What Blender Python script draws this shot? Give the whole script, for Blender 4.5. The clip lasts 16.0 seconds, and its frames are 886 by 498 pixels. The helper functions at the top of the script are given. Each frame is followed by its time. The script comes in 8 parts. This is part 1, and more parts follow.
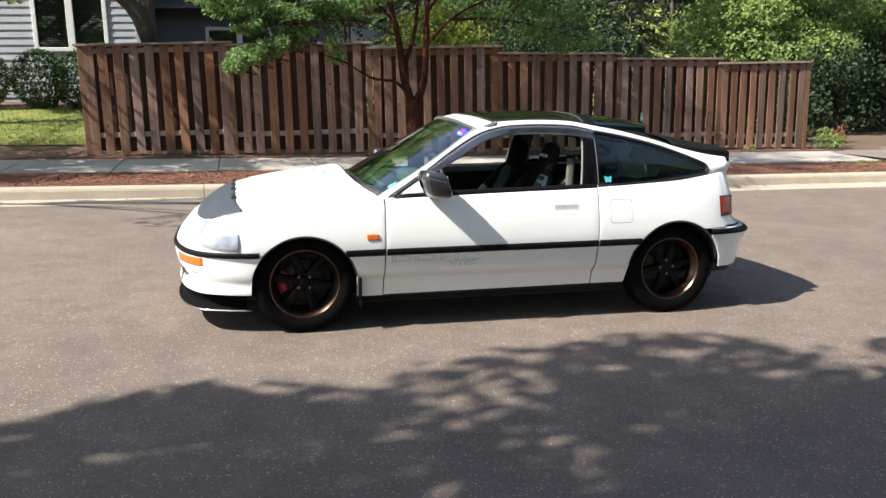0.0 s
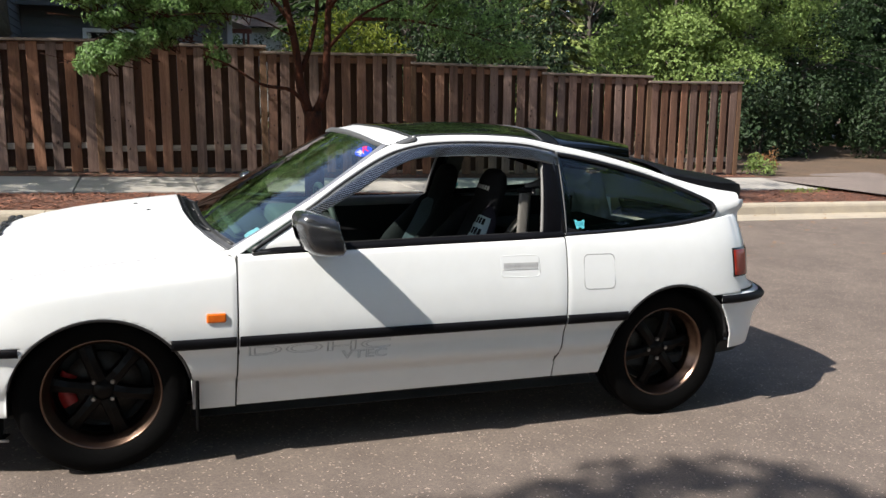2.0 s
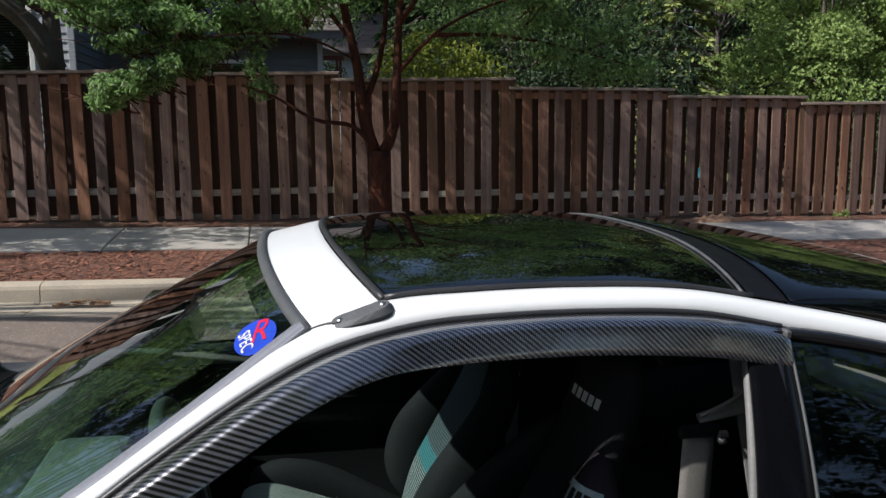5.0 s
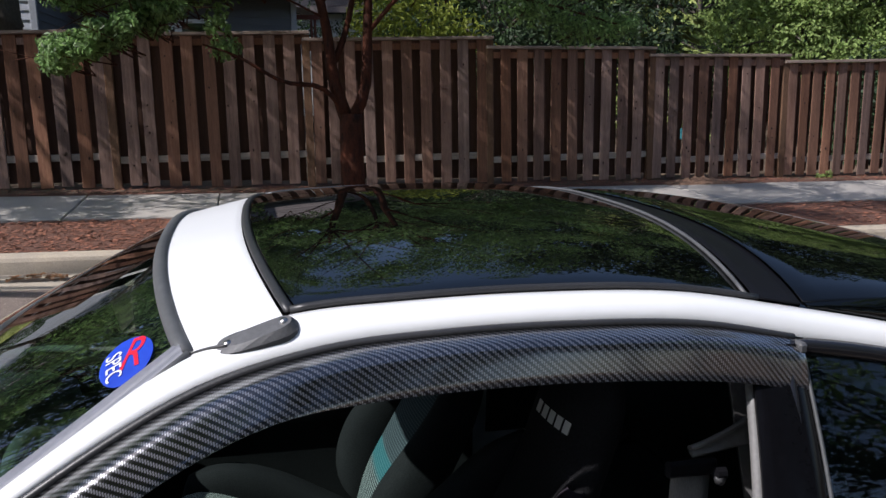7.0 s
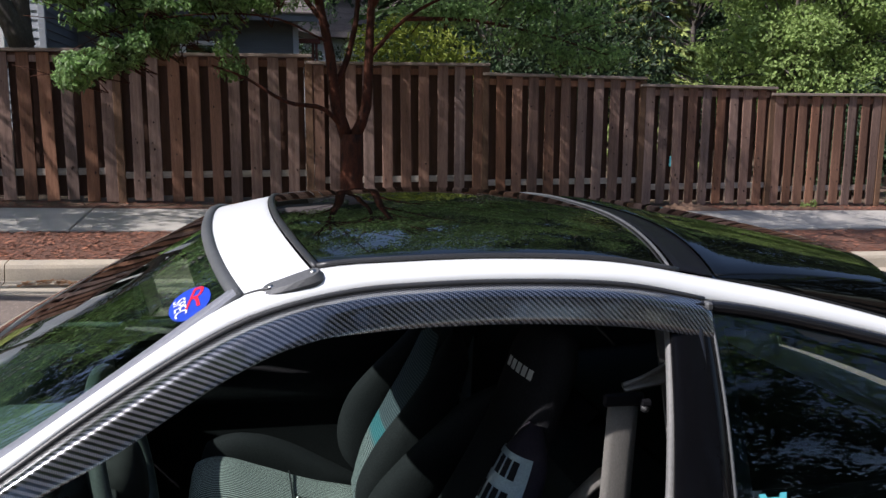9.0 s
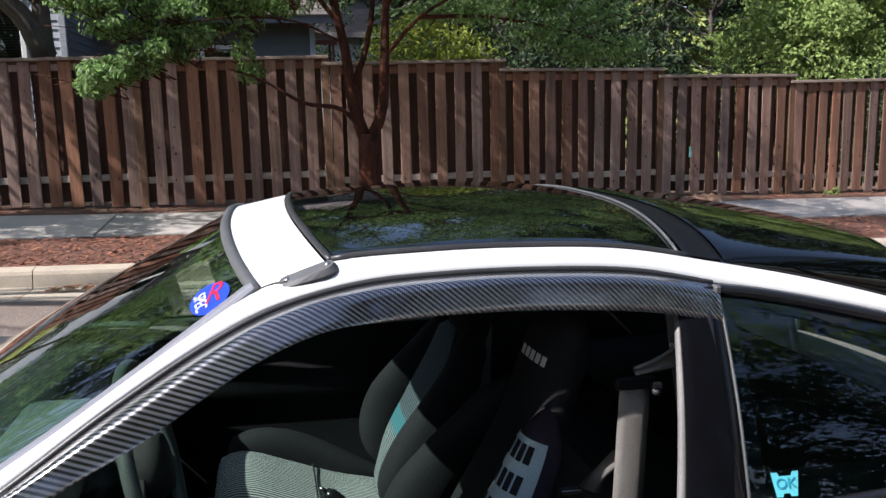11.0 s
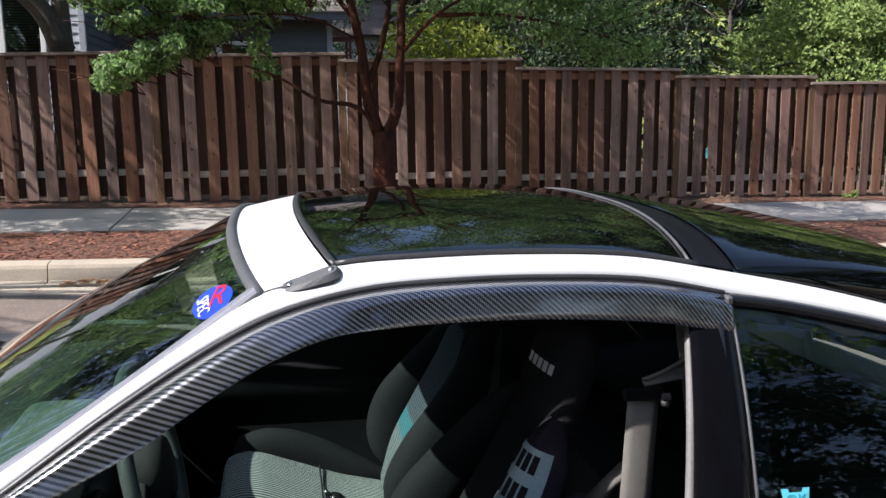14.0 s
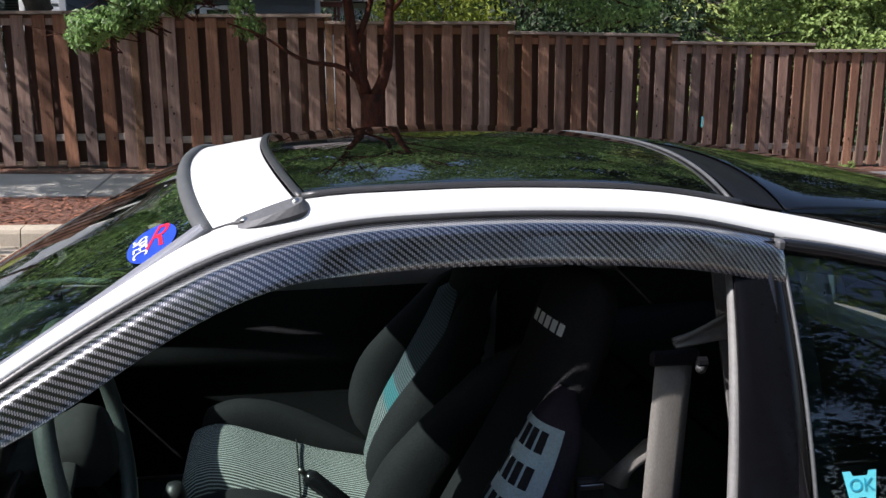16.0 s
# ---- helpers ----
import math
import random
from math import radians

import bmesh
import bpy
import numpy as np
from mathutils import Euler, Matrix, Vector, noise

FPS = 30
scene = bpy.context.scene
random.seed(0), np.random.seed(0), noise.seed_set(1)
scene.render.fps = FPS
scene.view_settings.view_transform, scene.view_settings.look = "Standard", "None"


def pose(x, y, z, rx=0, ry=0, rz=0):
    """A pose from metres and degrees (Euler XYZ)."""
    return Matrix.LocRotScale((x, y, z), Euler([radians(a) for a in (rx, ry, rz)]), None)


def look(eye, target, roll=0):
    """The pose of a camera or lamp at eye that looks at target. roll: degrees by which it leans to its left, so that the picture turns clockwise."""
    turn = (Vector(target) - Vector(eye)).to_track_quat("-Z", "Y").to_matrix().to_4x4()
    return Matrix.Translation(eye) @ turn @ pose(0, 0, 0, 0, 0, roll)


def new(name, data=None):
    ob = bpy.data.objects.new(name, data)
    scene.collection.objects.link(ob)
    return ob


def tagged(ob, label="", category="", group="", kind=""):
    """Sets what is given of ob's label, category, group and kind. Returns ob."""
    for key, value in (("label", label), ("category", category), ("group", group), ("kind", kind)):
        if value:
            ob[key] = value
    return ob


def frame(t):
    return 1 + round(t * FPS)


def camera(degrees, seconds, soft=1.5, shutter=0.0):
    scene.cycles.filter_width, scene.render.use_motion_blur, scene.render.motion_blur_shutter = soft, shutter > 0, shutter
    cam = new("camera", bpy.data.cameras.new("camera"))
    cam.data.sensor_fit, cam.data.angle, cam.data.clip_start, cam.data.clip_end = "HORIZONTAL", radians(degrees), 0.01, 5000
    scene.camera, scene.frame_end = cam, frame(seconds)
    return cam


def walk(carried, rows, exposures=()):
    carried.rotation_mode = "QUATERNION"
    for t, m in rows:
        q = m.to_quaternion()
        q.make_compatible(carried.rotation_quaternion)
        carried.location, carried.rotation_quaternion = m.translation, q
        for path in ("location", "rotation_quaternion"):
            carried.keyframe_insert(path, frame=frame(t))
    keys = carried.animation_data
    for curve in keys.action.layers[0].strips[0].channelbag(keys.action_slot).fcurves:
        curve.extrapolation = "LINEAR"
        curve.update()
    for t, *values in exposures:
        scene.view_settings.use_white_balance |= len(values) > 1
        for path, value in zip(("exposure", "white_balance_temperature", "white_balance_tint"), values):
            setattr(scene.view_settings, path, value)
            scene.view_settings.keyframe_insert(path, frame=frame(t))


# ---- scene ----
cam = camera(56.2, 16.0)
EXPOSURES = [(0, 1.36, 6500, 10), (1.5, 1.16, 6450, 10), (3, 0.68, 6350, 10), (4.5, 0.54, 6200, 10), (6, 0.48, 6000, 16), (8, 0.51, 6000, 16), (9.5, 0.90, 6050, 16), (11, 1.14, 6100, 16), (15.5, 1.14, 6100, 16), (16, 1.10, 6100, 16)]
PATH = [
    (0, (-1.445, -5.43, 1.447), (-0.988, -3.524, 1.05), -1.0),
    (0.5, (-1.346, -5.011, 1.435), (-0.821, -3.143, 0.951), 0.6),
    (1, (-1.258, -4.581, 1.462), (-0.607, -2.756, 0.969), -1.8),
    (1.5, (-1.115, -4.192, 1.435), (-0.562, -2.322, 0.989), -2.2),
    (2, (-0.961, -3.758, 1.344), (-0.294, -1.906, 0.99), 0.4),
    (2.5, (-0.776, -3.332, 1.329), (-0.167, -1.463, 0.964), -2.0),
    (3, (-0.552, -2.944, 1.361), (-0.033, -1.046, 1.002), -1.3),
    (3.5, (-0.411, -2.563, 1.412), (0.137, -0.664, 1.106), -0.6),
    (3.7, (-0.364, -2.445, 1.419), (0.155, -0.533, 1.141), -1.5),
    (5.8, (0.021, -1.466, 1.455), (0.399, 0.468, 1.113), 0.2),
    (6, (0.04, -1.447, 1.448), (0.461, 0.474, 1.084), 0.2),
    (6.5, (0.045, -1.448, 1.442), (0.476, 0.463, 1.042), -0.6),
    (7, (0.025, -1.472, 1.446), (0.471, 0.439, 1.058), -1.0),
    (7.5, (-0.011, -1.53, 1.445), (0.482, 0.371, 1.068), -0.4),
    (8, (-0.04, -1.615, 1.446), (0.481, 0.284, 1.096), -0.4),
    (8.5, (-0.041, -1.741, 1.434), (0.432, 0.174, 1.105), 0.6),
    (11, (-0.031, -1.811, 1.422), (0.379, 0.118, 1.088), -1.4),
    (11.5, (-0.031, -1.807, 1.425), (0.361, 0.127, 1.099), -1.2),
    (12, (-0.029, -1.804, 1.425), (0.367, 0.129, 1.101), -0.7),
    (12.5, (-0.02, -1.8, 1.425), (0.37, 0.133, 1.092), -1.0),
    (13, (-0.009, -1.793, 1.423), (0.381, 0.139, 1.083), -0.9),
    (13.5, (-0.007, -1.788, 1.425), (0.377, 0.144, 1.078), -0.6),
    (14, (-0.013, -1.791, 1.431), (0.362, 0.144, 1.092), -0.8),
    (14.5, (-0.016, -1.795, 1.429), (0.358, 0.141, 1.093), -0.9),
    (15, (-0.013, -1.797, 1.427), (0.369, 0.137, 1.092), -1.0),
    (15.5, (-0.011, -1.775, 1.417), (0.366, 0.16, 1.082), -0.9),
    (16, (0.026, -1.574, 1.339), (0.423, 0.344, 0.936), -0.4),
]
walk(cam, [(t, look(eye, target, roll)) for t, eye, target, roll in PATH],
     exposures=EXPOSURES)
# ====== the place ======

# ---------------------------------------------------------------- sky and sun
SUN_TO = Vector((-0.92, -0.25, 1.0)).normalized()
SUN_ELEV = math.asin(SUN_TO.z)
world = bpy.data.worlds.new("summer_sky")
scene.world = world
world.use_nodes = True
wn = world.node_tree
sky = wn.nodes.new("ShaderNodeTexSky")
sky.sky_type, sky.sun_disc = "NISHITA", False
sky.sun_elevation = SUN_ELEV
sky.dust_density, sky.air_density = 1.4, 1.0
sky.sun_rotation = math.atan2(SUN_TO.x, SUN_TO.y)
wn.nodes["Background"].inputs["Strength"].default_value = 0.104
wn.links.new(sky.outputs[0], wn.nodes["Background"].inputs["Color"])
sun_data = bpy.data.lights.new("sun", "SUN")
sun_data.energy, sun_data.angle, sun_data.color = 4.7, radians(0.53), (1.0, 0.945, 0.865)
sun = new("sun", sun_data)
sun.matrix_basis = Matrix.Translation((-9, -3, 12)) @ SUN_TO.to_track_quat("Z", "Y").to_matrix().to_4x4()

# ---------------------------------------------------------------- tools


def ground_z(x):
    """The street falls gently towards +x."""
    return -0.03 * x + 0.006 * max(0.0, x - 2.0)


def obj_from_bm(name, bm, material, parent=None, label="", smooth=False):
    me = bpy.data.meshes.new(name)
    if smooth:
        for f in bm.faces:
            f.smooth = True
    bm.to_mesh(me)
    bm.free()
    for m in material if isinstance(material, (list, tuple)) else [material]:
        me.materials.append(m)
    ob = new(name, me)
    if parent is not None:
        ob.parent = parent
    if label:
        tagged(ob, label)
    return ob


def part(name, bm, material, parent, label="", smooth=False):
    return obj_from_bm(name, bm, material, parent, label, smooth)


def thing(name, label, category, m=None, group="", kind=""):
    ob = new(name)
    ob.empty_display_size = 0.2
    if m is not None:
        ob.matrix_basis = m
    return tagged(ob, label, category, group, kind)


def add_box(bm, lo, hi, bevel=0.0, m=None, seg=1):
    """A box between two corners, with bevelled edges."""
    lo, hi = Vector(lo), Vector(hi)
    mat4 = Matrix.Translation((lo + hi) / 2) @ Matrix.Diagonal((*(hi - lo), 1))
    if m is not None:
        mat4 = m @ mat4
    made = bmesh.ops.create_cube(bm, size=1, matrix=mat4)["verts"]
    if bevel:
        edges = {e for v in made for e in v.link_edges}
        bmesh.ops.bevel(bm, geom=list(edges), offset=bevel, segments=seg, affect="EDGES", profile=0.5)
    return bm


def box_bm(lo, hi, bevel=0.0, m=None, seg=1):
    return add_box(bmesh.new(), lo, hi, bevel, m, seg)


def add_tube(bm, pts, radius, sides=8, cap=True, flat=1.0):
    """A round bar along a line of points; radius may be a list."""
    pts = [Vector(p) for p in pts]
    n = len(pts)
    radii = radius if isinstance(radius, (list, tuple)) else [radius] * n
    rings, prev = [], None
    for i, p in enumerate(pts):
        d = (pts[min(i + 1, n - 1)] - pts[max(i - 1, 0)]).normalized()
        if prev is None:
            ref = Vector((0, 0, 1)) if abs(d.z) < 0.9 else Vector((1, 0, 0))
            u = d.cross(ref).normalized()
        else:
            u = (prev - d * prev.dot(d)).normalized()
        prev = u
        w = d.cross(u)
        rings.append([bm.verts.new(p + radii[i] * (math.cos(a) * u + flat * math.sin(a) * w)) for a in (2 * math.pi * k / sides for k in range(sides))])
    for a, b in zip(rings, rings[1:]):
        for k in range(sides):
            bm.faces.new((a[k], a[(k + 1) % sides], b[(k + 1) % sides], b[k]))
    if cap:
        bm.faces.new(rings[0][::-1])
        bm.faces.new(rings[-1])
    return bm


def tube_bm(pts, radius, sides=8, cap=True, flat=1.0):
    return add_tube(bmesh.new(), pts, radius, sides, cap, flat)


def add_lathe(bm, profile, steps=40, m=None):
    """Turns a profile of (radius, y) about the y axis."""
    m = m or Matrix()
    rings = []
    for k in range(steps):
        a = 2 * math.pi * k / steps
        rings.append([bm.verts.new(m @ Vector((r * math.cos(a), y, r * math.sin(a)))) for r, y in profile])
    for k in range(steps):
        a, b = rings[k], rings[(k + 1) % steps]
        for i in range(len(profile) - 1):
            bm.faces.new((a[i], a[i + 1], b[i + 1], b[i]))
    return bm


def add_grid(bm, rows, uv=False):
    """A sheet through rows of points."""
    vs = [[bm.verts.new(p) for p in row] for row in rows]
    layer = bm.loops.layers.uv.verify() if uv else None
    if uv:
        us = [0.0]
        mid = len(rows[0]) // 2
        for a, b in zip(rows, rows[1:]):
            us.append(us[-1] + (Vector(a[mid]) - Vector(b[mid])).length)
        vv = []
        for row in rows:
            acc = [0.0]
            for a, b in zip(row, row[1:]):
                acc.append(acc[-1] + (Vector(a) - Vector(b)).length)
            vv.append(acc)
    for i in range(len(vs) - 1):
        for j in range(len(vs[0]) - 1):
            corners = ((i, j), (i + 1, j), (i + 1, j + 1), (i, j + 1))
            quad = []
            for a, b in corners:
                if all((vs[a][b].co - v[0].co).length > 1e-6 for v in quad):
                    quad.append((vs[a][b], a, b))
            if len(quad) < 3:
                continue
            f = bm.faces.new([q[0] for q in quad])
            if uv:
                for loop, (_, a, b) in zip(f.loops, quad):
                    loop[layer].uv = (us[a], vv[a][b])
    return bm


def grid_bm(rows, uv=False):
    return add_grid(bmesh.new(), rows, uv)


def mirrored(rows):
    return [[(p[0], -p[1], p[2]) for p in row] for row in rows]


def sheet(name, rows, material, parent, label="", thick=0.004, uv=False, both=False):
    """A smooth sheet with thickness. both: its mirror image across the car too, as one piece where it reaches the middle line."""
    if both:
        if abs(rows[0][0][1]) < 1e-4:
            rows = mirrored(rows)[::-1] + rows[1:]
        elif abs(rows[-1][0][1]) < 1e-4:
            rows = rows + mirrored(rows)[::-1][1:]
        else:
            sheet(name, mirrored(rows), material, parent, label, thick, uv)
    ob = part(name, grid_bm(rows, uv), material, parent, label, smooth=True)
    if thick:
        s = ob.modifiers.new("thickness", "SOLIDIFY")
        s.thickness, s.offset = thick, 0.0
        w = ob.modifiers.new("normals", "WEIGHTED_NORMAL")
        w.mode, w.weight = "FACE_AREA", 100
    return ob


def curve_pts(ctrl, n, dense=None):
    """n points on a smooth line through control points (Catmull-Rom by chord length)."""
    c = np.array(ctrl, float)
    d = np.r_[0, np.cumsum(np.linalg.norm(np.diff(c, axis=0), axis=1))]
    t = np.linspace(0, d[-1], n) if dense is None else np.array(dense) * d[-1]
    slope = np.zeros_like(c)
    slope[1:-1] = (c[2:] - c[:-2]) / (d[2:] - d[:-2])[:, None]
    slope[0], slope[-1] = (c[1] - c[0]) / (d[1] - d[0]), (c[-1] - c[-2]) / (d[-1] - d[-2])
    out = []
    for s in t:
        i = int(min(max(np.searchsorted(d, s) - 1, 0), len(d) - 2))
        h = d[i + 1] - d[i]
        u = (s - d[i]) / h
        out.append((2 * u**3 - 3 * u**2 + 1) * c[i] + (u**3 - 2 * u**2 + u) * h * slope[i] + (-2 * u**3 + 3 * u**2) * c[i + 1] + (u**3 - u**2) * h * slope[i + 1])
    return np.array(out)


def smooth_of(xs, ys):
    """A smooth function through points."""
    xs, ys = np.array(xs, float), np.array(ys, float)
    m = np.gradient(ys, xs)

    def f(x):
        x = min(max(x, xs[0]), xs[-1])
        i = int(min(max(np.searchsorted(xs, x) - 1, 0), len(xs) - 2))
        h = xs[i + 1] - xs[i]
        u = (x - xs[i]) / h
        return float((2 * u**3 - 3 * u**2 + 1) * ys[i] + (u**3 - 2 * u**2 + u) * h * m[i] + (-2 * u**3 + 3 * u**2) * ys[i + 1] + (u**3 - u**2) * h * m[i + 1])

    return f


def text_bm(words, size, extrude=0.0006, line=0.0):
    cu = bpy.data.curves.new("lettering", "FONT")
    cu.body, cu.size, cu.extrude, cu.align_x, cu.align_y = words, size, extrude, "CENTER", "CENTER"
    if line:
        cu.fill_mode, cu.bevel_depth, cu.bevel_resolution, cu.resolution_u = "NONE", line, 0, 3
    ob = bpy.data.objects.new("lettering", cu)
    scene.collection.objects.link(ob)
    bpy.context.view_layer.update()
    me = bpy.data.meshes.new_from_object(ob)
    bm = bmesh.new()
    bm.from_mesh(me)
    bpy.data.objects.remove(ob)
    bpy.data.meshes.remove(me)
    return bm


def soup(name, verts, faces, material, parent=None, smooth=False):
    me = bpy.data.meshes.new(name)
    me.from_pydata(verts, [], faces)
    me.materials.append(material)
    if smooth:
        me.shade_smooth()
    ob = new(name, me)
    if parent is not None:
        ob.parent = parent
    return ob

# ---------------------------------------------------------------- materials
def node(nt, kind, **values):
    n = nt.nodes.new(kind)
    for key, value in values.items():
        if key in n.inputs:
            n.inputs[key].default_value = value
    return n


def mat(name, col, col2=None, rough=0.5, metal=0.0, scale=6.0, fine=60.0, fine_amt=0.25, bump=0.0, bump_scale=None, coat=0.0, spec=0.5,
        stretch=(1, 1, 1), rand=0.0, island=0.0, rough_var=0.0, sheen=0.0, translucent=0.0, contrast=(0.3, 0.7), tone=0.0):
    """A surface with variation at two scales, fine relief and, for repeats, a random tone for each piece."""
    m = bpy.data.materials.new(name)
    m.use_nodes = True
    nt = m.node_tree
    b = nt.nodes["Principled BSDF"]
    out = nt.nodes["Material Output"]
    link = nt.links.new
    col2 = col2 or tuple(c * 0.75 for c in col)
    tc = node(nt, "ShaderNodeTexCoord")
    mp = node(nt, "ShaderNodeMapping")
    mp.inputs["Scale"].default_value = stretch
    link(tc.outputs["Object"], mp.inputs["Vector"])
    vec = mp.outputs["Vector"]
    if rand or island:
        shift = node(nt, "ShaderNodeVectorMath")
        shift.operation = "ADD"
        src = node(nt, "ShaderNodeObjectInfo").outputs["Random"] if rand else node(nt, "ShaderNodeNewGeometry").outputs["Random Per Island"]
        mul = node(nt, "ShaderNodeMath")
        mul.operation, mul.inputs[1].default_value = "MULTIPLY", 37.0
        link(src, mul.inputs[0])
        link(vec, shift.inputs[0])
        link(mul.outputs[0], shift.inputs[1])
        vec = shift.outputs[0]
    n1 = node(nt, "ShaderNodeTexNoise", Scale=scale, Detail=5.0, Roughness=0.6)
    n2 = node(nt, "ShaderNodeTexNoise", Scale=fine, Detail=3.0, Roughness=0.6)
    link(vec, n1.inputs["Vector"])
    link(vec, n2.inputs["Vector"])
    ramp = node(nt, "ShaderNodeValToRGB")
    ramp.color_ramp.elements[0].position, ramp.color_ramp.elements[1].position = contrast
    ramp.color_ramp.elements[0].color, ramp.color_ramp.elements[1].color = (*col, 1), (*col2, 1)
    link(n1.outputs["Fac"], ramp.inputs["Fac"])
    value = node(nt, "ShaderNodeMapRange")
    value.inputs["From Min"].default_value, value.inputs["From Max"].default_value = 0.25, 0.75
    value.inputs["To Min"].default_value, value.inputs["To Max"].default_value = 1 - fine_amt, 1 + fine_amt
    link(n2.outputs["Fac"], value.inputs["Value"])
    hsv = node(nt, "ShaderNodeHueSaturation")
    link(ramp.outputs["Color"], hsv.inputs["Color"])
    last = value.outputs["Result"]
    if rand or island:
        r = node(nt, "ShaderNodeMapRange")
        r.inputs["To Min"].default_value, r.inputs["To Max"].default_value = 1 - max(rand, island), 1 + max(rand, island)
        link(src, r.inputs["Value"])
        mm = node(nt, "ShaderNodeMath")
        mm.operation = "MULTIPLY"
        link(last, mm.inputs[0])
        link(r.outputs["Result"], mm.inputs[1])
        last = mm.outputs[0]
    link(last, hsv.inputs["Value"])
    if tone:
        # each piece a little greyer or redder than the next
        part_of = node(nt, "ShaderNodeMath")
        part_of.operation = "FRACT"
        times = node(nt, "ShaderNodeMath")
        times.operation, times.inputs[1].default_value = "MULTIPLY", 17.3
        link(src, times.inputs[0])
        link(times.outputs[0], part_of.inputs[0])
        sat = node(nt, "ShaderNodeMapRange")
        sat.inputs["To Min"].default_value, sat.inputs["To Max"].default_value = 1 - tone, 1 + tone * 0.6
        link(part_of.outputs[0], sat.inputs["Value"])
        link(sat.outputs["Result"], hsv.inputs["Saturation"])
    link(hsv.outputs["Color"], b.inputs["Base Color"])
    b.inputs["Roughness"].default_value = rough
    if rough_var:
        rr = node(nt, "ShaderNodeMapRange")
        rr.inputs["To Min"].default_value, rr.inputs["To Max"].default_value = max(0.02, rough - rough_var), min(1.0, rough + rough_var)
        link(n1.outputs["Fac"], rr.inputs["Value"])
        link(rr.outputs["Result"], b.inputs["Roughness"])
    b.inputs["Metallic"].default_value = metal
    b.inputs["Specular IOR Level"].default_value = spec
    b.inputs["Coat Weight"].default_value = coat
    b.inputs["Coat Roughness"].default_value = 0.03
    if sheen:
        b.inputs["Sheen Weight"].default_value = sheen
    if bump:
        src2 = n2
        if bump_scale:
            src2 = node(nt, "ShaderNodeTexNoise", Scale=bump_scale, Detail=4.0, Roughness=0.65)
            link(vec, src2.inputs["Vector"])
        bp = node(nt, "ShaderNodeBump", Strength=1.0, Distance=bump)
        link(src2.outputs["Fac"], bp.inputs["Height"])
        link(bp.outputs["Normal"], b.inputs["Normal"])
    if translucent:
        tr = node(nt, "ShaderNodeBsdfTranslucent")
        link(hsv.outputs["Color"], tr.inputs["Color"])
        mix = node(nt, "ShaderNodeMixShader", Fac=translucent)
        link(b.outputs[0], mix.inputs[1])
        link(tr.outputs[0], mix.inputs[2])
        link(mix.outputs[0], out.inputs["Surface"])
    return m


def glass(name, tint, rough=0.0, ior=1.5, gain=1.0):
    """A thin pane: tinted, seen through, with a mirror image by Fresnel."""
    m = bpy.data.materials.new(name)
    m.use_nodes = True
    nt = m.node_tree
    nt.nodes.remove(nt.nodes["Principled BSDF"])
    out = nt.nodes["Material Output"]
    t = node(nt, "ShaderNodeBsdfTransparent", Color=(*tint, 1))
    g = node(nt, "ShaderNodeBsdfGlossy", Color=(1, 1, 1, 1), Roughness=rough)
    f = node(nt, "ShaderNodeFresnel", IOR=ior)
    mul = node(nt, "ShaderNodeMath")
    mul.operation, mul.use_clamp = "MULTIPLY", True
    mul.inputs[1].default_value = gain
    nt.links.new(f.outputs[0], mul.inputs[0])
    mix = node(nt, "ShaderNodeMixShader")
    nt.links.new(mul.outputs[0], mix.inputs[0])
    nt.links.new(t.outputs[0], mix.inputs[1])
    nt.links.new(g.outputs[0], mix.inputs[2])
    nt.links.new(mix.outputs[0], out.inputs["Surface"])
    return m


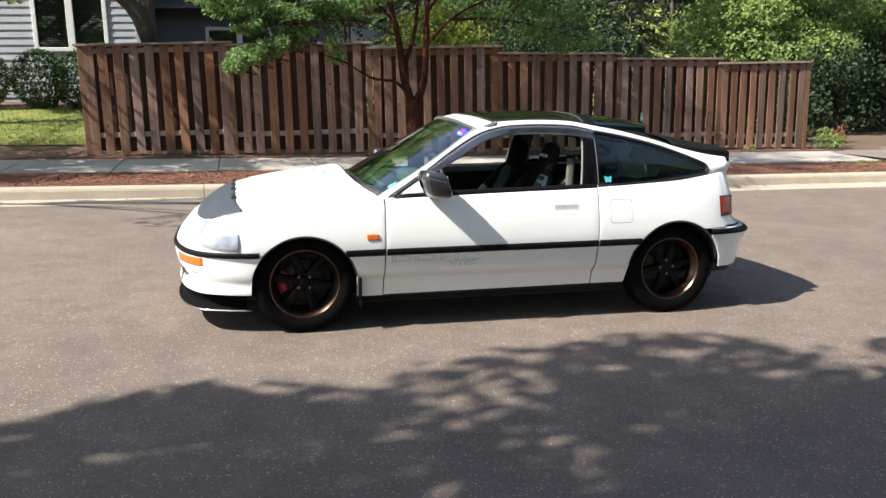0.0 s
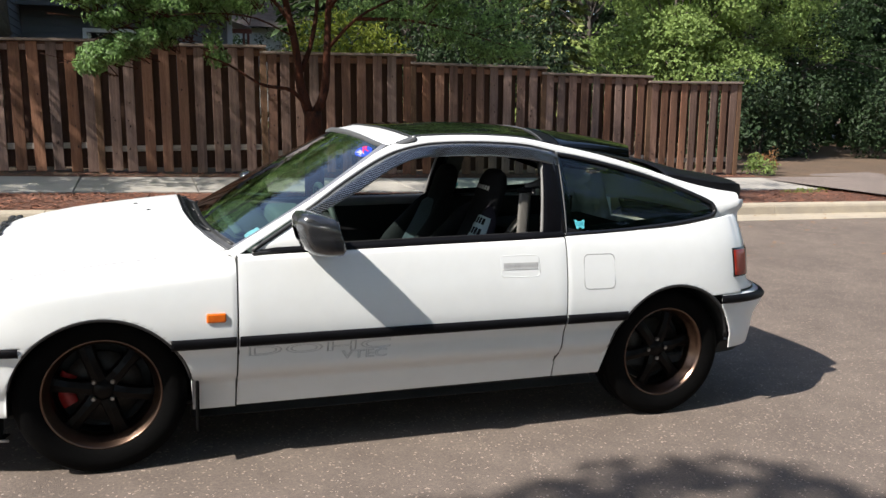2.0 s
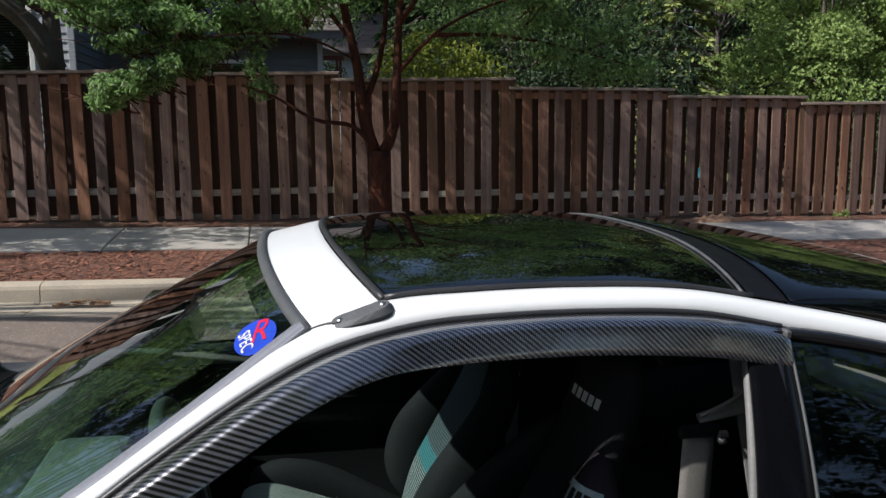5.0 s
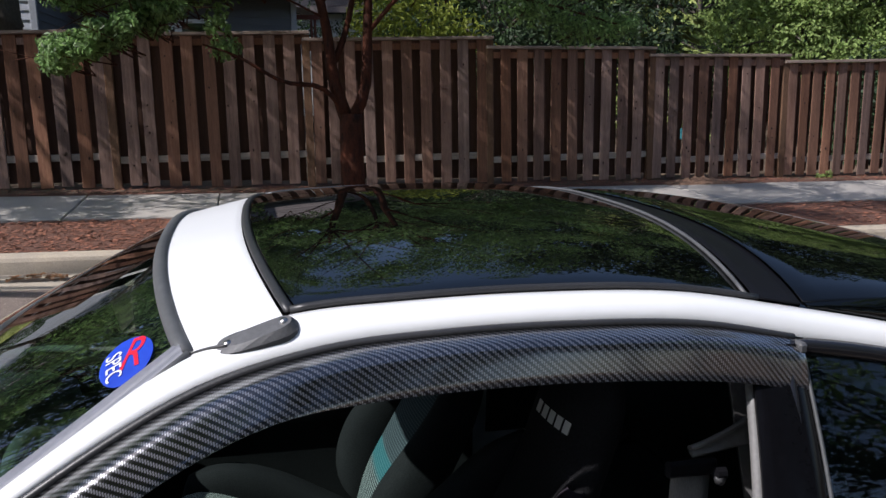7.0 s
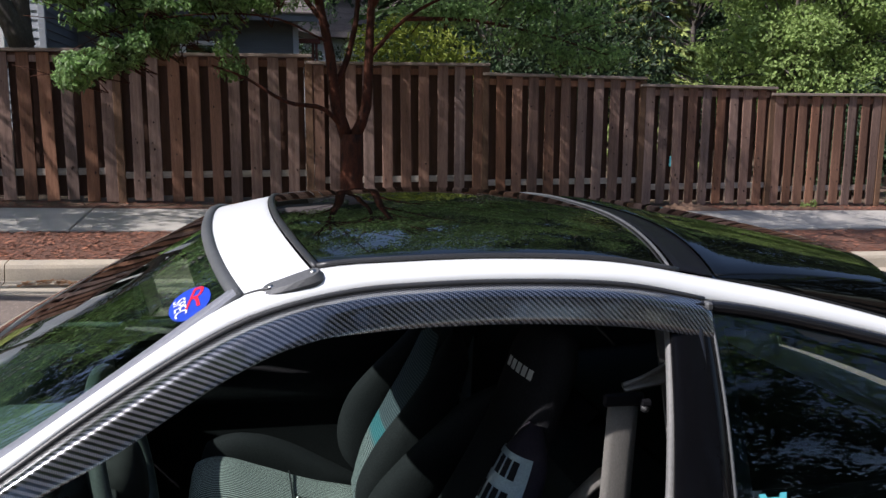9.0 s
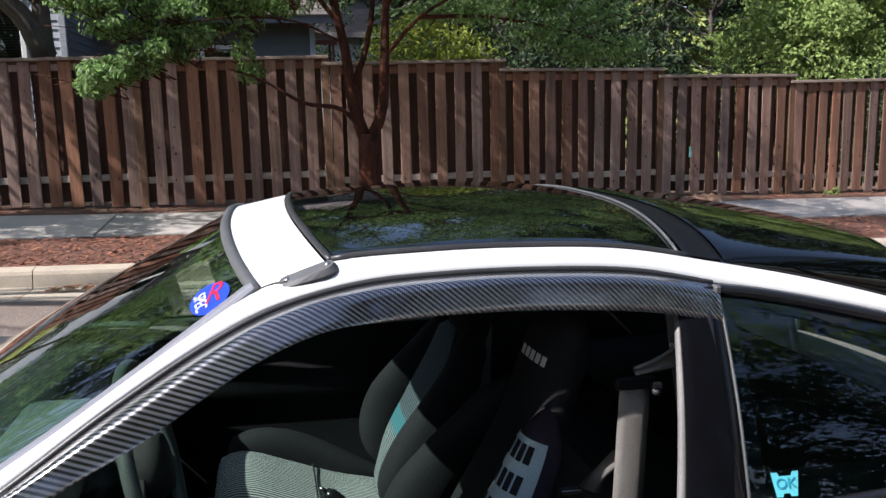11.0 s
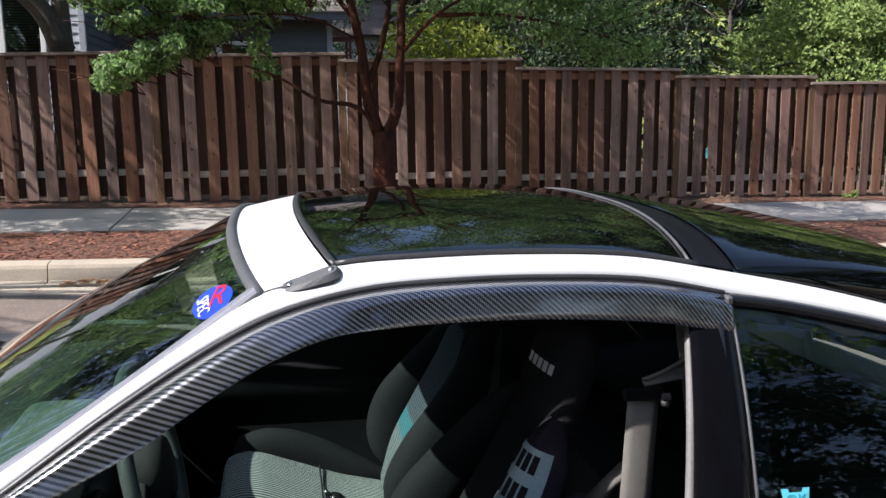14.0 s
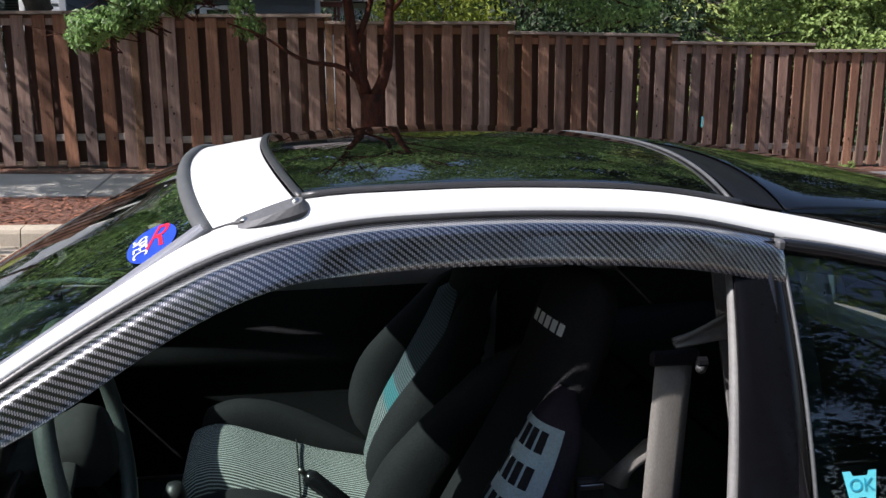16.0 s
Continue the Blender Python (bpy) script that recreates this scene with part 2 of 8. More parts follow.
def weave(name, dark, light, pitch, rough=0.3, coat=1.0, metal=0.0, gloss=2.0):
    """Two-by-two twill cloth under clear lacquer, laid out by the sheet's own lengths."""
    m = bpy.data.materials.new(name)
    m.use_nodes = True
    nt = m.node_tree
    b = nt.nodes["Principled BSDF"]
    link = nt.links.new
    uv = node(nt, "ShaderNodeUVMap")
    sep = node(nt, "ShaderNodeSeparateXYZ")
    rot = node(nt, "ShaderNodeMapping")
    link(uv.outputs["UV"], rot.inputs["Vector"])
    link(rot.outputs["Vector"], sep.inputs[0])

    def math_node(op, a, v):
        n = node(nt, "ShaderNodeMath")
        n.operation = op
        if not isinstance(a, (int, float)):
            link(a, n.inputs[0])
        if isinstance(v, (int, float)):
            n.inputs[1].default_value = v
        elif v is not None:
            link(v, n.inputs[1])
        return n.outputs[0]

    i = math_node("FLOOR", math_node("DIVIDE", sep.outputs[0], pitch), None)
    j = math_node("FLOOR", math_node("DIVIDE", sep.outputs[1], pitch), None)
    k = math_node("FLOORED_MODULO", math_node("SUBTRACT", i, j), 4.0)
    over = math_node("LESS_THAN", k, 2.0)
    # each rounded tow's sheen is painted: bright along its middle, dark at its edges
    fine_u = math_node("FRACT", math_node("DIVIDE", sep.outputs[0], pitch), None)
    round_u = math_node("SUBTRACT", 1.0, None)
    round_u.node.inputs[0].default_value = 1.0
    link(math_node("MULTIPLY", math_node("ABSOLUTE", math_node("SUBTRACT", fine_u, 0.5), None), 1.9), round_u.node.inputs[1])
    fine_v = math_node("FRACT", math_node("DIVIDE", sep.outputs[1], pitch), None)
    bow_v = math_node("SUBTRACT", 1.15, math_node("ABSOLUTE", math_node("SUBTRACT", fine_v, 0.5), None))
    bow_v.node.inputs[0].default_value = 1.15
    shine = math_node("MULTIPLY", over, math_node("MULTIPLY", round_u, bow_v))
    noise_n = node(nt, "ShaderNodeTexNoise", Scale=9.0, Detail=3.0)
    tc = node(nt, "ShaderNodeTexCoord")
    link(tc.outputs["Object"], noise_n.inputs["Vector"])
    mix = node(nt, "ShaderNodeMix")
    mix.data_type = "RGBA"
    mix.inputs[6].default_value, mix.inputs[7].default_value = (*dark, 1), (*light, 1)
    link(shine, mix.inputs[0])
    hsv = node(nt, "ShaderNodeHueSaturation")
    mr = node(nt, "ShaderNodeMapRange")
    mr.inputs["To Min"].default_value, mr.inputs["To Max"].default_value = 0.6, 1.4
    link(noise_n.outputs["Fac"], mr.inputs["Value"])
    link(mr.outputs["Result"], hsv.inputs["Value"])
    link(mix.outputs[2], hsv.inputs["Color"])
    link(hsv.outputs["Color"], b.inputs["Base Color"])
    b.inputs["Roughness"].default_value = rough
    b.inputs["Specular IOR Level"].default_value = 0.6
    b.inputs["Metallic"].default_value = metal
    b.inputs["Coat Weight"].default_value, b.inputs["Coat Roughness"].default_value = coat, 0.10
    b.inputs["Coat IOR"].default_value = gloss
    bp = node(nt, "ShaderNodeBump", Strength=0.6, Distance=0.0006)
    link(over, bp.inputs["Height"])
    link(bp.outputs["Normal"], b.inputs["Normal"])
    return m


def asphalt(name, lo, hi):
    """Worn asphalt: mixed stones of a few millimetres, stains of a metre or so."""
    m = mat(name, lo, hi, rough=0.85, scale=0.6, fine=5.0, fine_amt=0.15, bump=0.003, bump_scale=220.0, spec=0.3)
    nt = m.node_tree
    link = nt.links.new
    b = nt.nodes["Principled BSDF"]
    src = b.inputs["Base Color"].links[0].from_socket
    tc = node(nt, "ShaderNodeTexCoord")
    vo = node(nt, "ShaderNodeTexVoronoi", Scale=150.0)
    link(tc.outputs["Object"], vo.inputs["Vector"])
    hs = node(nt, "ShaderNodeSeparateColor")
    link(vo.outputs["Color"], hs.inputs[0])
    mr = node(nt, "ShaderNodeValToRGB")
    e = mr.color_ramp.elements
    e[0].position, e[0].color = 0.0, (0.80, 0.80, 0.80, 1)
    e[1].position, e[1].color = 0.955, (1.10, 1.08, 1.06, 1)
    x = e.new(0.99)
    x.color = (2.5, 2.4, 2.3, 1)
    link(hs.outputs[0], mr.inputs[0])
    mul = node(nt, "ShaderNodeMix")
    mul.data_type, mul.blend_type = "RGBA", "MULTIPLY"
    mul.inputs[0].default_value = 1.0
    link(src, mul.inputs[6])
    link(mr.outputs["Color"], mul.inputs[7])
    # sparse pale chippings
    vo2 = node(nt, "ShaderNodeTexVoronoi", Scale=46.0)
    link(tc.outputs["Object"], vo2.inputs["Vector"])
    near = node(nt, "ShaderNodeMath")
    near.operation, near.inputs[1].default_value = "LESS_THAN", 0.19
    link(vo2.outputs["Distance"], near.inputs[0])
    pick = node(nt, "ShaderNodeSeparateColor")
    link(vo2.outputs["Color"], pick.inputs[0])
    few = node(nt, "ShaderNodeMath")
    few.operation, few.inputs[1].default_value = "GREATER_THAN", 0.90
    link(pick.outputs[1], few.inputs[0])
    chip = node(nt, "ShaderNodeMath")
    chip.operation = "MULTIPLY"
    link(near.outputs[0], chip.inputs[0])
    link(few.outputs[0], chip.inputs[1])
    pale = node(nt, "ShaderNodeMix")
    pale.data_type = "RGBA"
    link(chip.outputs[0], pale.inputs[0])
    link(mul.outputs[2], pale.inputs[6])
    pale.inputs[7].default_value = (0.34, 0.29, 0.25, 1)
    link(pale.outputs[2], b.inputs["Base Color"])
    return m


M_ASPHALT = asphalt("worn_asphalt", (0.122, 0.098, 0.084), (0.160, 0.129, 0.108))
M_PATH = asphalt("path_asphalt", (0.16, 0.13, 0.115), (0.2, 0.165, 0.145))
M_KERB = mat("kerb_concrete", (0.385, 0.325, 0.24), (0.30, 0.26, 0.205), rough=0.9, scale=3, fine=90, fine_amt=0.18, bump=0.003, rand=0.06)
M_WALK = mat("sidewalk_concrete", (0.365, 0.335, 0.295), (0.285, 0.265, 0.235), rough=0.9, scale=2, fine=120, fine_amt=0.14, bump=0.002, rand=0.08)
M_SOIL = mat("bark_soil", (0.13, 0.055, 0.032), (0.08, 0.035, 0.022), rough=0.95, scale=5, fine=55, fine_amt=0.5, bump=0.02, bump_scale=45)
M_CHIP = mat("bark_chip", (0.22, 0.085, 0.045), (0.13, 0.05, 0.03), rough=0.9, scale=20, fine=140, fine_amt=0.3, island=0.5)
M_HEAP = mat("loose_pale_soil", (0.26, 0.155, 0.095), (0.17, 0.095, 0.058), rough=0.95, scale=12, fine=70, fine_amt=0.5, bump=0.02, bump_scale=60)
M_EARTH = mat("yard_earth", (0.12, 0.075, 0.045), (0.08, 0.055, 0.035), rough=0.95, scale=1.2, fine=30, fine_amt=0.35, bump=0.02, bump_scale=20)
M_LAWN = mat("lawn", (0.22, 0.23, 0.05), (0.13, 0.16, 0.035), rough=0.9, scale=1.6, fine=50, fine_amt=0.4, bump=0.02, bump_scale=80)
M_GRASS = mat("grass_blade", (0.2, 0.24, 0.05), (0.11, 0.16, 0.03), rough=0.7, scale=3, island=0.35, translucent=0.3)
M_CEDAR = mat("weathered_cedar", (0.235, 0.130, 0.088), (0.132, 0.070, 0.048), tone=0.30, rough=0.85, scale=2.2, fine=26, fine_amt=0.35, bump=0.0025, stretch=(9, 9, 0.8), rand=0.3, spec=0.25)
# Back boards: the shade between the front boards is put into this colour.
M_CEDAR_SHADED = mat("shaded_cedar", (0.072, 0.035, 0.022), (0.045, 0.023, 0.015), rough=0.85, scale=2.2, fine=26, fine_amt=0.3, bump=0.0025, stretch=(9, 9, 0.8), rand=0.25, spec=0.25)
M_POST = mat("cedar_post", (0.17, 0.095, 0.055), (0.105, 0.06, 0.036), rough=0.85, scale=2.2, fine=24, fine_amt=0.35, bump=0.0025, stretch=(8, 8, 0.8), rand=0.2, spec=0.25)
M_RAIL = mat("grey_fence_rail", (0.34, 0.29, 0.24), (0.22, 0.18, 0.15), rough=0.9, scale=3, fine=30, fine_amt=0.25, bump=0.002, stretch=(0.8, 8, 8), rand=0.15)
M_CAP = mat("grey_fence_cap", (0.25, 0.19, 0.15), (0.17, 0.13, 0.105), rough=0.9, scale=3, fine=30, fine_amt=0.25, bump=0.002, stretch=(0.8, 8, 8), rand=0.15)
M_KNOT = mat("wood_knot", (0.045, 0.024, 0.016), rough=0.9)
M_BARK_RED = mat("peeling_red_bark", (0.075, 0.024, 0.012), (0.014, 0.008, 0.006), rough=0.8, spec=0.12, scale=9, fine=60, fine_amt=0.4, bump=0.008, stretch=(2, 2, 0.7))
M_BARK = mat("grey_bark", (0.12, 0.10, 0.085), (0.065, 0.055, 0.045), rough=0.95, scale=8, fine=40, fine_amt=0.4, bump=0.015, stretch=(3, 3, 0.7))
M_LEAF_A = mat("maple_leaf", (0.215, 0.335, 0.115), (0.12, 0.205, 0.068), rough=0.5, spec=0.45, scale=2, island=0.55, translucent=0.62)
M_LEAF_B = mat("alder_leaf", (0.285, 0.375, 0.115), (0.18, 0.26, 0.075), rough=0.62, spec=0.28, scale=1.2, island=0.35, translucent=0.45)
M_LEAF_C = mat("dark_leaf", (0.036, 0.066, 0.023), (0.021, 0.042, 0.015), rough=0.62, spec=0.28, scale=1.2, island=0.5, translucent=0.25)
M_LEAF_Y = mat("yellow_green_leaf", (0.24, 0.26, 0.03), (0.14, 0.19, 0.03), rough=0.62, spec=0.28, scale=2, island=0.35, translucent=0.4)
M_NEEDLE = mat("fir_needle", (0.055, 0.09, 0.028), (0.03, 0.055, 0.018), rough=0.65, spec=0.25, scale=1.5, island=0.45, translucent=0.15)
M_NEEDLE_L = mat("pale_conifer_needle", (0.26, 0.30, 0.09), (0.16, 0.20, 0.06), rough=0.65, spec=0.25, scale=1.5, island=0.45, translucent=0.2)
M_HEDGE = mat("hedge_leaf", (0.05, 0.10, 0.022), (0.03, 0.07, 0.016), rough=0.5, spec=0.3, scale=2, island=0.5, translucent=0.25)
# Shrubs under the trees: the canopy's shade is in this low leaf colour.
M_SHADED_LEAF = mat("shaded_shrub_leaf", (0.030, 0.052, 0.020), (0.017, 0.032, 0.013), rough=0.6, spec=0.25, scale=1.5, island=0.5, translucent=0.2)
M_DRY = mat("dry_leaf", (0.30, 0.14, 0.05), (0.18, 0.08, 0.03), rough=0.8, scale=4, island=0.4, translucent=0.2)
M_SIDING = mat("painted_siding", (0.36, 0.38, 0.41), (0.31, 0.33, 0.36), rough=0.6, scale=1.5, fine=40, fine_amt=0.06, bump=0.001, rand=0.04)
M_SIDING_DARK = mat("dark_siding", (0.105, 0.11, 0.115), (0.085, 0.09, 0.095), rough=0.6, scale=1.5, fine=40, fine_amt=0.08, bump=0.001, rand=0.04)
M_TRIM = mat("white_trim", (0.74, 0.74, 0.72), (0.68, 0.68, 0.66), rough=0.5, scale=2, fine=30, fine_amt=0.04)
M_SHINGLE = mat("roof_shingle", (0.13, 0.11, 0.10), (0.09, 0.075, 0.07), rough=0.95, scale=3, fine=50, fine_amt=0.35, bump=0.004, rand=0.2)
M_BLIND = mat("blind_slat", (0.62, 0.62, 0.58), rough=0.6, scale=2, fine_amt=0.05)
M_CANVAS = mat("pale_canvas", (0.55, 0.58, 0.6), (0.5, 0.52, 0.55), rough=0.9, scale=3, fine=200, fine_amt=0.06)
M_REDWOOD = mat("red_stained_timber", (0.16, 0.05, 0.035), rough=0.7, scale=4, fine=40)
M_SIGN = mat("red_reflective_sheeting", (0.62, 0.02, 0.03), (0.5, 0.015, 0.02), rough=0.35, scale=3, fine=120, fine_amt=0.1)
M_GALV = mat("galvanised_steel", (0.5, 0.5, 0.5), (0.4, 0.4, 0.41), rough=0.45, metal=0.8, scale=12, fine=60, fine_amt=0.15)
# car
M_WHITE = mat("white_car_paint", (0.73, 0.74, 0.735), (0.70, 0.71, 0.705), rough=0.30, scale=1.5, fine=14, fine_amt=0.02, coat=0.25, rough_var=0.05)
M_BLACK = mat("black_plastic_trim", (0.018, 0.018, 0.019), (0.025, 0.025, 0.026), rough=0.45, scale=10, fine=200, fine_amt=0.2, bump=0.0003, rough_var=0.1)
M_GLOSS = mat("gloss_black_trim", (0.012, 0.012, 0.014), rough=0.16, scale=8, fine=100, fine_amt=0.2, rough_var=0.06)
M_RUBBER = mat("tyre_rubber", (0.0018, 0.0018, 0.0018), (0.0028, 0.0026, 0.0026), spec=0.06, rough=0.75, scale=14, fine=120, fine_amt=0.3, bump=0.0006)
M_SEAL = mat("grey_window_seal", (0.05, 0.052, 0.055), (0.075, 0.078, 0.08), rough=0.5, scale=12, fine=80, fine_amt=0.15)
M_BRONZE = mat("bronze_rim", (0.005, 0.0034, 0.003), (0.004, 0.003, 0.0025), rough=0.4, metal=0.0, spec=0.10, scale=10, fine=120, fine_amt=0.12, coat=0.06)
M_LIP = mat("machined_bronze_lip", (0.20, 0.13, 0.095), (0.13, 0.085, 0.065), rough=0.3, metal=1.0, scale=8, fine=160, fine_amt=0.08)
M_CALIPER = mat("red_caliper", (0.30, 0.012, 0.012), rough=0.4, scale=20, fine=100)
M_STEEL = mat("brushed_steel", (0.45, 0.44, 0.43), (0.33, 0.32, 0.31), rough=0.35, metal=1.0, scale=20, fine=200, fine_amt=0.15)
M_BPILLAR = mat("gloss_black_pillar", (0.0028, 0.0028, 0.0036), (0.004, 0.004, 0.005), spec=0.10, rough=0.16, scale=8, fine=120, fine_amt=0.2, rough_var=0.06)
M_UNDER = mat("dark_underbody", (0.022, 0.022, 0.022), rough=0.9, scale=6)
M_BRA = mat("vinyl_hood_bra", (0.040, 0.047, 0.060), (0.050, 0.058, 0.072), rough=0.42, scale=14, fine=260, fine_amt=0.25, bump=0.0006, rough_var=0.08)
M_AMBER = mat("amber_lens", (0.75, 0.16, 0.01), (0.62, 0.11, 0.01), rough=0.15, scale=30, fine=260, fine_amt=0.25, coat=1.0, bump=0.0004)
M_REDLENS = mat("red_tail_lens", (0.30, 0.022, 0.008), (0.20, 0.012, 0.005), rough=0.2, spec=0.3, scale=30, fine=260, fine_amt=0.25, coat=0.3, bump=0.0004)
M_LAMP = mat("headlamp_reflector", (0.40, 0.44, 0.52), (0.22, 0.25, 0.31), rough=0.22, metal=0.2, scale=16, fine=60, fine_amt=0.1, coat=1.0, bump=0.0006)
M_GLASS = glass("tinted_windscreen", (0.56, 0.72, 0.64), ior=1.52, gain=2.3)
M_GLASS_DARK = glass("dark_tinted_glass", (0.55, 0.69, 0.66), ior=1.52, gain=1.25)
M_ROOFGLASS = mat("black_roof_glass", (0.001, 0.0012, 0.0012), (0.0015, 0.0018, 0.0017), rough=0.012, scale=3, fine=9, fine_amt=0.1, spec=0.5, coat=0.0)
M_HOUSEGLASS = glass("house_window_glass", (0.55, 0.6, 0.6), ior=1.5, gain=1.5)
M_CARBON = weave("carbon_twill", (0.003, 0.003, 0.004), (0.27, 0.275, 0.295), 0.0024, rough=0.30, metal=0.7)
M_CARBON_FINE = weave("carbon_mirror_twill", (0.008, 0.008, 0.009), (0.035, 0.036, 0.040), 0.0024, rough=0.25, gloss=1.45)
M_CLOTH = mat("black_seat_cloth", (0.017, 0.017, 0.019), (0.021, 0.021, 0.023), spec=0.12, rough=0.95, scale=9, fine=300, fine_amt=0.3, bump=0.0008)
M_BELT = mat("grey_belt_webbing", (0.175, 0.166, 0.150), (0.14, 0.13, 0.118), spec=0.2, rough=0.85, scale=14, fine=320, fine_amt=0.25, bump=0.0006, stretch=(4, 4, 0.6))
# Dash parts behind the windscreen: sunlight on them is put into this paler colour.
M_DASH_SUNLIT = mat("sunlit_dash_pad", (0.10, 0.122, 0.112), (0.13, 0.15, 0.14), rough=0.7, scale=10, fine=260, fine_amt=0.15, bump=0.0005)
M_DASH = mat("dark_dash_plastic", (0.036, 0.043, 0.040), (0.050, 0.058, 0.055), rough=0.7, scale=10, fine=260, fine_amt=0.15, bump=0.0005)
M_GREYPLASTIC = mat("grey_pillar_plastic", (0.16, 0.155, 0.15), (0.12, 0.118, 0.115), rough=0.6, scale=10, fine=200, fine_amt=0.15, bump=0.0004)
M_STICKER_BLUE = mat("blue_vinyl", (0.015, 0.05, 0.42), rough=0.35, scale=10, fine=60, fine_amt=0.05)
M_STICKER_RED = mat("red_vinyl", (0.62, 0.012, 0.04), rough=0.35, scale=10, fine=60, fine_amt=0.05)
M_STICKER_WHITE = mat("white_vinyl", (0.8, 0.8, 0.8), rough=0.35, scale=10, fine=60, fine_amt=0.05)
M_STICKER_CYAN = mat("cyan_vinyl", (0.12, 0.55, 0.62), rough=0.4, scale=10, fine=60, fine_amt=0.05)
M_STICKER_PALE = mat("pale_blue_paper", (0.46, 0.70, 0.90), rough=0.5, scale=10, fine=60, fine_amt=0.08)
M_STICKER_TEAL = mat("teal_vinyl", (0.03, 0.30, 0.42), rough=0.4, scale=10, fine=60, fine_amt=0.05)
M_DECAL = mat("faint_grey_decal", (0.56, 0.57, 0.58), rough=0.4, scale=10, fine=60, fine_amt=0.1)
M_RECESS_SHADE = mat("recess_shade_grey", (0.44, 0.44, 0.44), (0.36, 0.36, 0.36), rough=0.5, scale=20, fine=90, fine_amt=0.1)
M_DISC = mat("dark_brake_disc", (0.05, 0.042, 0.036), (0.035, 0.03, 0.026), rough=0.5, metal=0.6, scale=20, fine=120)
M_SEAM = mat("panel_gap_shadowed", (0.03, 0.03, 0.03), rough=0.9)


def striped_cloth(name, ground, stripe, teal, pitch, along="X"):
    """Ribbed grey seat cloth that shades into teal along the thing's height."""
    m = mat(name, ground, tuple(c * 0.8 for c in ground), rough=0.95, spec=0.2, scale=20, fine=400, fine_amt=0.25, bump=0.0008, sheen=0.03)
    nt = m.node_tree
    link = nt.links.new
    b = nt.nodes["Principled BSDF"]
    src = b.inputs["Base Color"].links[0].from_socket
    uv = node(nt, "ShaderNodeUVMap")
    wave = node(nt, "ShaderNodeTexWave", Scale=1.0 / pitch / 3.2, Distortion=0.6, Detail=1.0)
    wave.bands_direction = along
    link(uv.outputs["UV"], wave.inputs["Vector"])
    ramp = node(nt, "ShaderNodeValToRGB")
    ramp.color_ramp.elements[0].position, ramp.color_ramp.elements[1].position = 0.55, 0.85
    link(wave.outputs["Fac"], ramp.inputs["Fac"])
    mix = node(nt, "ShaderNodeMix")
    mix.data_type = "RGBA"
    link(ramp.outputs["Color"], mix.inputs[0])
    link(src, mix.inputs[6])
    mix.inputs[7].default_value = (*stripe, 1)
    last = mix.outputs[2]
    if teal:
        sep = node(nt, "ShaderNodeSeparateXYZ")
        link(uv.outputs["UV"], sep.inputs[0])
        band = node(nt, "ShaderNodeValToRGB")
        e = band.color_ramp.elements
        e[0].position, e[0].color = 0.160, (0, 0, 0, 1)
        e[1].position, e[1].color = 0.228, (0, 0, 0, 1)
        for pos, v in ((0.178, 0.75), (0.222, 0.75)):
            e.new(pos).color = (v, v, v, 1)
        link(sep.outputs[0], band.inputs["Fac"])
        mix2 = node(nt, "ShaderNodeMix")
        mix2.data_type = "RGBA"
        link(band.outputs["Color"], mix2.inputs[0])
        link(last, mix2.inputs[6])
        mix2.inputs[7].default_value = (*teal, 1)
        # slate cloth above the teal
        slate = node(nt, "ShaderNodeValToRGB")
        slate.color_ramp.elements[0].position, slate.color_ramp.elements[1].position = 0.222, 0.230
        slate.color_ramp.elements[1].color = (0.78, 0.78, 0.78, 1)
        link(sep.outputs[0], slate.inputs["Fac"])
        mix3 = node(nt, "ShaderNodeMix")
        mix3.data_type = "RGBA"
        link(slate.outputs["Color"], mix3.inputs[0])
        link(mix2.outputs[2], mix3.inputs[6])
        mix3.inputs[7].default_value = (0.030, 0.042, 0.055, 1)
        last = mix3.outputs[2]
    link(last, b.inputs["Base Color"])
    return m


M_STRIPE = striped_cloth("ribbed_grey_cloth", (0.070, 0.077, 0.074), (0.44, 0.465, 0.445), None, 0.0095, "Y")
M_STRIPE_TEAL = striped_cloth("ribbed_teal_cloth", (0.045, 0.052, 0.058), (0.26, 0.29, 0.29), (0.014, 0.135, 0.165), 0.0075)
M_SEAT_PRINT = mat("pale_teal_printed_cloth", (0.33, 0.43, 0.46), (0.48, 0.53, 0.52), rough=0.9, scale=6, fine=300, fine_amt=0.15, bump=0.0006)
M_PURPLE = mat("mauve_cloth", (0.035, 0.028, 0.038), (0.026, 0.021, 0.029), spec=0.2, rough=0.9, scale=9, fine=300, fine_amt=0.2)
M_FOG = mat("yellow_fog_lens", (0.55, 0.42, 0.10), (0.40, 0.28, 0.05), rough=0.12, scale=30, fine=200, fine_amt=0.25, coat=1.0, bump=0.0006)
M_FLAPGAP = mat("fine_panel_gap", (0.40, 0.40, 0.40), rough=0.9)
M_PILLAR = mat("satin_black_pillar", (0.005, 0.005, 0.006), (0.0075, 0.0075, 0.009), rough=0.45, spec=0.08, scale=10, fine=200, fine_amt=0.15, bump=0.0002)
M_WHEEL = mat("worn_grey_leather", (0.055, 0.066, 0.063), (0.08, 0.092, 0.088), rough=0.45, scale=20, fine=240, fine_amt=0.2, bump=0.0004)
M_BRACKET = mat("weathered_grey_plastic", (0.055, 0.056, 0.059), (0.080, 0.081, 0.084), rough=0.55, scale=30, fine=260, fine_amt=0.2, bump=0.0004)
M_MOULD = mat("grey_glass_moulding", (0.135, 0.140, 0.162), (0.160, 0.165, 0.188), rough=0.4, scale=14, fine=120, fine_amt=0.12)

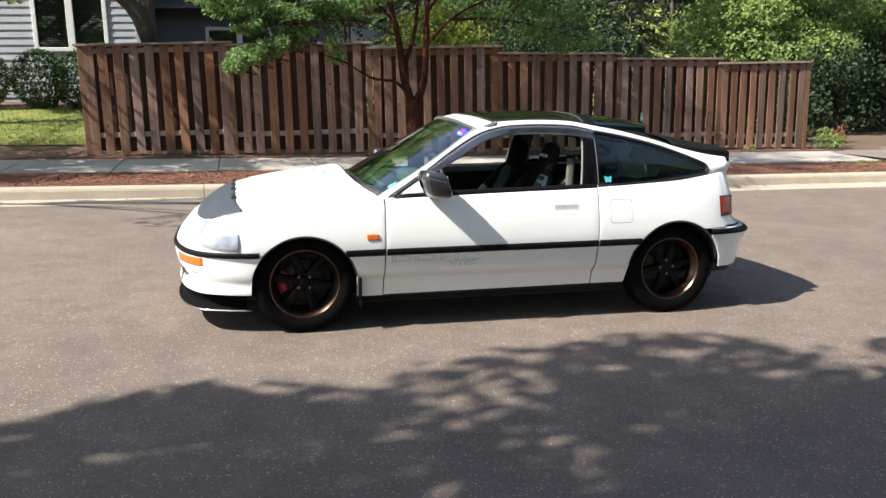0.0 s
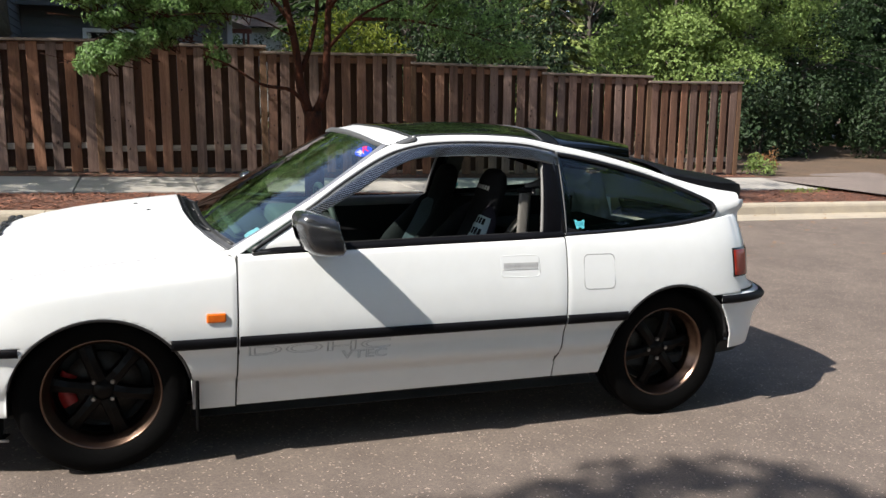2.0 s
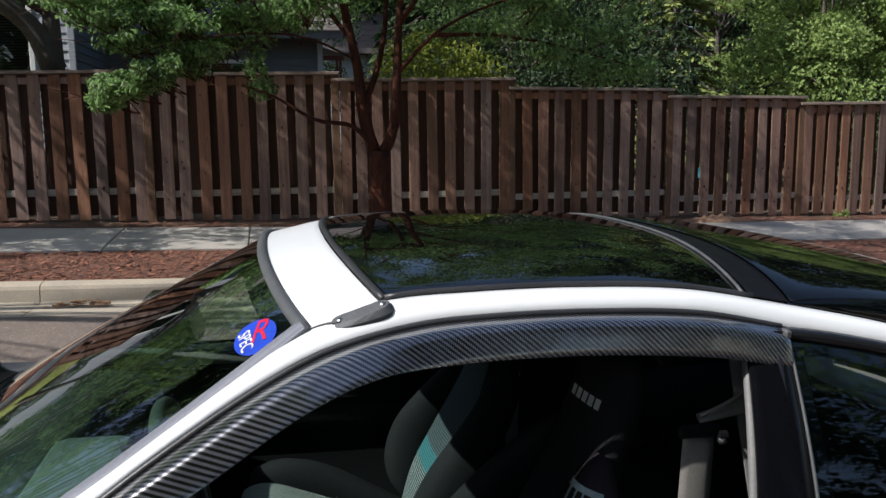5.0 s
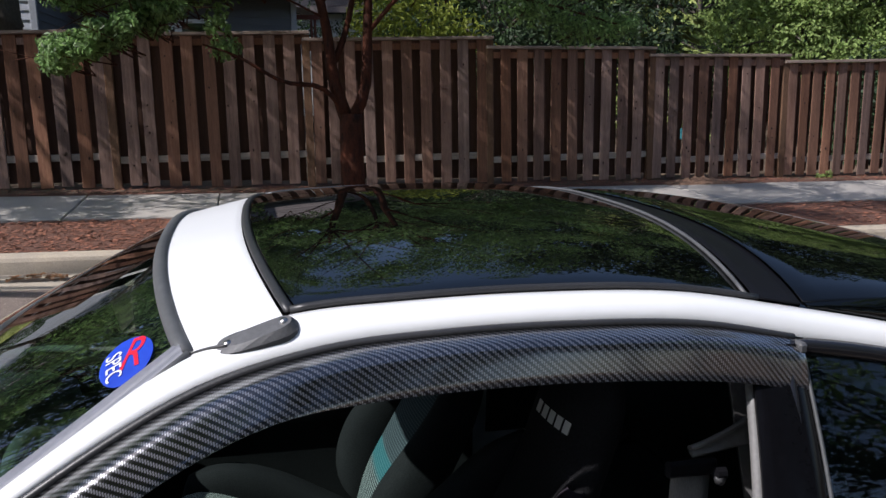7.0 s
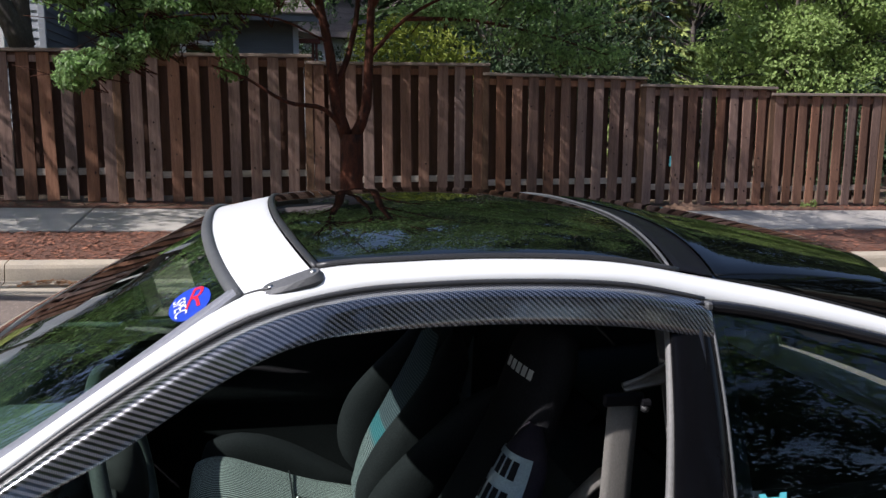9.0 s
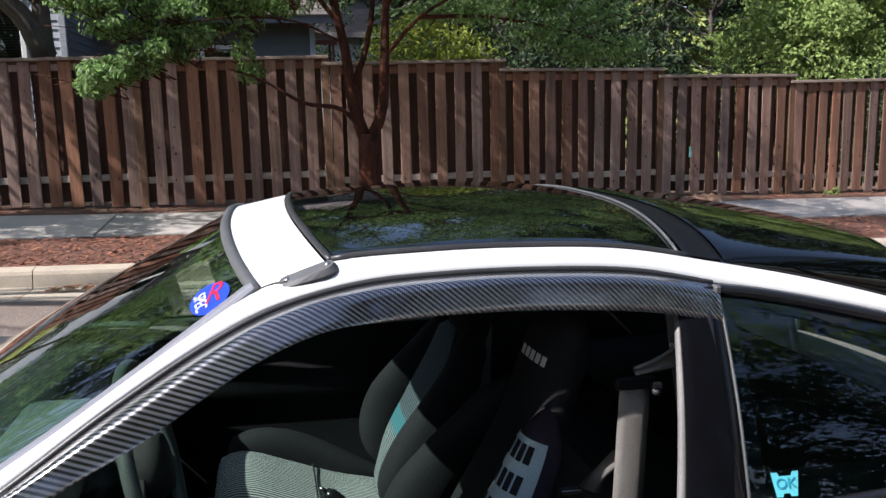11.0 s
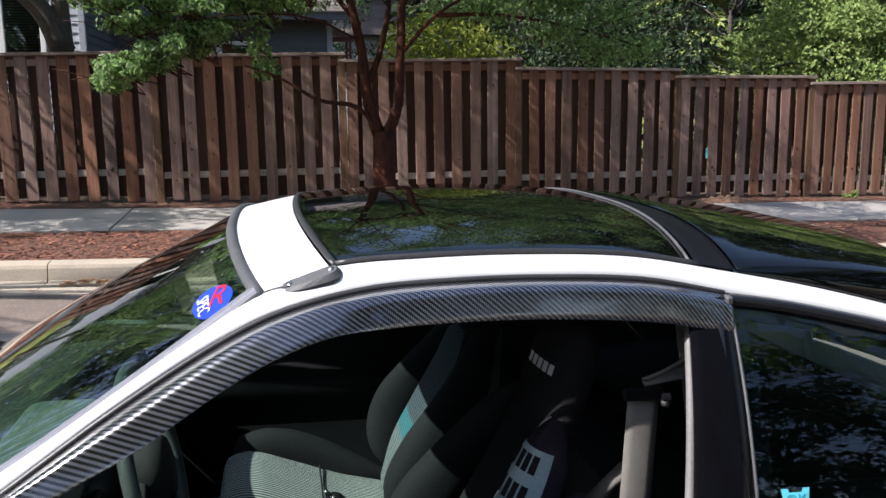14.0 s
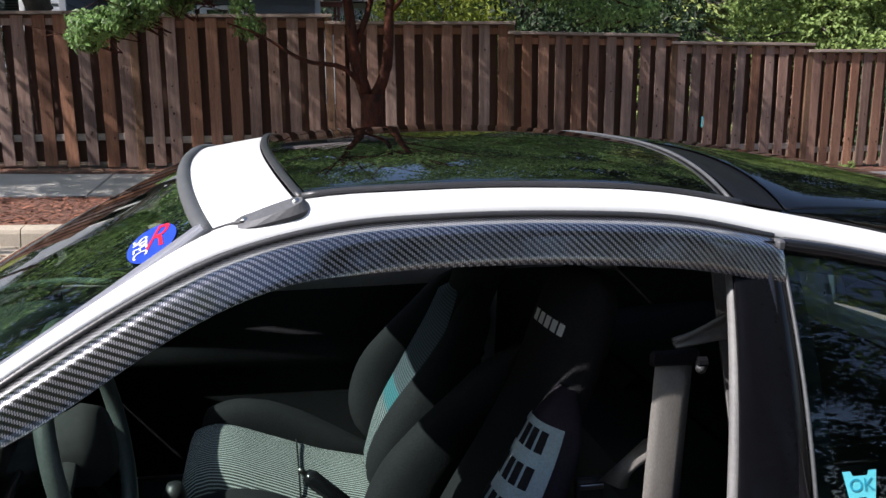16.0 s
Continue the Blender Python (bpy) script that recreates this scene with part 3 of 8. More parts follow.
# ---------------------------------------------------------------- ground, street, sidewalk
Y_ROAD, Y_KERB, Y_KERB_IN, Y_WALK, Y_WALK_IN, Y_FENCE = 4.86, 5.40, 5.58, 7.30, 8.80, 9.35
X_END = 9.6   # the kerb and street end here


def lawn_z(x, y):
    """Ground behind the sidewalk: level at the fence, rising to the house."""
    rise = 0.13 * max(0.0, y - 9.6) if x < -3.0 else 0.02 * max(0.0, y - 9.6)
    return ground_z(max(-14, min(22, x))) + 0.205 + min(rise, 0.9)


def base_z(x, y):
    xx = max(-60, min(60, x))
    if y < 5.5:
        return ground_z(xx) - 0.06
    if y < 8.9:
        return ground_z(xx) + 0.06
    return lawn_z(x, y) if y < 40 else lawn_z(x, 40) + 0.0


gx = [-900, -300, -120, -60, -40, -30, -24] + list(np.arange(-20, 24.1, 1.0)) + [28, 34, 44, 60, 120, 300, 900]
gy = [-900, -300, -100, -50, -30, -20, -12, -6, 0, 4, 5.38, 5.52, 7, 8.8, 9.0, 9.6, 10.2, 11, 12, 13, 14, 15, 16, 18, 20, 24, 30, 40, 60, 120, 300, 900]
rows = [[(x, y, base_z(x, y) + (0.02 * noise.noise((x, y, 0)) if abs(x) < 30 and 9.3 < y < 30 else 0)) for y in gy] for x in gx]
ground = part("ground", grid_bm(rows), M_EARTH, None, smooth=True)
tagged(ground, "bare brown earth and leaf litter around the street and yard", "ground", kind="structure")

rows = [[(x, y, ground_z(max(-60, min(60, x)))) for y in (-9.5, -7, -5, -3, -1, 1, 3, Y_ROAD + 0.02)] for x in [-60, -40, -25] + list(np.arange(-16, 16.1, 1.0))]
road = part("road", grid_bm(rows), M_ASPHALT, None)
tagged(road, "worn warm-grey asphalt street with fine pale stones", "road", kind="structure")

# path leading off at the end of the street
rows = []
for k in range(15):
    f = k / 14
    rows.append([(9.75 + 13 * f, 7.6 + 5.6 * f ** 0.8 + w * (2.2 + 2.5 * f) - 0.4, ground_z(9.75 + 11 * f) + 0.20 - 0.02 * f) for w in (-1, -0.5, 0, 0.5, 1)])
path = part("path", grid_bm(rows), M_PATH, None)
tagged(path, "reddish-brown asphalt footpath curving away to the woods", "path", kind="structure")

# gutter and kerb in cast lengths, kerb with a rounded front edge
kerb = thing("kerb", "pale tan concrete kerb with gutter pan beside the street", "kerb", kind="structure")
joint = -1.936
x = joint - 3.05 * 6
while x < X_END - 0.2:
    x1 = min(x + 3.05, X_END)
    bm = bmesh.new()
    prof = [(Y_ROAD, -0.05), (Y_ROAD, 0.004), (Y_KERB - 0.05, -0.012), (Y_KERB, 0.004), (Y_KERB + 0.015, 0.10), (Y_KERB + 0.03, 0.128), (Y_KERB + 0.06, 0.14), (Y_KERB_IN, 0.145), (Y_KERB_IN, -0.05)]
    n = 5
    add_grid(bm, [[(x + 0.004 + (x1 - x - 0.008) * k / (n - 1), y, ground_z(x + (x1 - x) * k / (n - 1)) + z) for y, z in prof] for k in range(n)])
    bm.verts.ensure_lookup_table()
    bm.faces.new([bm.verts[i] for i in range(9)])
    bm.faces.new([bm.verts[(n - 1) * 9 + i] for i in range(8, -1, -1)])
    part("kerb_stone", bm, M_KERB, kerb)
    x = x1

# mulch strip and planting bed
rows = [[(x, y, ground_z(x) + 0.13 + 0.025 * math.sin(math.pi * (y - Y_KERB_IN) / (Y_WALK - Y_KERB_IN)) + 0.012 * noise.noise((x * 3, y * 3, 2))) for y in np.linspace(Y_KERB_IN - 0.01, Y_WALK + 0.02, 12)] for x in np.arange(-14, 10.6, 0.2)]
bed = part("mulch_strip", grid_bm(rows), M_SOIL, None, smooth=True)
tagged(bed, "planting strip of red-brown bark mulch", "mulch", kind="structure")
rows = [[(x, y, ground_z(x) + 0.205 + 0.02 * noise.noise((x * 3, y * 3, 5))) for y in np.linspace(Y_WALK_IN - 0.02, 9.75, 6)] for x in np.arange(-14, 10.3, 0.25)]
verge = part("fence_verge", grid_bm(rows), M_SOIL, None, smooth=True)
tagged(verge, "strip of bare soil and bark along the fence foot", "soil", kind="structure")


def scatter_chips(name, n, xr, yr, zf, size, material, label, category, seed):
    """Loose flakes: bent four-sided chips lying on the ground."""
    g = np.random.default_rng(seed)
    verts, faces = [], []
    for _ in range(n):
        x, y = g.uniform(*xr), g.uniform(*yr)
        a, l, w, t = g.uniform(0, 6.28), size * g.uniform(0.5, 1.5), size * g.uniform(0.25, 0.6), g.uniform(-0.5, 0.5)
        c, s = math.cos(a), math.sin(a)
        z = zf(x, y) + 0.004
        i = len(verts)
        for u, v, h in ((-l, -w, 0.0), (l, -w, t * l), (l * 0.9, w, t * l + 0.3 * w), (-l, w, 0.4 * w)):
            verts.append((x + c * u - s * v, y + s * u + c * v, z + abs(h)))
        faces.append((i, i + 1, i + 2, i + 3))
    return tagged(soup(name, verts, faces, material), label, category, kind="stuff")


strip_top = lambda x, y: ground_z(x) + 0.13 + 0.025 * math.sin(math.pi * (y - Y_KERB_IN) / (Y_WALK - Y_KERB_IN))
scatter_chips("bark_chips", 9000, (-7, 3), (Y_KERB_IN, Y_WALK), strip_top, 0.022, M_CHIP, "loose red-brown bark chips", "bark mulch", 1)
scatter_chips("bark_chips", 2200, (3, 10), (Y_KERB_IN, Y_WALK), strip_top, 0.026, M_CHIP, "loose red-brown bark chips", "bark mulch", 2)
scatter_chips("bark_chips", 2600, (-5, 10), (Y_WALK_IN, 9.5), lambda x, y: ground_z(x) + 0.212, 0.02, M_CHIP, "loose bark along the fence foot", "bark mulch", 3)
scatter_chips("fallen_leaves", 240, (3.5, 13), (2.2, 5.6), lambda x, y: ground_z(x) + (0.004 if y < 5.4 else 0.15), 0.021, M_DRY, "dry fallen leaves on the asphalt by the kerb", "leaves", 4)
scatter_chips("fallen_leaves", 60, (-7, 3.5), (4.9, 5.38), lambda x, y: ground_z(x), 0.025, M_DRY, "a few dry leaves in the gutter", "leaves", 5)
scatter_chips("fallen_leaves", 90, (-1.80, -1.38), (5.14, 5.34), lambda x, y: ground_z(x) + 0.02 * max(0.0, 1 - abs(x + 1.58) / 0.2), 0.024, M_DRY, "small drift of red-brown leaves in the gutter", "leaves", 6)

# sidewalk slabs with open joints
sidewalk = thing("sidewalk", "pale grey concrete sidewalk in cast slabs", "sidewalk", kind="structure")
x = -1.80 - 1.48 * 9
while x < 9.7:
    x1 = min(x + 1.48, 9.9)
    bm = bmesh.new()
    bmesh.ops.create_cube(bm, size=1)
    for v in bm.verts:
        px = x + 0.006 if v.co.x < 0 else x1 - 0.006
        v.co = Vector((px, Y_WALK if v.co.y < 0 else Y_WALK_IN, ground_z(px) + (0.05 if v.co.z < 0 else 0.155 if v.co.y < 0 else 0.205)))
    bmesh.ops.bevel(bm, geom=[e for e in bm.edges if all(v.co.z > ground_z(v.co.x) + 0.12 for v in e.verts)], offset=0.008, segments=1, affect="EDGES")
    part("slab", bm, M_WALK, sidewalk)
    x = x1

# lawn beside the fence
rows = [[(x, y, lawn_z(x, y) + 0.02 + 0.01 * noise.noise((x * 2, y * 2, 0))) for y in np.arange(10.4, 14.6, 0.35)] for x in np.arange(-16, -3.95, 0.35)]
lawn = part("lawn_sheet", grid_bm(rows), M_LAWN, None, smooth=True)
tagged(lawn, "sunlit mown lawn beside the house", "lawn", kind="structure")
verts, faces = [], []
g = np.random.default_rng(9)
for _ in range(9000):
    x, y = g.uniform(-9.5, -4.05), g.uniform(10.35, 14.5)
    a, h, w = g.uniform(0, 6.28), g.uniform(0.03, 0.07), 0.006
    z = lawn_z(x, y) + 0.015
    i = len(verts)
    dx, dy = g.uniform(-0.03, 0.03), g.uniform(-0.03, 0.03)
    verts += [(x - w * math.cos(a), y - w * math.sin(a), z), (x + w * math.cos(a), y + w * math.sin(a), z), (x + dx, y + dy, z + h)]
    faces.append((i, i + 1, i + 2))
tagged(soup("grass", verts, faces, M_GRASS), "short yellow-green grass blades", "grass", kind="stuff")

# ---------------------------------------------------------------- fence
fence = thing("wooden_fence", "weathered brown cedar fence of overlapping boards, stepping down the slope", "fence")
POSTS = [-3.88, -1.535, 0.826, 3.231, 5.586, 7.712, 9.69]
TOPS = [(2.135, 2.165), (2.125, 2.142), (2.055, 2.068), (1.945, 1.917), (1.820, 1.800), (1.708, 1.716)]
RAILS = (0.660, 0.605, 0.505, 0.435, 0.333, 0.265)   # height of the lower rails
# middle lines of the front boards, bay by bay
BOARDS = [
    (-3.77, -3.551, -3.313, -3.068, -2.829, -2.59, -2.348, -2.111, -1.875, -1.652),
    (-1.321, -1.109, -0.856, -0.613, -0.36, -0.121, 0.127, 0.372, 0.613),
    (0.948, 1.158, 1.38, 1.607, 1.856, 2.112, 2.367, 2.62, 2.864, 3.117),
    (3.458, 3.684, 3.92, 4.171, 4.41, 4.647, 4.892, 5.15, 5.38),
    (5.70, 5.918, 6.155, 6.383, 6.606, 6.843, 7.069, 7.286, 7.524),
    (7.825, 8.036, 8.234, 8.45, 8.66, 8.876, 9.10, 9.343, 9.56),
]
g = random.Random(5)
board_meshes = []
for k in range(8):
    bm = bmesh.new()
    w, t = 0.138, 0.019
    add_box(bm, (-w / 2, -t / 2, 0), (w / 2, t / 2, 1.0), 0.003)
    bmesh.ops.subdivide_edges(bm, edges=[e for e in bm.edges if abs(e.verts[0].co.z - e.verts[1].co.z) > 0.5], cuts=3)
    for v in bm.verts:
        v.co.y += 0.006 * math.sin(v.co.z * 3 + k) * (v.co.x / w) * 2
        v.co.x += 0.004 * math.sin(v.co.z * 2.5 + 2 * k)
    me = bpy.data.meshes.new("board")
    bm.to_mesh(me)
    bm.free()
    me.materials.append(M_CEDAR)
    board_meshes.append(me)
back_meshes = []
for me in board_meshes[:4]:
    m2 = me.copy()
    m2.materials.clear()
    m2.materials.append(M_CEDAR_SHADED)
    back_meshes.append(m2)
bm = add_lathe(bmesh.new(), [(0.0, -0.0012), (0.011, -0.001), (0.014, 0.001)], 10)
knot_mesh = bpy.data.meshes.new("knot")
bm.to_mesh(knot_mesh)
bm.free()
knot_mesh.materials.append(M_KNOT)


def piece(name, me, m, parent):
    ob = new(name, me)
    ob.parent = parent
    ob.matrix_basis = m
    return ob


for i, (xa, xb) in enumerate(zip(POSTS, POSTS[1:])):
    za_top, zb_top = TOPS[i]
    top = (za_top + zb_top) / 2
    zt = lambda x: za_top + (zb_top - za_top) * (x - xa) / (xb - xa)
    row = BOARDS[i]
    for k, x in enumerate(row):
        foot = ground_z(x) + 0.235 + g.uniform(-0.012, 0.015)
        h = zt(x) - 0.045 - foot
        wide = g.uniform(0.99, 1.07)
        m = Matrix.Translation((x, Y_FENCE, foot)) @ pose(0, 0, 0, 0, g.uniform(-0.25, 0.25), g.uniform(-1, 1)) @ Matrix.Diagonal((wide, 1, h, 1))
        piece("board", board_meshes[g.randrange(8)], m, fence)
        for _ in range(g.choice((1, 2, 3, 4))):
            kx, kz = x + g.uniform(-0.045, 0.045), foot + g.uniform(0.2, h - 0.2)
            s = g.uniform(0.35, 0.95)
            piece("knot", knot_mesh, Matrix.Translation((kx, Y_FENCE - 0.0155, kz)) @ Matrix.Diagonal((s, 1, s * g.uniform(1.0, 1.9), 1)), fence)
    # the back layer covers the gaps, less tightly in the end bays
    ends = [xa + 0.03] + list(row) + [xb - 0.03]
    for x0, x1 in zip(ends, ends[1:]):
        if x1 - x0 < 0.14:
            continue
        x2 = (x0 + x1) / 2 + g.uniform(-0.012, 0.012)
        foot = ground_z(x2) + 0.27 + g.uniform(0.0, 0.04)
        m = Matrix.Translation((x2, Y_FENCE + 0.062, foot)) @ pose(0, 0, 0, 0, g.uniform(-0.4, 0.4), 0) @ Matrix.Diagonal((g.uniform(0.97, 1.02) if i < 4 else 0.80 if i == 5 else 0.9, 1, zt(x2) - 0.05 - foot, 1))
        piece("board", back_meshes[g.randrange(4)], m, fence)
    # rails between the two layers of boards, and the cap
    for h in (0.0, 1.2):
        bm = bmesh.new()
        za = zb = RAILS[i]
        if h > 1:
            za, zb = zt(xa) - 0.12, zt(xb) - 0.12
        add_box(bm, (xa + 0.03, Y_FENCE + 0.0115, -0.042), (xb - 0.03, Y_FENCE + 0.050, 0.042), 0.004)
        for v in bm.verts:
            v.co.z += za + (zb - za) * (v.co.x - xa) / (xb - xa)
        part("rail", bm, M_RAIL if h < 1 else M_CEDAR, fence)
    bm = box_bm((xa - 0.05, Y_FENCE - 0.05, -0.019), (xb + 0.045, Y_FENCE + 0.105, 0.019), 0.004)
    for v in bm.verts:
        v.co.z += zt(v.co.x) - 0.02
    part("cap", bm, M_CAP, fence)
    # a face board under the cap, in the shade-darkened cedar
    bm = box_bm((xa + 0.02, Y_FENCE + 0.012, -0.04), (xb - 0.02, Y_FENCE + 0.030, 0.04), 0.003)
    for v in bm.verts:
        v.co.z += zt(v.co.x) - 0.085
    part("face_board", bm, M_CEDAR_SHADED, fence)
for i, x in enumerate(POSTS):
    top = TOPS[0][0] if i == 0 else TOPS[i - 1][1]
    wide = 0.048
    bm = box_bm((x - wide, Y_FENCE - 0.012, ground_z(x) + 0.10), (x + wide, Y_FENCE + 0.078, top - 0.05), 0.005)
    part("post", bm, M_POST, fence)
# return of the fence towards the house
side_fence = thing("side_fence", "weathered cedar fence running back to the house", "fence")
for k in range(18):
    y = Y_FENCE + 0.2 + 0.25 * k
    foot = lawn_z(-3.9, y) - 0.02
    m = Matrix.Translation((-3.94 + (0.05 if k % 2 else 0), y, foot)) @ pose(0, 0, 0, 0, g.uniform(-0.4, 0.4), 90) @ Matrix.Diagonal((1.0, 1, 2.115 - foot, 1))
    piece("board", board_meshes[g.randrange(8)], m, side_fence)
bm = box_bm((-4.00, Y_FENCE + 0.08, 2.10), (-3.82, Y_FENCE + 4.6, 2.14), 0.004)
part("cap", bm, M_CAP, side_fence)
# tape caught on the back of a board
bm = box_bm((6.060, Y_FENCE + 0.0, 0.63), (6.082, Y_FENCE + 0.03, 0.78), 0.003)
tape = obj_from_bm("tape_strip", bm, M_STICKER_CYAN)
tagged(tape, "short cyan strip between two fence boards", "tape")

# red diamond marker on a post at the end of the street
sign = thing("road_sign", "red diamond end-of-road marker on a galvanised post", "sign", pose(10.0, 5.62, ground_z(10.0) + 0.12, 0, 0.8, -30))
bm = box_bm((-0.022, -0.022, -0.15), (0.022, 0.022, 1.35), 0.006)
part("post", bm, M_GALV, sign, "galvanised square post")
bm = box_bm((-0.235, -0.002, -0.235), (0.235, 0.002, 0.235), 0.0, Matrix.Translation((0.02, -0.028, 1.52)) @ pose(0, 0, 0, 0, 45, 0))
plate = part("plate", bm, M_SIGN, sign, "red diamond plate")
bm = bmesh.new()
for a in range(3):
    for b in range(3):
        p = Matrix.Translation((0.02, -0.032, 1.52)) @ pose(0, 0, 0, 0, 45, 0) @ Vector(((a - 1) * 0.13, 0, (b - 1) * 0.13))
        add_lathe(bm, [(0.0, -0.006), (0.028, -0.005), (0.034, 0.0)], 16, Matrix.Translation(p))
part("reflector", bm, M_REDLENS, plate, "round red reflectors", smooth=True)
bm = bmesh.new()
for z in (1.36, 1.68):
    add_lathe(bm, [(0.0, -0.010), (0.010, -0.008), (0.012, 0.0)], 6, Matrix.Translation((0.02, -0.030, z)))
part("bolt", bm, M_GALV, sign)

# ---------------------------------------------------------------- trees and shrubs
def leaf_cloud(centres, radii, counts, size, g, droop=0.3, shell=0.5, narrow=0.5):
    """Many bent leaves in ellipsoid clumps; each leaf is a folded rhomb of two quads."""
    vs, fs = [], []
    for c, r, n in zip(centres, radii, counts):
        d = g.normal(size=(n, 3))
        d /= np.linalg.norm(d, axis=1)[:, None]
        rad = g.uniform(shell, 1.0, size=(n, 1)) ** 0.7
        p = np.array(c) + d * rad * np.array(r)
        nrm = d * 0.6 + g.normal(size=(n, 3)) * 0.6 + np.array([0, 0, 0.5])
        nrm /= np.linalg.norm(nrm, axis=1)[:, None]
        ax = np.cross(nrm, g.normal(size=(n, 3)))
        ax[:, 2] -= droop
        ax /= np.linalg.norm(ax, axis=1)[:, None]
        sd = np.cross(nrm, ax)
        sd /= np.linalg.norm(sd, axis=1)[:, None]
        up = np.cross(ax, sd)
        l = (size * g.uniform(0.6, 1.3, size=(n, 1)))
        w = l * narrow
        a, b = p - ax * l * 0.5, p + ax * l * 0.5
        m1, m2 = p + sd * w * 0.5 + up * l * 0.12, p - sd * w * 0.5 + up * l * 0.12
        i0 = sum(len(v) for v in vs)
        block = np.stack([a, m1, b, m2], 1).reshape(-1, 3)
        vs.append(block)
        idx = i0 + 4 * np.arange(n)
        fs += [(i, i + 1, i + 2) for i in idx] + [(i, i + 2, i + 3) for i in idx]
    return np.concatenate(vs), fs


def limb_bm(bm, pts, r0, r1, sides=8):
    p = curve_pts(pts, max(6, 3 * len(pts)))
    n = len(p)
    add_tube(bm, [Vector(q) for q in p], [r0 + (r1 - r0) * (k / (n - 1)) ** 0.8 for k in range(n)], sides)
    return bm


def broad_tree(name, label, base, height, crown_r, crown_z, trunk_r, n_clump, n_leaf, leaf, leaf_mat, bark, seed, spread=1.0, narrow=0.55, lean=(0, 0), group=""):
    """A broadleaf tree: tapered trunk, limbs to its clumps, and a gappy crown."""
    g = np.random.default_rng(seed)
    t = thing(name, label, "tree", Matrix.Translation(base), group)
    fork = height * 0.3
    bm = bmesh.new()
    limb_bm(bm, [(0, 0, -0.2), (0.03, 0.02, fork * 0.5), (lean[0] * 0.4, lean[1] * 0.4, fork), (lean[0], lean[1], height * 0.75)], trunk_r, trunk_r * 0.25, 10)
    cs, rs, ns = [], [], []
    for k in range(n_clump):
        a = 2.4 * k + g.uniform(-0.4, 0.4)
        f = math.sqrt((k + 0.5) / n_clump)
        z = crown_z + (height - crown_z) * g.uniform(0.0, 1.0) * (1 - 0.5 * f * f)
        c = (lean[0] + crown_r[0] * f * math.cos(a), lean[1] + crown_r[1] * f * math.sin(a), z)
        s = g.uniform(0.55, 1.1) * spread
        cs.append(c), rs.append((s, s, s * 0.6)), ns.append(int(n_leaf / n_clump * g.uniform(0.6, 1.4)))
        if k % 2 == 0 or n_clump < 30:
            st = (lean[0] * 0.5, lean[1] * 0.5, fork + (c[2] - fork) * 0.2 * g.uniform(0.5, 1.5))
            mid = ((st[0] + c[0]) / 2 + g.uniform(-0.2, 0.2), (st[1] + c[1]) / 2, (st[2] + c[2]) / 2 + 0.25)
            limb_bm(bm, [st, mid, c], trunk_r * 0.3, 0.012, 6)
    part("trunk", bm, bark, t, smooth=True)
    v, f = leaf_cloud(cs, rs, ns, leaf, g, narrow=narrow)
    soup("crown", v.tolist(), f, leaf_mat, t)
    return t


def fir_tree(name, label, base, height, radius, n_leaf, seed, leaf=0.28, needles=None):
    g = np.random.default_rng(seed)
    t = thing(name, label, "tree", Matrix.Translation(base))
    bm = bmesh.new()
    limb_bm(bm, [(0, 0, -0.2), (0, 0, height * 0.5), (0, 0, height)], 0.028 * height * 0.6, 0.02, 10)
    vs, fs = [], []
    n_tier = int(height * 2.6)
    for k in range(n_tier):
        z = 0.8 + (height - 1.0) * k / n_tier
        r = radius * (1 - (z / height)) ** 0.8 + 0.15
        for j in range(6):
            a = j * 1.047 + k * 0.7 + g.uniform(-0.3, 0.3)
            rr = r * g.uniform(0.7, 1.1)
            tip = (rr * math.cos(a), rr * math.sin(a), z - 0.25 * rr + g.uniform(-0.1, 0.1))
            add_tube(bm, [(0, 0, z), (tip[0] * 0.5, tip[1] * 0.5, z - 0.02 * rr), tip], [0.03, 0.02, 0.006], 5)
            m = max(3, int(n_leaf / (n_tier * 6) * rr / radius * 2))
            s = g.uniform(0.15, 1.0, size=(m, 1))
            p = np.array([0, 0, z]) + s * (np.array(tip) - np.array([0, 0, z]))
            out = np.array([math.cos(a), math.sin(a), -0.35])
            side = np.array([-math.sin(a), math.cos(a), 0.0])
            way = out * g.uniform(0.3, 1, size=(m, 1)) + side * g.uniform(-1, 1, size=(m, 1)) + np.array([0, 0, 1]) * g.uniform(-0.5, 0.15, size=(m, 1))
            way /= np.linalg.norm(way, axis=1)[:, None]
            w = np.cross(way, np.array([0, 0, 1]) + 0.5 * g.normal(size=(m, 3)))
            w /= np.linalg.norm(w, axis=1)[:, None]
            l = leaf * g.uniform(0.6, 1.3, size=(m, 1))
            i0 = sum(len(x) for x in vs)
            vs.append(np.stack([p, p + way * l * 0.5 + w * l * 0.16, p + way * l, p + way * l * 0.5 - w * l * 0.16], 1).reshape(-1, 3))
            fs += [(i0 + 4 * q, i0 + 4 * q + 1, i0 + 4 * q + 2, i0 + 4 * q + 3) for q in range(m)]
    part("trunk", bm, M_BARK, t, smooth=True)
    soup("crown", np.concatenate(vs).tolist(), fs, needles or M_NEEDLE, t)
    return t


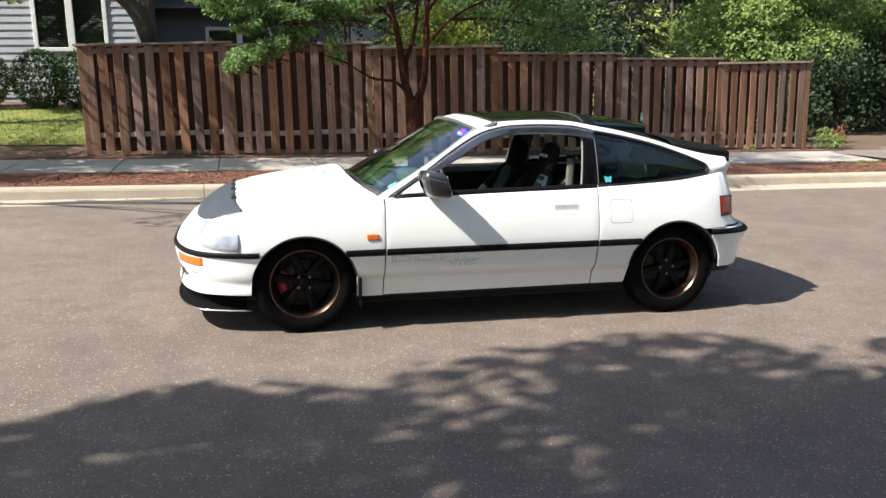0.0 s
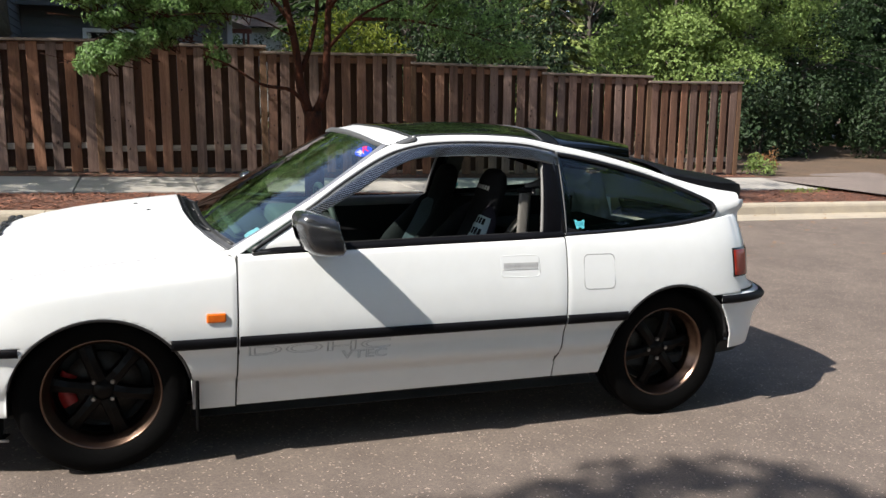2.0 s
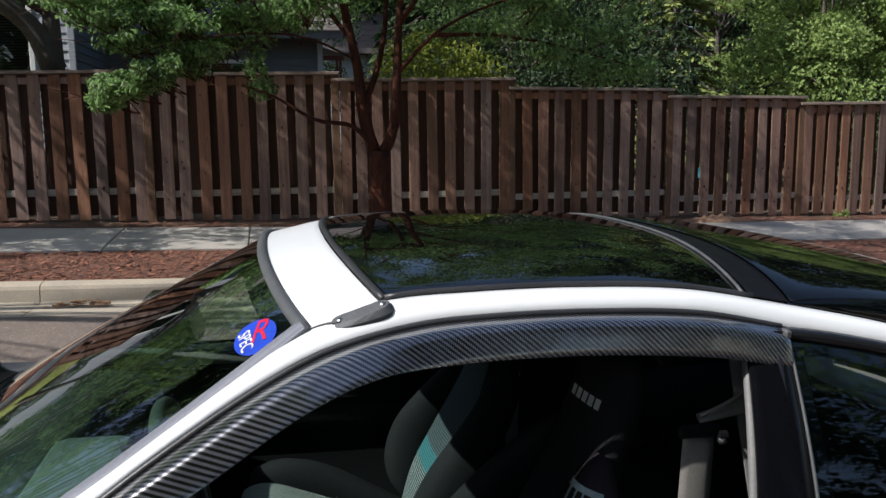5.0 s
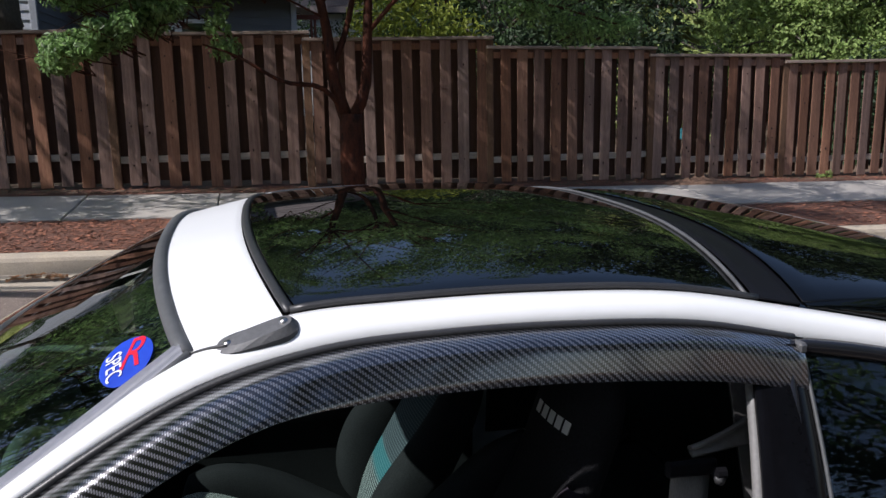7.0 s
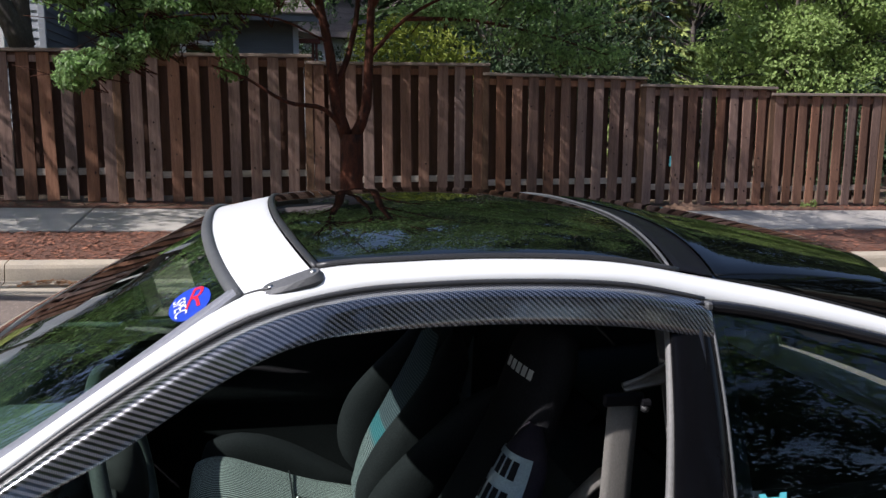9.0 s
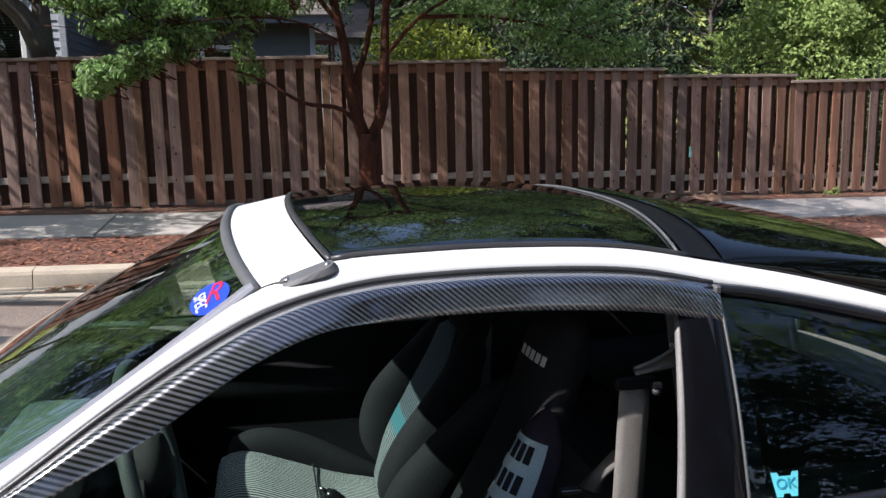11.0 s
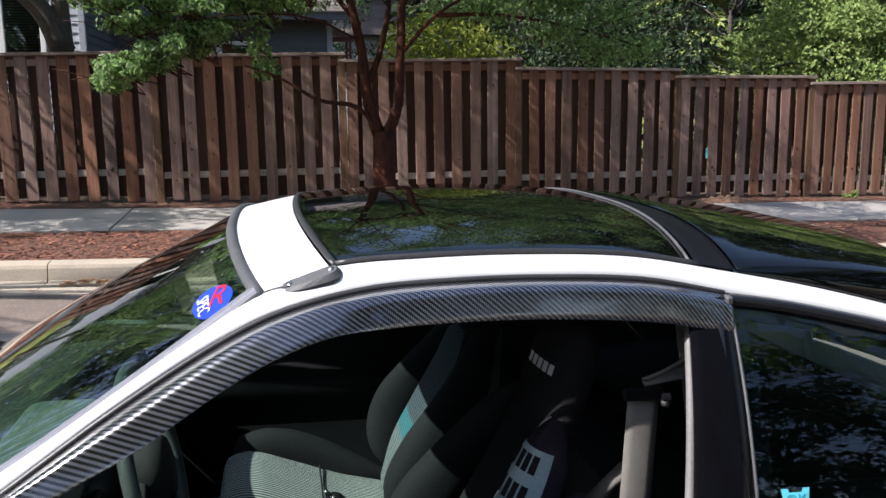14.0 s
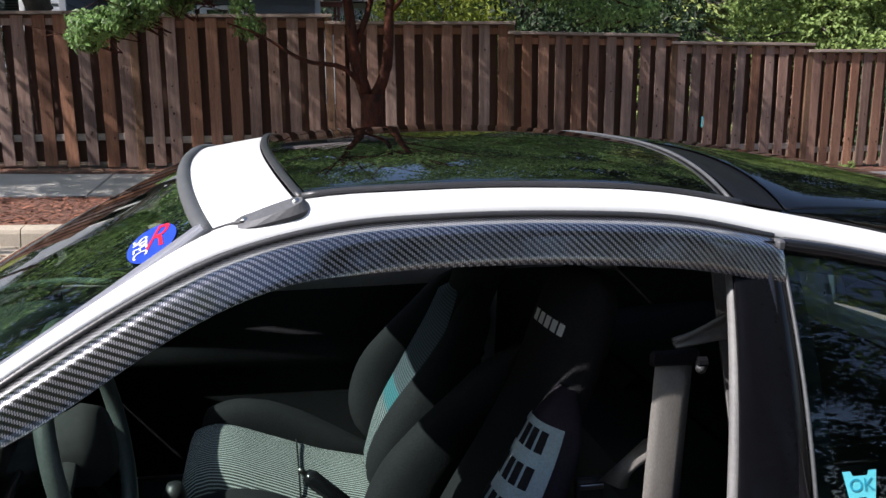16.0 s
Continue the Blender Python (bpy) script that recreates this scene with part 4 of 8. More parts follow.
# small red-barked street tree in the mulch strip
TX, TY = 0.995, 6.30
TZ = ground_z(TX) + 0.13
tree = thing("street_tree", "small street maple with peeling red bark in the mulch strip", "tree", Matrix.Translation((TX, TY, TZ)))
bm = bmesh.new()
F = 1.20 - TZ   # fork height
limb_bm(bm, [(0.0, 0, -0.1), (-0.01, 0, 0.3), (-0.015, 0, 0.7), (-0.01, 0, F)], 0.125, 0.105, 14)
limbs = [
    ([(-0.05, 0, F - 0.05), (-0.16, -0.02, F + 0.32), (-0.20, 0.0, F + 0.75), (-0.30, 0.05, F + 1.3), (-0.42, 0.1, F + 2.3)], 0.066, 0.02),
    ([(0.0, 0, F - 0.06), (0.12, -0.04, F + 0.20), (0.16, -0.06, F + 0.7), (0.20, -0.05, F + 1.3), (0.35, -0.1, F + 2.4)], 0.06, 0.02),
    ([(-0.17, -0.01, F + 0.42), (-0.03, 0.05, F + 0.72), (0.08, 0.1, F + 1.2), (0.12, 0.15, F + 2.2)], 0.036, 0.015),
    ([(0.16, -0.06, F + 0.72), (0.5, -0.15, F + 1.08), (0.95, -0.2, F + 1.32), (1.7, -0.2, F + 1.55)], 0.024, 0.006),
    ([(-0.06, 0.0, F + 0.02), (-0.28, -0.1, F + 0.24), (-0.62, -0.15, F + 0.30), (-1.0, -0.18, F + 0.52), (-1.28, -0.2, F + 0.62)], 0.030, 0.008),
    ([(-0.20, 0.0, F + 0.85), (-0.7, -0.15, F + 1.05), (-1.35, -0.3, F + 1.05), (-2.0, -0.35, F + 0.92), (-2.45, -0.35, F + 0.70)], 0.012, 0.003),
    ([(-0.22, 0.0, F + 1.0), (-0.6, 0.3, F + 1.5), (-1.3, 0.5, F + 2.0)], 0.03, 0.01),
    ([(0.18, -0.05, F + 0.9), (0.3, 0.3, F + 1.6), (0.7, 0.6, F + 2.3)], 0.03, 0.01),
    ([(0.2, -0.05, F + 1.2), (0.7, -0.3, F + 1.9), (1.3, -0.4, F + 2.4)], 0.03, 0.01),
    ([(-0.3, 0.05, F + 1.2), (-0.5, -0.4, F + 1.9), (-0.9, -0.8, F + 2.4)], 0.026, 0.01),
    ([(0.5, -0.15, F + 1.08), (1.2, 0.0, F + 1.1), (2.0, 0.1, F + 0.98), (2.7, 0.1, F + 0.8)], 0.024, 0.008),
]
for pts, r0, r1 in limbs:
    limb_bm(bm, pts, r0, r1, 8)
g = np.random.default_rng(3)
cs, rs, ns = [], [], []


def clump(x, y, z, rx, ry, rz, n):
    """A clump by its place in the street; the crown leaves the fence's far end in the sun."""
    s = (8.85 - y) / 0.25
    if x + 0.92 * s > 5.3 and -0.4 < z - s < 2.2:
        return
    cs.append((x - TX, y - TY, z - TZ)), rs.append((rx, ry, rz)), ns.append(n)


gs = random.Random(14)
for k in range(18):
    f = k / 17
    x, z = -0.55 - 0.95 * f + gs.uniform(-0.10, 0.10), 2.10 - 0.37 * f ** 1.1 + gs.uniform(-0.10, 0.06)
    clump(x, 6.05 + gs.uniform(-0.25, 0.2), z, gs.uniform(0.12, 0.20), gs.uniform(0.16, 0.26), gs.uniform(0.08, 0.13), 190)
for k in range(16):
    clump(gs.uniform(-1.55, 0.3), 6.2 + gs.uniform(-0.3, 0.3), gs.uniform(2.32, 2.65), gs.uniform(0.18, 0.3), 0.25, gs.uniform(0.06, 0.10), 130)
for k in range(34):
    clump(gs.uniform(-1.95, 0.5), 6.1 + gs.uniform(-0.5, 0.5), gs.uniform(2.35, 3.1), gs.uniform(0.2, 0.34), gs.uniform(0.2, 0.34), gs.uniform(0.06, 0.11), 130)
for k in range(16):
    clump(gs.uniform(1.5, 3.9), 6.2 + gs.uniform(-0.5, 0.4), gs.uniform(2.35, 3.0), gs.uniform(0.2, 0.34), gs.uniform(0.2, 0.34), gs.uniform(0.06, 0.11), 130)
for k in range(16):
    clump(gs.uniform(-1.7, -0.35), 6.1 + gs.uniform(-0.35, 0.35), gs.uniform(2.05, 2.42), gs.uniform(0.14, 0.26), gs.uniform(0.16, 0.28), gs.uniform(0.06, 0.10), 140)
N_SPRAY = 100
clump(-0.13, 6.2, 2.28, 0.20, 0.3, 0.20, 130)
clump(-0.16, 6.2, 2.02, 0.13, 0.22, 0.16, 110)
clump(-0.11, 6.25, 1.80, 0.15, 0.2, 0.13, 130)
clump(-0.28, 6.1, 2.45, 0.35, 0.35, 0.16, 130)
clump(0.25, 6.0, 2.52, 0.35, 0.4, 0.14, 90)
clump(3.30, 6.45, 1.98, 0.42, 0.4, 0.20, 420)
clump(2.75, 6.4, 2.14, 0.42, 0.4, 0.18, 320)
clump(3.75, 6.5, 2.00, 0.30, 0.3, 0.16, 260)
clump(3.4, 6.6, 2.35, 0.60, 0.4, 0.18, 360)
clump(2.6, 6.6, 2.45, 0.55, 0.4, 0.16, 300)
clump(2.1, 6.3, 2.35, 0.5, 0.4, 0.16, 260)
for k in range(84):
    a = 2.4 * k
    r = 3.1 * math.sqrt((k + 0.5) / 84)
    x, y, z = TX + 0.2 + r * math.cos(a), TY + 0.85 + 0.95 * r * math.sin(a), 2.75 + g.uniform(0, 3.2) * (1 - 0.10 * r)
    if -2.4 < x + 0.92 * (z - 2.2) < 0.7 and 5.0 < y + 0.25 * (z - 2.2) < 7.0:
        continue   # the crown is open over its low spray
    clump(x, y, z, g.uniform(0.35, 0.6), g.uniform(0.35, 0.6), g.uniform(0.16, 0.28), 340)
    if k % 3 == 0:
        e = np.array((x - TX, y - TY, z - TZ))
        root = np.array([(-0.36, 0.08, F + 1.8), (0.26, -0.08, F + 1.9), (0.11, 0.14, F + 1.7)][(k // 3) % 3])
        limb_bm(bm, [tuple(root), tuple(root * 0.55 + e * 0.45 + np.array([0, 0, 0.25])), tuple(e)], 0.018, 0.005, 5)
for k in range(34):
    clump(g.uniform(0.9, 5.2), g.uniform(5.6, 8.6), g.uniform(3.2, 5.6), g.uniform(0.4, 0.65), g.uniform(0.4, 0.65), g.uniform(0.18, 0.3), 300)
for k in range(40):
    clump(g.uniform(-1.8, 4.4), g.uniform(7.7, 9.0), g.uniform(2.9, 4.7), g.uniform(0.45, 0.75), 0.5, g.uniform(0.18, 0.3), 260)
for k in range(30):
    s = g.uniform(2.8, 5.4)
    clump(g.uniform(1.6, 5.0) - 0.92 * s, 8.7 - 0.25 * s, g.uniform(0.4, 1.4) + s, g.uniform(0.4, 0.65), 0.45, g.uniform(0.18, 0.3), 260)
for k in range(18):
    s = g.uniform(2.6, 4.6)
    clump(g.uniform(1.8, 4.6) - 0.92 * s, 8.7 - 0.25 * s, g.uniform(0.3, 1.5) + s, g.uniform(0.4, 0.6), 0.45, g.uniform(0.18, 0.3), 280)
for c in cs[:N_SPRAY + 10]:
    for _ in range(2):
        e = np.array(c) + g.normal(size=3) * np.array([0.25, 0.2, 0.08])
        limb_bm(bm, [tuple(np.array(c) * 0.9 + np.array([0, 0, 0.05])), tuple((np.array(c) + e) / 2), tuple(e)], 0.006, 0.003, 4)
part("trunk", bm, M_BARK_RED, tree, "peeling red-brown bark", smooth=True)
v, f = leaf_cloud(cs, rs, [int(n * (1.6 if i < N_SPRAY + 11 else 1.25)) for i, n in enumerate(ns)], 0.062, g, droop=0.5, shell=0.05, narrow=0.5)
soup("crown", v.tolist(), f, M_LEAF_A, tree)

# next street tree along the strip, whose shade dapples the sidewalk and fence
broad_tree("street_tree", "leafy street maple further along the mulch strip", (-6.9, 6.3, ground_z(-6.9) + 0.12), 7.6, (3.4, 2.1), 2.3, 0.13, 58, 15500, 0.10, M_LEAF_A, M_BARK_RED, 25, 0.8, 0.55, lean=(0.5, 2.0))
broad_tree("street_tree", "leafy street maple far along the mulch strip", (-11.6, 6.3, ground_z(-11.6) + 0.12), 9.4, (2.7, 1.3), 4.2, 0.14, 46, 9500, 0.12, M_LEAF_A, M_BARK_RED, 26, 0.7, 0.55, lean=(1.2, -0.2))
broad_tree("street_tree", "slender street maple leaning over the road", (-9.4, 5.9, ground_z(-9.4) + 0.12), 9.0, (2.4, 1.4), 5.4, 0.12, 30, 2400, 0.11, M_LEAF_A, M_BARK_RED, 29, 0.6, 0.55, lean=(4.0, -3.3))
# large tree behind the fence
broad_tree("yard_tree", "large grey-barked tree behind the fence", (-2.93, 11.0, 0.25), 8.0, (3.4, 2.6), 3.45, 0.19, 44, 12000, 0.12, M_LEAF_A, M_BARK, 21)
bm = bmesh.new()
yb = thing("leaning_limb", "heavy grey limb of the tree behind the fence", "tree", Matrix.Translation((-2.93, 11.0, 0.25)))
limb_bm(bm, [(0, 0, 2.0), (-0.25, -0.1, 2.6), (-0.9, -0.3, 3.1), (-1.8, -0.5, 3.5)], 0.17, 0.08, 10)
part("limb", bm, M_BARK, yb, smooth=True)

broad_tree("yard_tree", "leafy tree beside the house behind the fence", (-6.4, 12.4, 0.5), 7.0, (2.4, 1.6), 3.1, 0.16, 34, 8500, 0.13, M_LEAF_C, M_BARK, 27, 0.9, 0.6)
# yellow-green ornamental tree and understorey behind the fence
broad_tree("ornamental_tree", "yellow-green ornamental tree behind the fence", (2.95, 12.6, 0.05), 3.1, (0.85, 0.8), 1.6, 0.08, 14, 3000, 0.13, M_LEAF_Y, M_BARK, 22, 0.7, 0.35)
broad_tree("yard_tree", "dark leafy shrub tree close behind the fence", (5.5, 11.6, 0.0), 4.4, (1.7, 0.9), 1.5, 0.09, 34, 7500, 0.11, M_SHADED_LEAF, M_BARK, 24, 0.9, 0.5)
# the wood behind and beside the fence; its shaded trees take a darker leaf colour
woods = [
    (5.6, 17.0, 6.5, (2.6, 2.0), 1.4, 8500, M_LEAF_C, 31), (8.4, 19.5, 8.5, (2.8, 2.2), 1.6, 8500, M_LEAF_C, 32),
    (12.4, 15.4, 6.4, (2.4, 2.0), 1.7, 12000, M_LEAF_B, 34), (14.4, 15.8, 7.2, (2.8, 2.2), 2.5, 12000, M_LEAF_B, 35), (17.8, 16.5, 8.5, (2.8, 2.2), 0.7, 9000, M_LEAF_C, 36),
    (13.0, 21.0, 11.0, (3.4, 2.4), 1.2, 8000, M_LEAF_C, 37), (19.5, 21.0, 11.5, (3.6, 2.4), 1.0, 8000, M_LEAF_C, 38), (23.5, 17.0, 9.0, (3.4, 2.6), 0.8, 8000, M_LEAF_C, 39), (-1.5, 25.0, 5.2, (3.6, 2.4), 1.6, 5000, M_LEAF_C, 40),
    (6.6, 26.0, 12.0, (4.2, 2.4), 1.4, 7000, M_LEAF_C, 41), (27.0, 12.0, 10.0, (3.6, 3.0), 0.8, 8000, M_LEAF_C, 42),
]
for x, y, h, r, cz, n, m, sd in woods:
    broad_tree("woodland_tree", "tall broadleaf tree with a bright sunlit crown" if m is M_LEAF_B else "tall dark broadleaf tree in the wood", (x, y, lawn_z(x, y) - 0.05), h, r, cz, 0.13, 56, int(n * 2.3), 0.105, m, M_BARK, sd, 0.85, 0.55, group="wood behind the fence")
fir_tree("fir_tree", "drooping yellow-green conifer behind the fence", (8.15, 14.2, lawn_z(8, 14) - 0.05), 8.0, 1.25, 12000, 51, 0.20, M_NEEDLE_L)
fir_tree("fir_tree", "tall dark conifer in the wood", (5.2, 24.0, lawn_z(4, 24) - 0.05), 12.0, 2.4, 8000, 52, 0.4)
fir_tree("fir_tree", "tall dark conifer in the wood", (16.5, 25.0, lawn_z(16, 24) - 0.05), 16.0, 3.0, 9000, 53, 0.4)


# the wood goes on behind, too dense to tell trees apart
g = np.random.default_rng(58)
cs, rs, ns = [], [], []
for k in range(760):
    f = k / 759
    ang = -0.86 + 2.19 * f
    d = 33 + 4 * g.uniform(-1, 1)
    x, y = d * math.sin(ang), d * math.cos(ang)
    s = g.uniform(1.4, 2.6)
    top = (17 + 6 * math.sin(5.1 * ang) * math.sin(13.0 * ang + 1)) * (1 - 0.6 * math.exp(-((ang - 0.06) / 0.14) ** 2)) * (1 + 0.9 * min(1.0, max(0.0, (-0.40 - ang) / 0.2)))
    cs.append((x, y, lawn_z(x, y) + 0.5 + top * ((k * 0.618) % 1.0) ** 1.15)), rs.append((s * 1.3, s, s * 0.9)), ns.append(360)
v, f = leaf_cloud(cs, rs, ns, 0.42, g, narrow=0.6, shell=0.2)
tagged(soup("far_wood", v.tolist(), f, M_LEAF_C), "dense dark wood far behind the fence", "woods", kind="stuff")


# heap of loose soil at the fence foot
heap = []
for k in range(22):
    f = k / 21
    x = 5.55 + 1.15 * f
    heap.append([(x, 8.72 + 0.36 * j / 7, ground_z(x) + 0.205 + 0.085 * math.sin(math.pi * f) ** 1.5 * math.sin(math.pi * j / 7) * (1 + 0.35 * math.sin(9.0 * k + 5.0 * j))) for j in range(8)])
tagged(obj_from_bm("soil_heap", grid_bm(heap), M_HEAP, smooth=True), "low heap of loose pale brown soil", "soil", kind="stuff")


def shrub(name, label, base, size, n, leaf, m, seed, narrow=0.55, clumps=10):
    g = np.random.default_rng(seed)
    t = thing(name, label, "shrub", Matrix.Translation(base))
    bm = bmesh.new()
    cs, rs, ns = [], [], []
    for k in range(clumps):
        c = (g.uniform(-0.6, 0.6) * size[0], g.uniform(-0.6, 0.6) * size[1], size[2] * g.uniform(0.2, 0.85))
        cs.append(c), rs.append((size[0] * 0.45, size[1] * 0.45, size[2] * 0.3)), ns.append(n // clumps)
        limb_bm(bm, [(c[0] * 0.2, c[1] * 0.2, -0.05), (c[0] * 0.6, c[1] * 0.6, c[2] * 0.5), c], 0.012, 0.004, 5)
    part("stems", bm, M_BARK, t, smooth=True)
    v, f = leaf_cloud(cs, rs, ns, leaf, g, narrow=narrow, shell=0.3)
    soup("foliage", v.tolist(), f, m, t)
    return t


# undergrowth by the path
for k, (x, y, s, n) in enumerate(((11.4, 12.6, (1.3, 0.9, 1.9), 2600), (13.4, 13.2, (1.4, 0.9, 2.1), 2600), (15.6, 13.8, (1.5, 1.0, 2.2), 2600), (18.0, 13.8, (1.6, 1.0, 2.0), 2200), (20.4, 13.4, (1.6, 1.2, 2.2), 2200), (10.6, 11.0, (0.7, 0.8, 1.4), 1400), (22.5, 11.5, (1.8, 1.4, 2.4), 2200))):
    shrub("undergrowth", "dense dark green shrubs at the wood's edge", (x, y, lawn_z(x, y) - 0.03), s, n, 0.13, M_SHADED_LEAF, 60 + k)
shrub("weeds", "rusty-tipped weeds at the fence's end", (10.25, 9.25, ground_z(10.2) + 0.18), (0.42, 0.32, 0.42), 420, 0.09, M_LEAF_B, 71, 0.3)
shrub("dry_weeds", "dry brown seed heads at the fence's end", (10.4, 9.3, ground_z(10.2) + 0.25), (0.25, 0.2, 0.5), 160, 0.08, M_DRY, 72, 0.25)
shrub("weeds", "green tuft at the fence foot", (8.35, 9.22, ground_z(8.3) + 0.18), (0.16, 0.1, 0.13), 120, 0.06, M_LEAF_B, 73, 0.3)
shrub("weeds", "low weeds beside the road sign", (10.6, 5.9, ground_z(10.5) + 0.1), (0.7, 0.4, 0.28), 420, 0.07, M_LEAF_B, 74, 0.3)
shrub("weeds", "low weeds and ivy beside the path", (11.6, 6.4, ground_z(11.5) + 0.1), (0.9, 0.5, 0.45), 600, 0.09, M_LEAF_B, 75, 0.5)
shrub("weeds", "low weeds at the edge of the planting strip", (8.9, 6.8, ground_z(8.9) + 0.12), (0.7, 0.25, 0.08), 260, 0.05, M_GRASS, 76, 0.3)

# clipped hedge beside the lawn
for k, x in enumerate((-9.0, -7.85, -6.75, -5.6, -4.75)):
    g2 = np.random.default_rng(80 + k)
    h = thing("hedge", "rounded dark green clipped hedge shrub below the house window", "hedge", Matrix.Translation((x, 14.4 + 0.1 * (k % 2), lawn_z(x, 14.4) - 0.05)), "hedge shrubs under the window")
    bm = bmesh.new()
    for j in range(7):
        a = j * 0.9
        limb_bm(bm, [(0, 0, 0), (0.2 * math.cos(a), 0.2 * math.sin(a), 0.5), (0.35 * math.cos(a), 0.3 * math.sin(a), 1.0)], 0.02, 0.006, 5)
    part("stems", bm, M_BARK, h, smooth=True)
    v, f = leaf_cloud([(0, 0, 0.68)], [(0.60, 0.48, 0.66)], [3600], 0.07, g2, shell=0.75, droop=0.0)
    soup("foliage", v.tolist(), f, M_HEDGE, h)

# street trees on the camera's side, whose shade lies on the asphalt
broad_tree("shade_tree", "tall leafy street tree shading the asphalt", (-6.6, -8.6, ground_z(-6.6)), 9.0, (4.6, 3.1), 5.2, 0.2, 78, 40000, 0.17, M_LEAF_A, M_BARK, 91, 1.2, 0.6, lean=(1.3, 2.2), group="street trees opposite")
broad_tree("shade_tree", "tall leafy street tree leaning over the road", (12.0, -8.8, ground_z(12.0)), 12.5, (4.8, 3.6), 5.6, 0.22, 70, 7000, 0.19, M_LEAF_A, M_BARK, 92, 1.2, 0.6, lean=(-0.6, 2.6), group="street trees opposite")
for k, (x, y, h, n) in enumerate(((2.0, -12.5, 13.0, 14000), (9.5, -13.5, 14.0, 12000), (-15.0, -11.0, 12.0, 9000), (17.0, -11.0, 13.0, 9000), (-3.5, -15.5, 15.0, 12000), (5.8, -10.8, 13.5, 8500), (13.2, -11.6, 13.0, 6000), (-9.5, -13.0, 13.0, 9000))):
    broad_tree("street_tree_opposite", "leafy tree across the street", (x, y, ground_z(max(-20, min(20, x)))), h, (3.6, 2.8), 2.4, 0.2, 60, n, 0.2, M_LEAF_C, M_BARK, 95 + k, 1.3, 0.6, group="street trees opposite")

# ---------------------------------------------------------------- house behind the fence
house = thing("house", "two-storey house with grey lap siding, white-trimmed windows and shingle roof", "house")


def siding(x0, x1, y, z0, z1, material, parent, holes=(), axis="x", step=0.165):
    """Lap boards, each its own piece, leaving window holes free."""
    z = z0
    while z < z1 - 0.02:
        zt = min(z + step, z1)
        runs = [(x0, x1)]
        for hx0, hx1, hz0, hz1 in holes:
            if zt > hz0 + 0.01 and z < hz1 - 0.01:
                cut = []
                for a, b in runs:
                    if hx0 > a:
                        cut.append((a, min(b, hx0)))
                    if hx1 < b:
                        cut.append((max(a, hx1), b))
                runs = [(a, b) for a, b in cut if b - a > 0.02]
        for a, b in runs:
            bm = bmesh.new()
            p = [(0.0, -0.03, z - 0.012), (0.0, -0.008, zt), (0.0, 0.03, zt), (0.0, 0.03, z - 0.012)]
            ends = []
            for u in (a, b):
                ends.append([bm.verts.new((u, y + q[1], q[2]) if axis == "x" else (y - q[1], u, q[2])) for q in p])
            for i in range(4):
                bm.faces.new((ends[0][i], ends[0][(i + 1) % 4], ends[1][(i + 1) % 4], ends[1][i]))
            bm.faces.new(ends[0][::-1])
            bm.faces.new(ends[1])
            part("siding_board", bm, material, parent)
        z = zt


def window(x0, x1, z0, z1, y, parent, blinds=True):
    bm = bmesh.new()
    for lo, hi in (((x0 - 0.09, z0 - 0.09), (x1 + 0.09, z0)), ((x0 - 0.09, z1), (x1 + 0.09, z1 + 0.09)), ((x0 - 0.09, z0), (x0, z1)), ((x1, z0), (x1 + 0.09, z1)), (((x0 + x1) / 2 - 0.075, z0), ((x0 + x1) / 2 + 0.075, z1))):
        add_box(bm, (lo[0], y - 0.055, lo[1]), (hi[0], y + 0.05, hi[1]), 0.006)
    w = part("window", bm, M_TRIM, parent, "white framed window with blinds")
    bm = box_bm((x0, y + 0.012, z0), (x1, y + 0.018, z1))
    part("pane", bm, M_HOUSEGLASS, w)
    if blinds:
        bm = bmesh.new()
        z = z0 + 0.04
        while z < z1 - 0.03:
            add_box(bm, (x0 + 0.03, y + 0.075, z), (x1 - 0.03, y + 0.085, z + 0.035), 0.0, None)
            z += 0.052
        part("blind", bm, M_BLIND, w, "pale slatted blind")
    bm = box_bm((x0 - 0.2, y + 0.35, z0 - 0.2), (x1 + 0.2, y + 0.4, z1 + 0.2))
    part("window_reveal", bm, M_UNDER, w)


HY, HX = 15.4, -3.54
win = [(-5.72, -4.32, 2.34, 3.95)]
siding(-12.0, HX, HY, 0.6, 6.0, M_SIDING, house, win)
window(*win[0], HY, house)
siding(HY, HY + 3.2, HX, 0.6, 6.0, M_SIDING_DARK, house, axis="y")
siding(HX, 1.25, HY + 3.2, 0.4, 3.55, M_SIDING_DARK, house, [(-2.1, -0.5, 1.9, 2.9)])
window(-2.1, -0.5, 1.9, 2.9, HY + 3.2, house, False)
part("corner_board", box_bm((HX - 0.10, HY - 0.05, 0.5), (HX + 0.02, HY + 0.06, 6.0), 0.006), M_SIDING, house, "pale grey corner board")
part("corner_board", box_bm((1.2, HY + 3.13, 0.3), (1.33, HY + 3.26, 3.55), 0.006), M_SIDING, house)
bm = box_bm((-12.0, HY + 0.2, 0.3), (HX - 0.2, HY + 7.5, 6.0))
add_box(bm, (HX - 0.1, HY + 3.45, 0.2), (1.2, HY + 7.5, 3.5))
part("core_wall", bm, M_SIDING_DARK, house)


